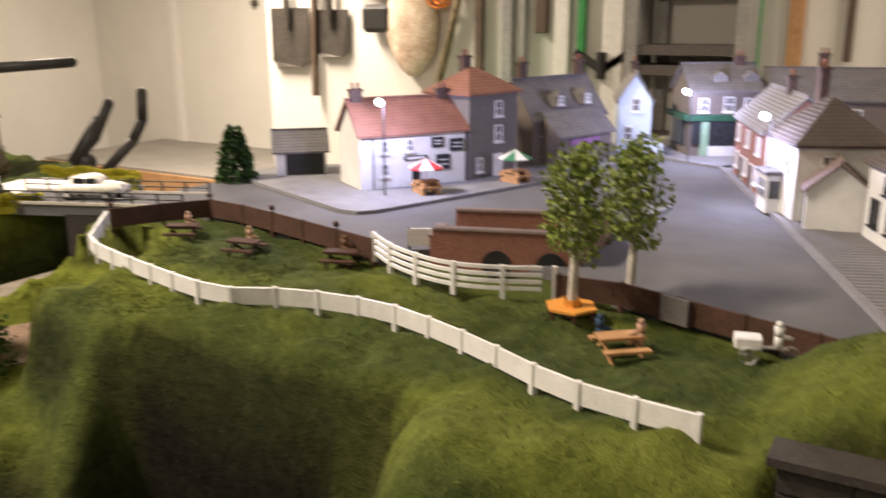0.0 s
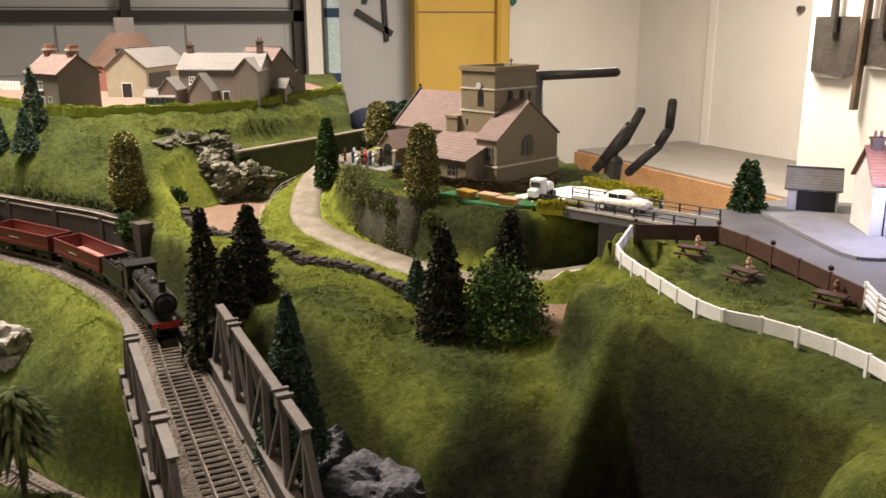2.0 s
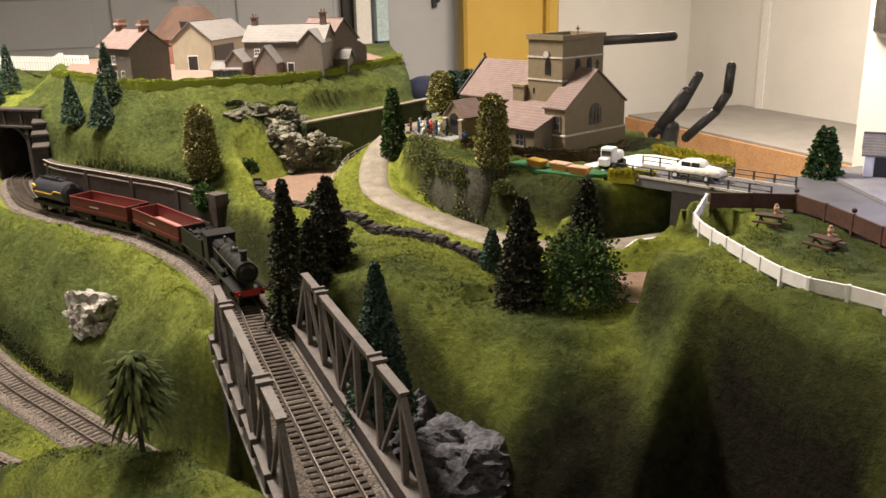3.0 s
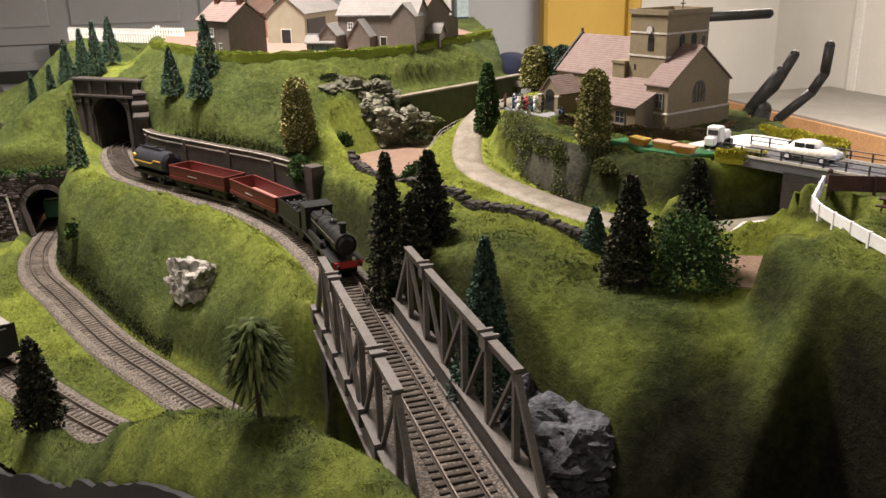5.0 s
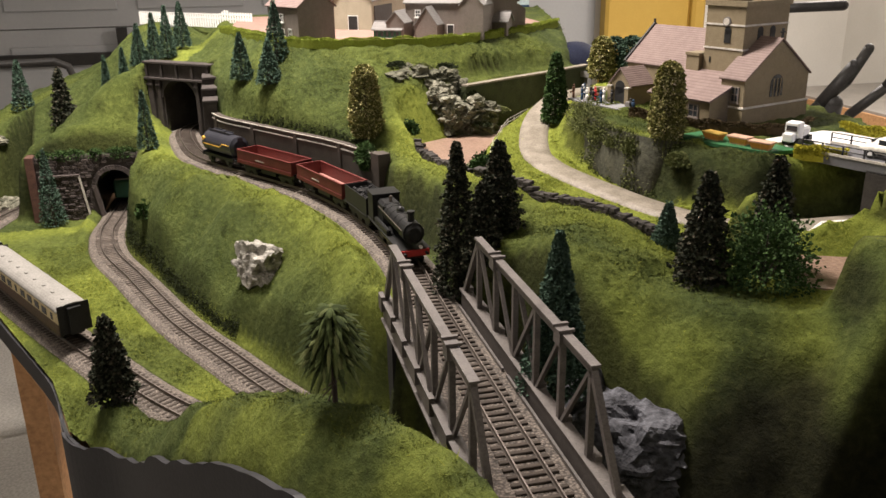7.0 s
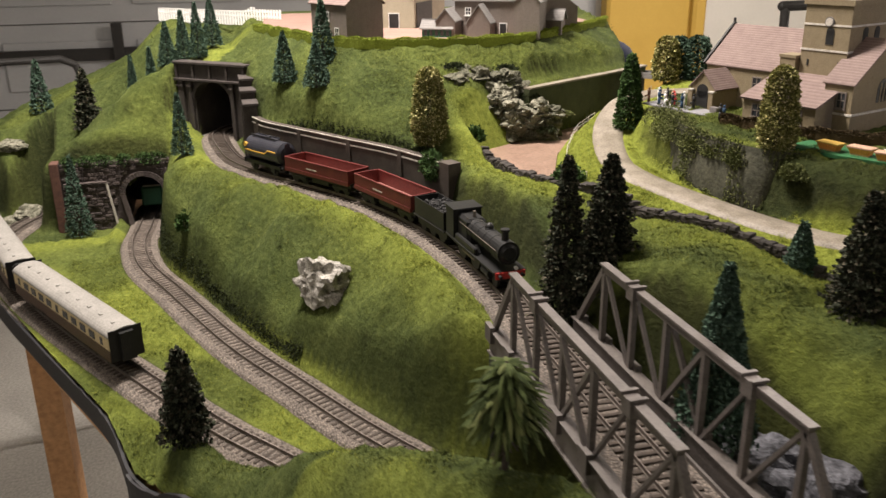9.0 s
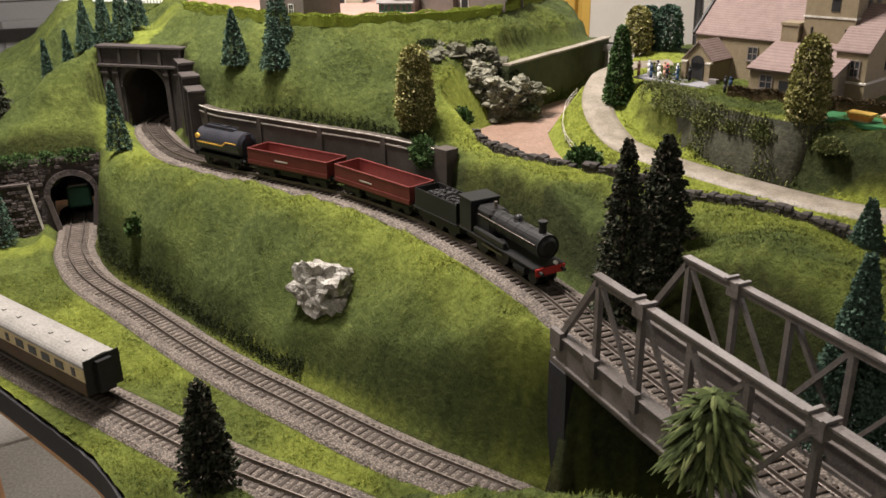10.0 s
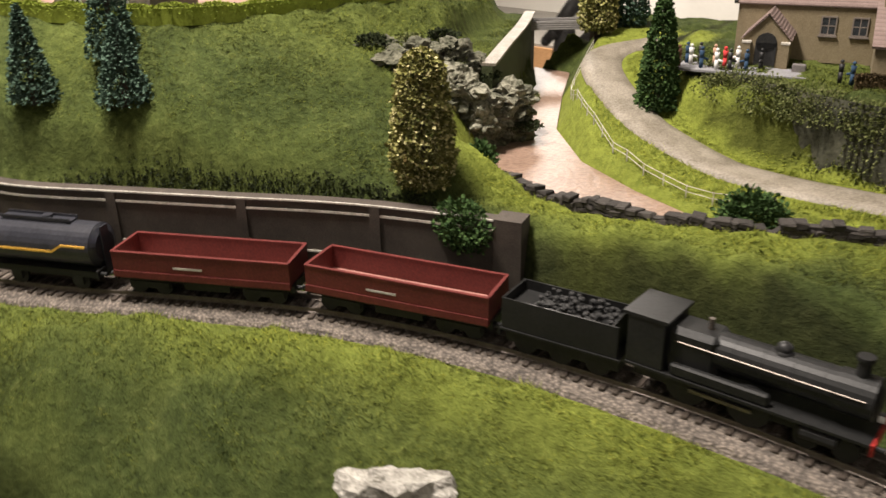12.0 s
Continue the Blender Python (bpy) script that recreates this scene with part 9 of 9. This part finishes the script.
# tall things against the west wall
t = thing("yellow_board", (-5.45, 2.75, 0), "tall yellow foam board leaning on the wall", "foam board")
part("board", boxed(-0.06, 0.06, -0.40, 0.22, 0.0, 2.2, bevel=0.02), YELLOW, t)
part("side_board", boxed(0.0, 0.10, 0.22, 0.32, 0.0, 2.2, bevel=0.02), YELLOW, t)
part("seam", boxed(0.055, 0.064, -0.39, 0.21, 1.44, 1.448), TOOLWOOD, t)
t = thing("measuring_pole", (-5.5, 1.79, 0), "pale blue pole with dark blue bands against the wall", "pole")
part("pole", boxed(-0.03, 0.03, -0.04, 0.04, 0, 2.2), mottled("pale_aqua", (0.36, 0.50, 0.52), (0.50, 0.62, 0.63), 80, 8), t)
for z in (1.02, 1.44):
    part("band", boxed(-0.032, 0.032, -0.042, 0.042, z - 0.03, z + 0.03), NAVY, t)
ob = part("white_plank", boxed(-5.56, -5.50, 1.62, 1.72, 0, 2.3), WHITE)
tagged(ob, "white upright plank at the door edge", "plank")
t = thing("wall_bracket", (-5.585, 2.15, 1.2), "black folding bracket hung on the wall", "bracket")
part("arm", beam((0, -0.10, 0.30), (0, 0.04, 0.75), 0.03, 0.03), BLACK, t)
part("arm", beam((0, -0.16, 0.25), (0, 0.10, 0.10), 0.03, 0.04), BLACK, t)
part("arm", beam((0, 0.02, 0.75), (0, 0.06, 0.05), 0.03, 0.03), BLACK, t)


def exercise_bike():
    t = thing("exercise_bike", (-1.95, 1.38, 0), "black exercise bike with padded handlebars behind the layout", "exercise bike", rz=0)
    t.matrix_world = Matrix.Translation((0, 0, 0))

    def tube(name, pts, r, mat=BLACK):
        bm = bmesh.new()
        for a, b in zip(pts, pts[1:]):
            add_rod(bm, a, b, r, 12)
        for p in pts:
            bmesh.ops.create_uvsphere(bm, u_segments=10, v_segments=6, radius=r, matrix=Matrix.Translation(p))
        part(name, bm, mat, t, smooth=True)

    tube("seat_bar", [(-1.99, 1.21, 1.238), (-1.87, 1.39, 1.250)], 0.013)
    tube("seat_post", [(-1.985, 1.215, 1.23), (-1.975, 1.235, 0.3)], 0.012, BLACK)
    tube("handlebar", [(-1.90, 1.36, 0.98), (-1.855, 1.42, 1.06), (-1.830, 1.452, 1.145)], 0.013)
    tube("handlebar", [(-1.84, 1.43, 0.975), (-1.795, 1.49, 1.05), (-1.780, 1.512, 1.10), (-1.777, 1.515, 1.17)], 0.013)
    tube("console", [(-1.885, 1.375, 1.0), (-1.845, 1.43, 1.10)], 0.018)
    tube("stem", [(-1.87, 1.40, 1.0), (-1.93, 1.33, 0.3)], 0.025)
    tube("frame", [(-2.05, 1.15, 0.06), (-1.80, 1.50, 0.06)], 0.03)
    tube("frame", [(-1.975, 1.235, 0.3), (-1.93, 1.33, 0.3), (-1.93, 1.33, 0.05)], 0.03)
    bm = bmesh.new()
    add_rod(bm, (-1.97, 1.30, 0.35), (-1.91, 1.26, 0.35), 0.2, 28)
    part("flywheel", bm, POLEGREY, t)
    bm = bmesh.new()
    bmesh.ops.create_uvsphere(bm, u_segments=16, v_segments=10, radius=0.05, matrix=Matrix.Translation((-1.80, 0.64, 1.150)) @ Matrix.Diagonal((1, 1.2, 0.9, 1)))
    add_rod(bm, (-1.80, 0.64, 1.11), (-1.80, 0.64, 0.0), 0.015, 8)
    ob = part("saddle_ball", bm, mottled("navy_pad", (0.008, 0.010, 0.022), (0.020, 0.026, 0.055), 300, 20), smooth=True)
    tagged(ob, "dark blue rounded pad on a stand behind the church", "pad")


exercise_bike()
t = thing("tube_frame", (-2.6, -0.7, 0), "black bent tube frame standing on the floor", "frame")
t.matrix_world = Matrix()
bm = bmesh.new()
pp = [(-2.50, -0.80, 0.0), (-2.50, -0.80, 1.05), (-2.505, -0.775, 1.10), (-2.515, -0.74, 1.118), (-2.54, -0.60, 1.118), (-2.55, -0.565, 1.10), (-2.555, -0.55, 1.05), (-2.555, -0.55, 0.0)]
for a, b in zip(pp, pp[1:]):
    add_rod(bm, a, b, 0.0095, 12)
for p in pp[1:-1]:
    bmesh.ops.create_uvsphere(bm, u_segments=12, v_segments=8, radius=0.0095, matrix=Matrix.Translation(p))
part("tube", bm, BLACK, t)
part("clip", boxed(-2.52, -2.49, -0.83, -0.78, 0.93, 1.02), BLACK, t)
# unseen ceiling battens, added above the area lamps that light the garage
for nm, x, y, l in (("unseen_batten", -1.20, -0.22, 0.6), ("unseen_batten", 0.3, -1.4, 1.2), ("unseen_batten", -2.9, 2.6, 1.2), ("unseen_batten", 0.4, 2.7, 1.2)):
    t = thing(nm, (x, y, 2.45), "unseen white fluorescent batten added on the ceiling", "ceiling light", "ceiling lights")
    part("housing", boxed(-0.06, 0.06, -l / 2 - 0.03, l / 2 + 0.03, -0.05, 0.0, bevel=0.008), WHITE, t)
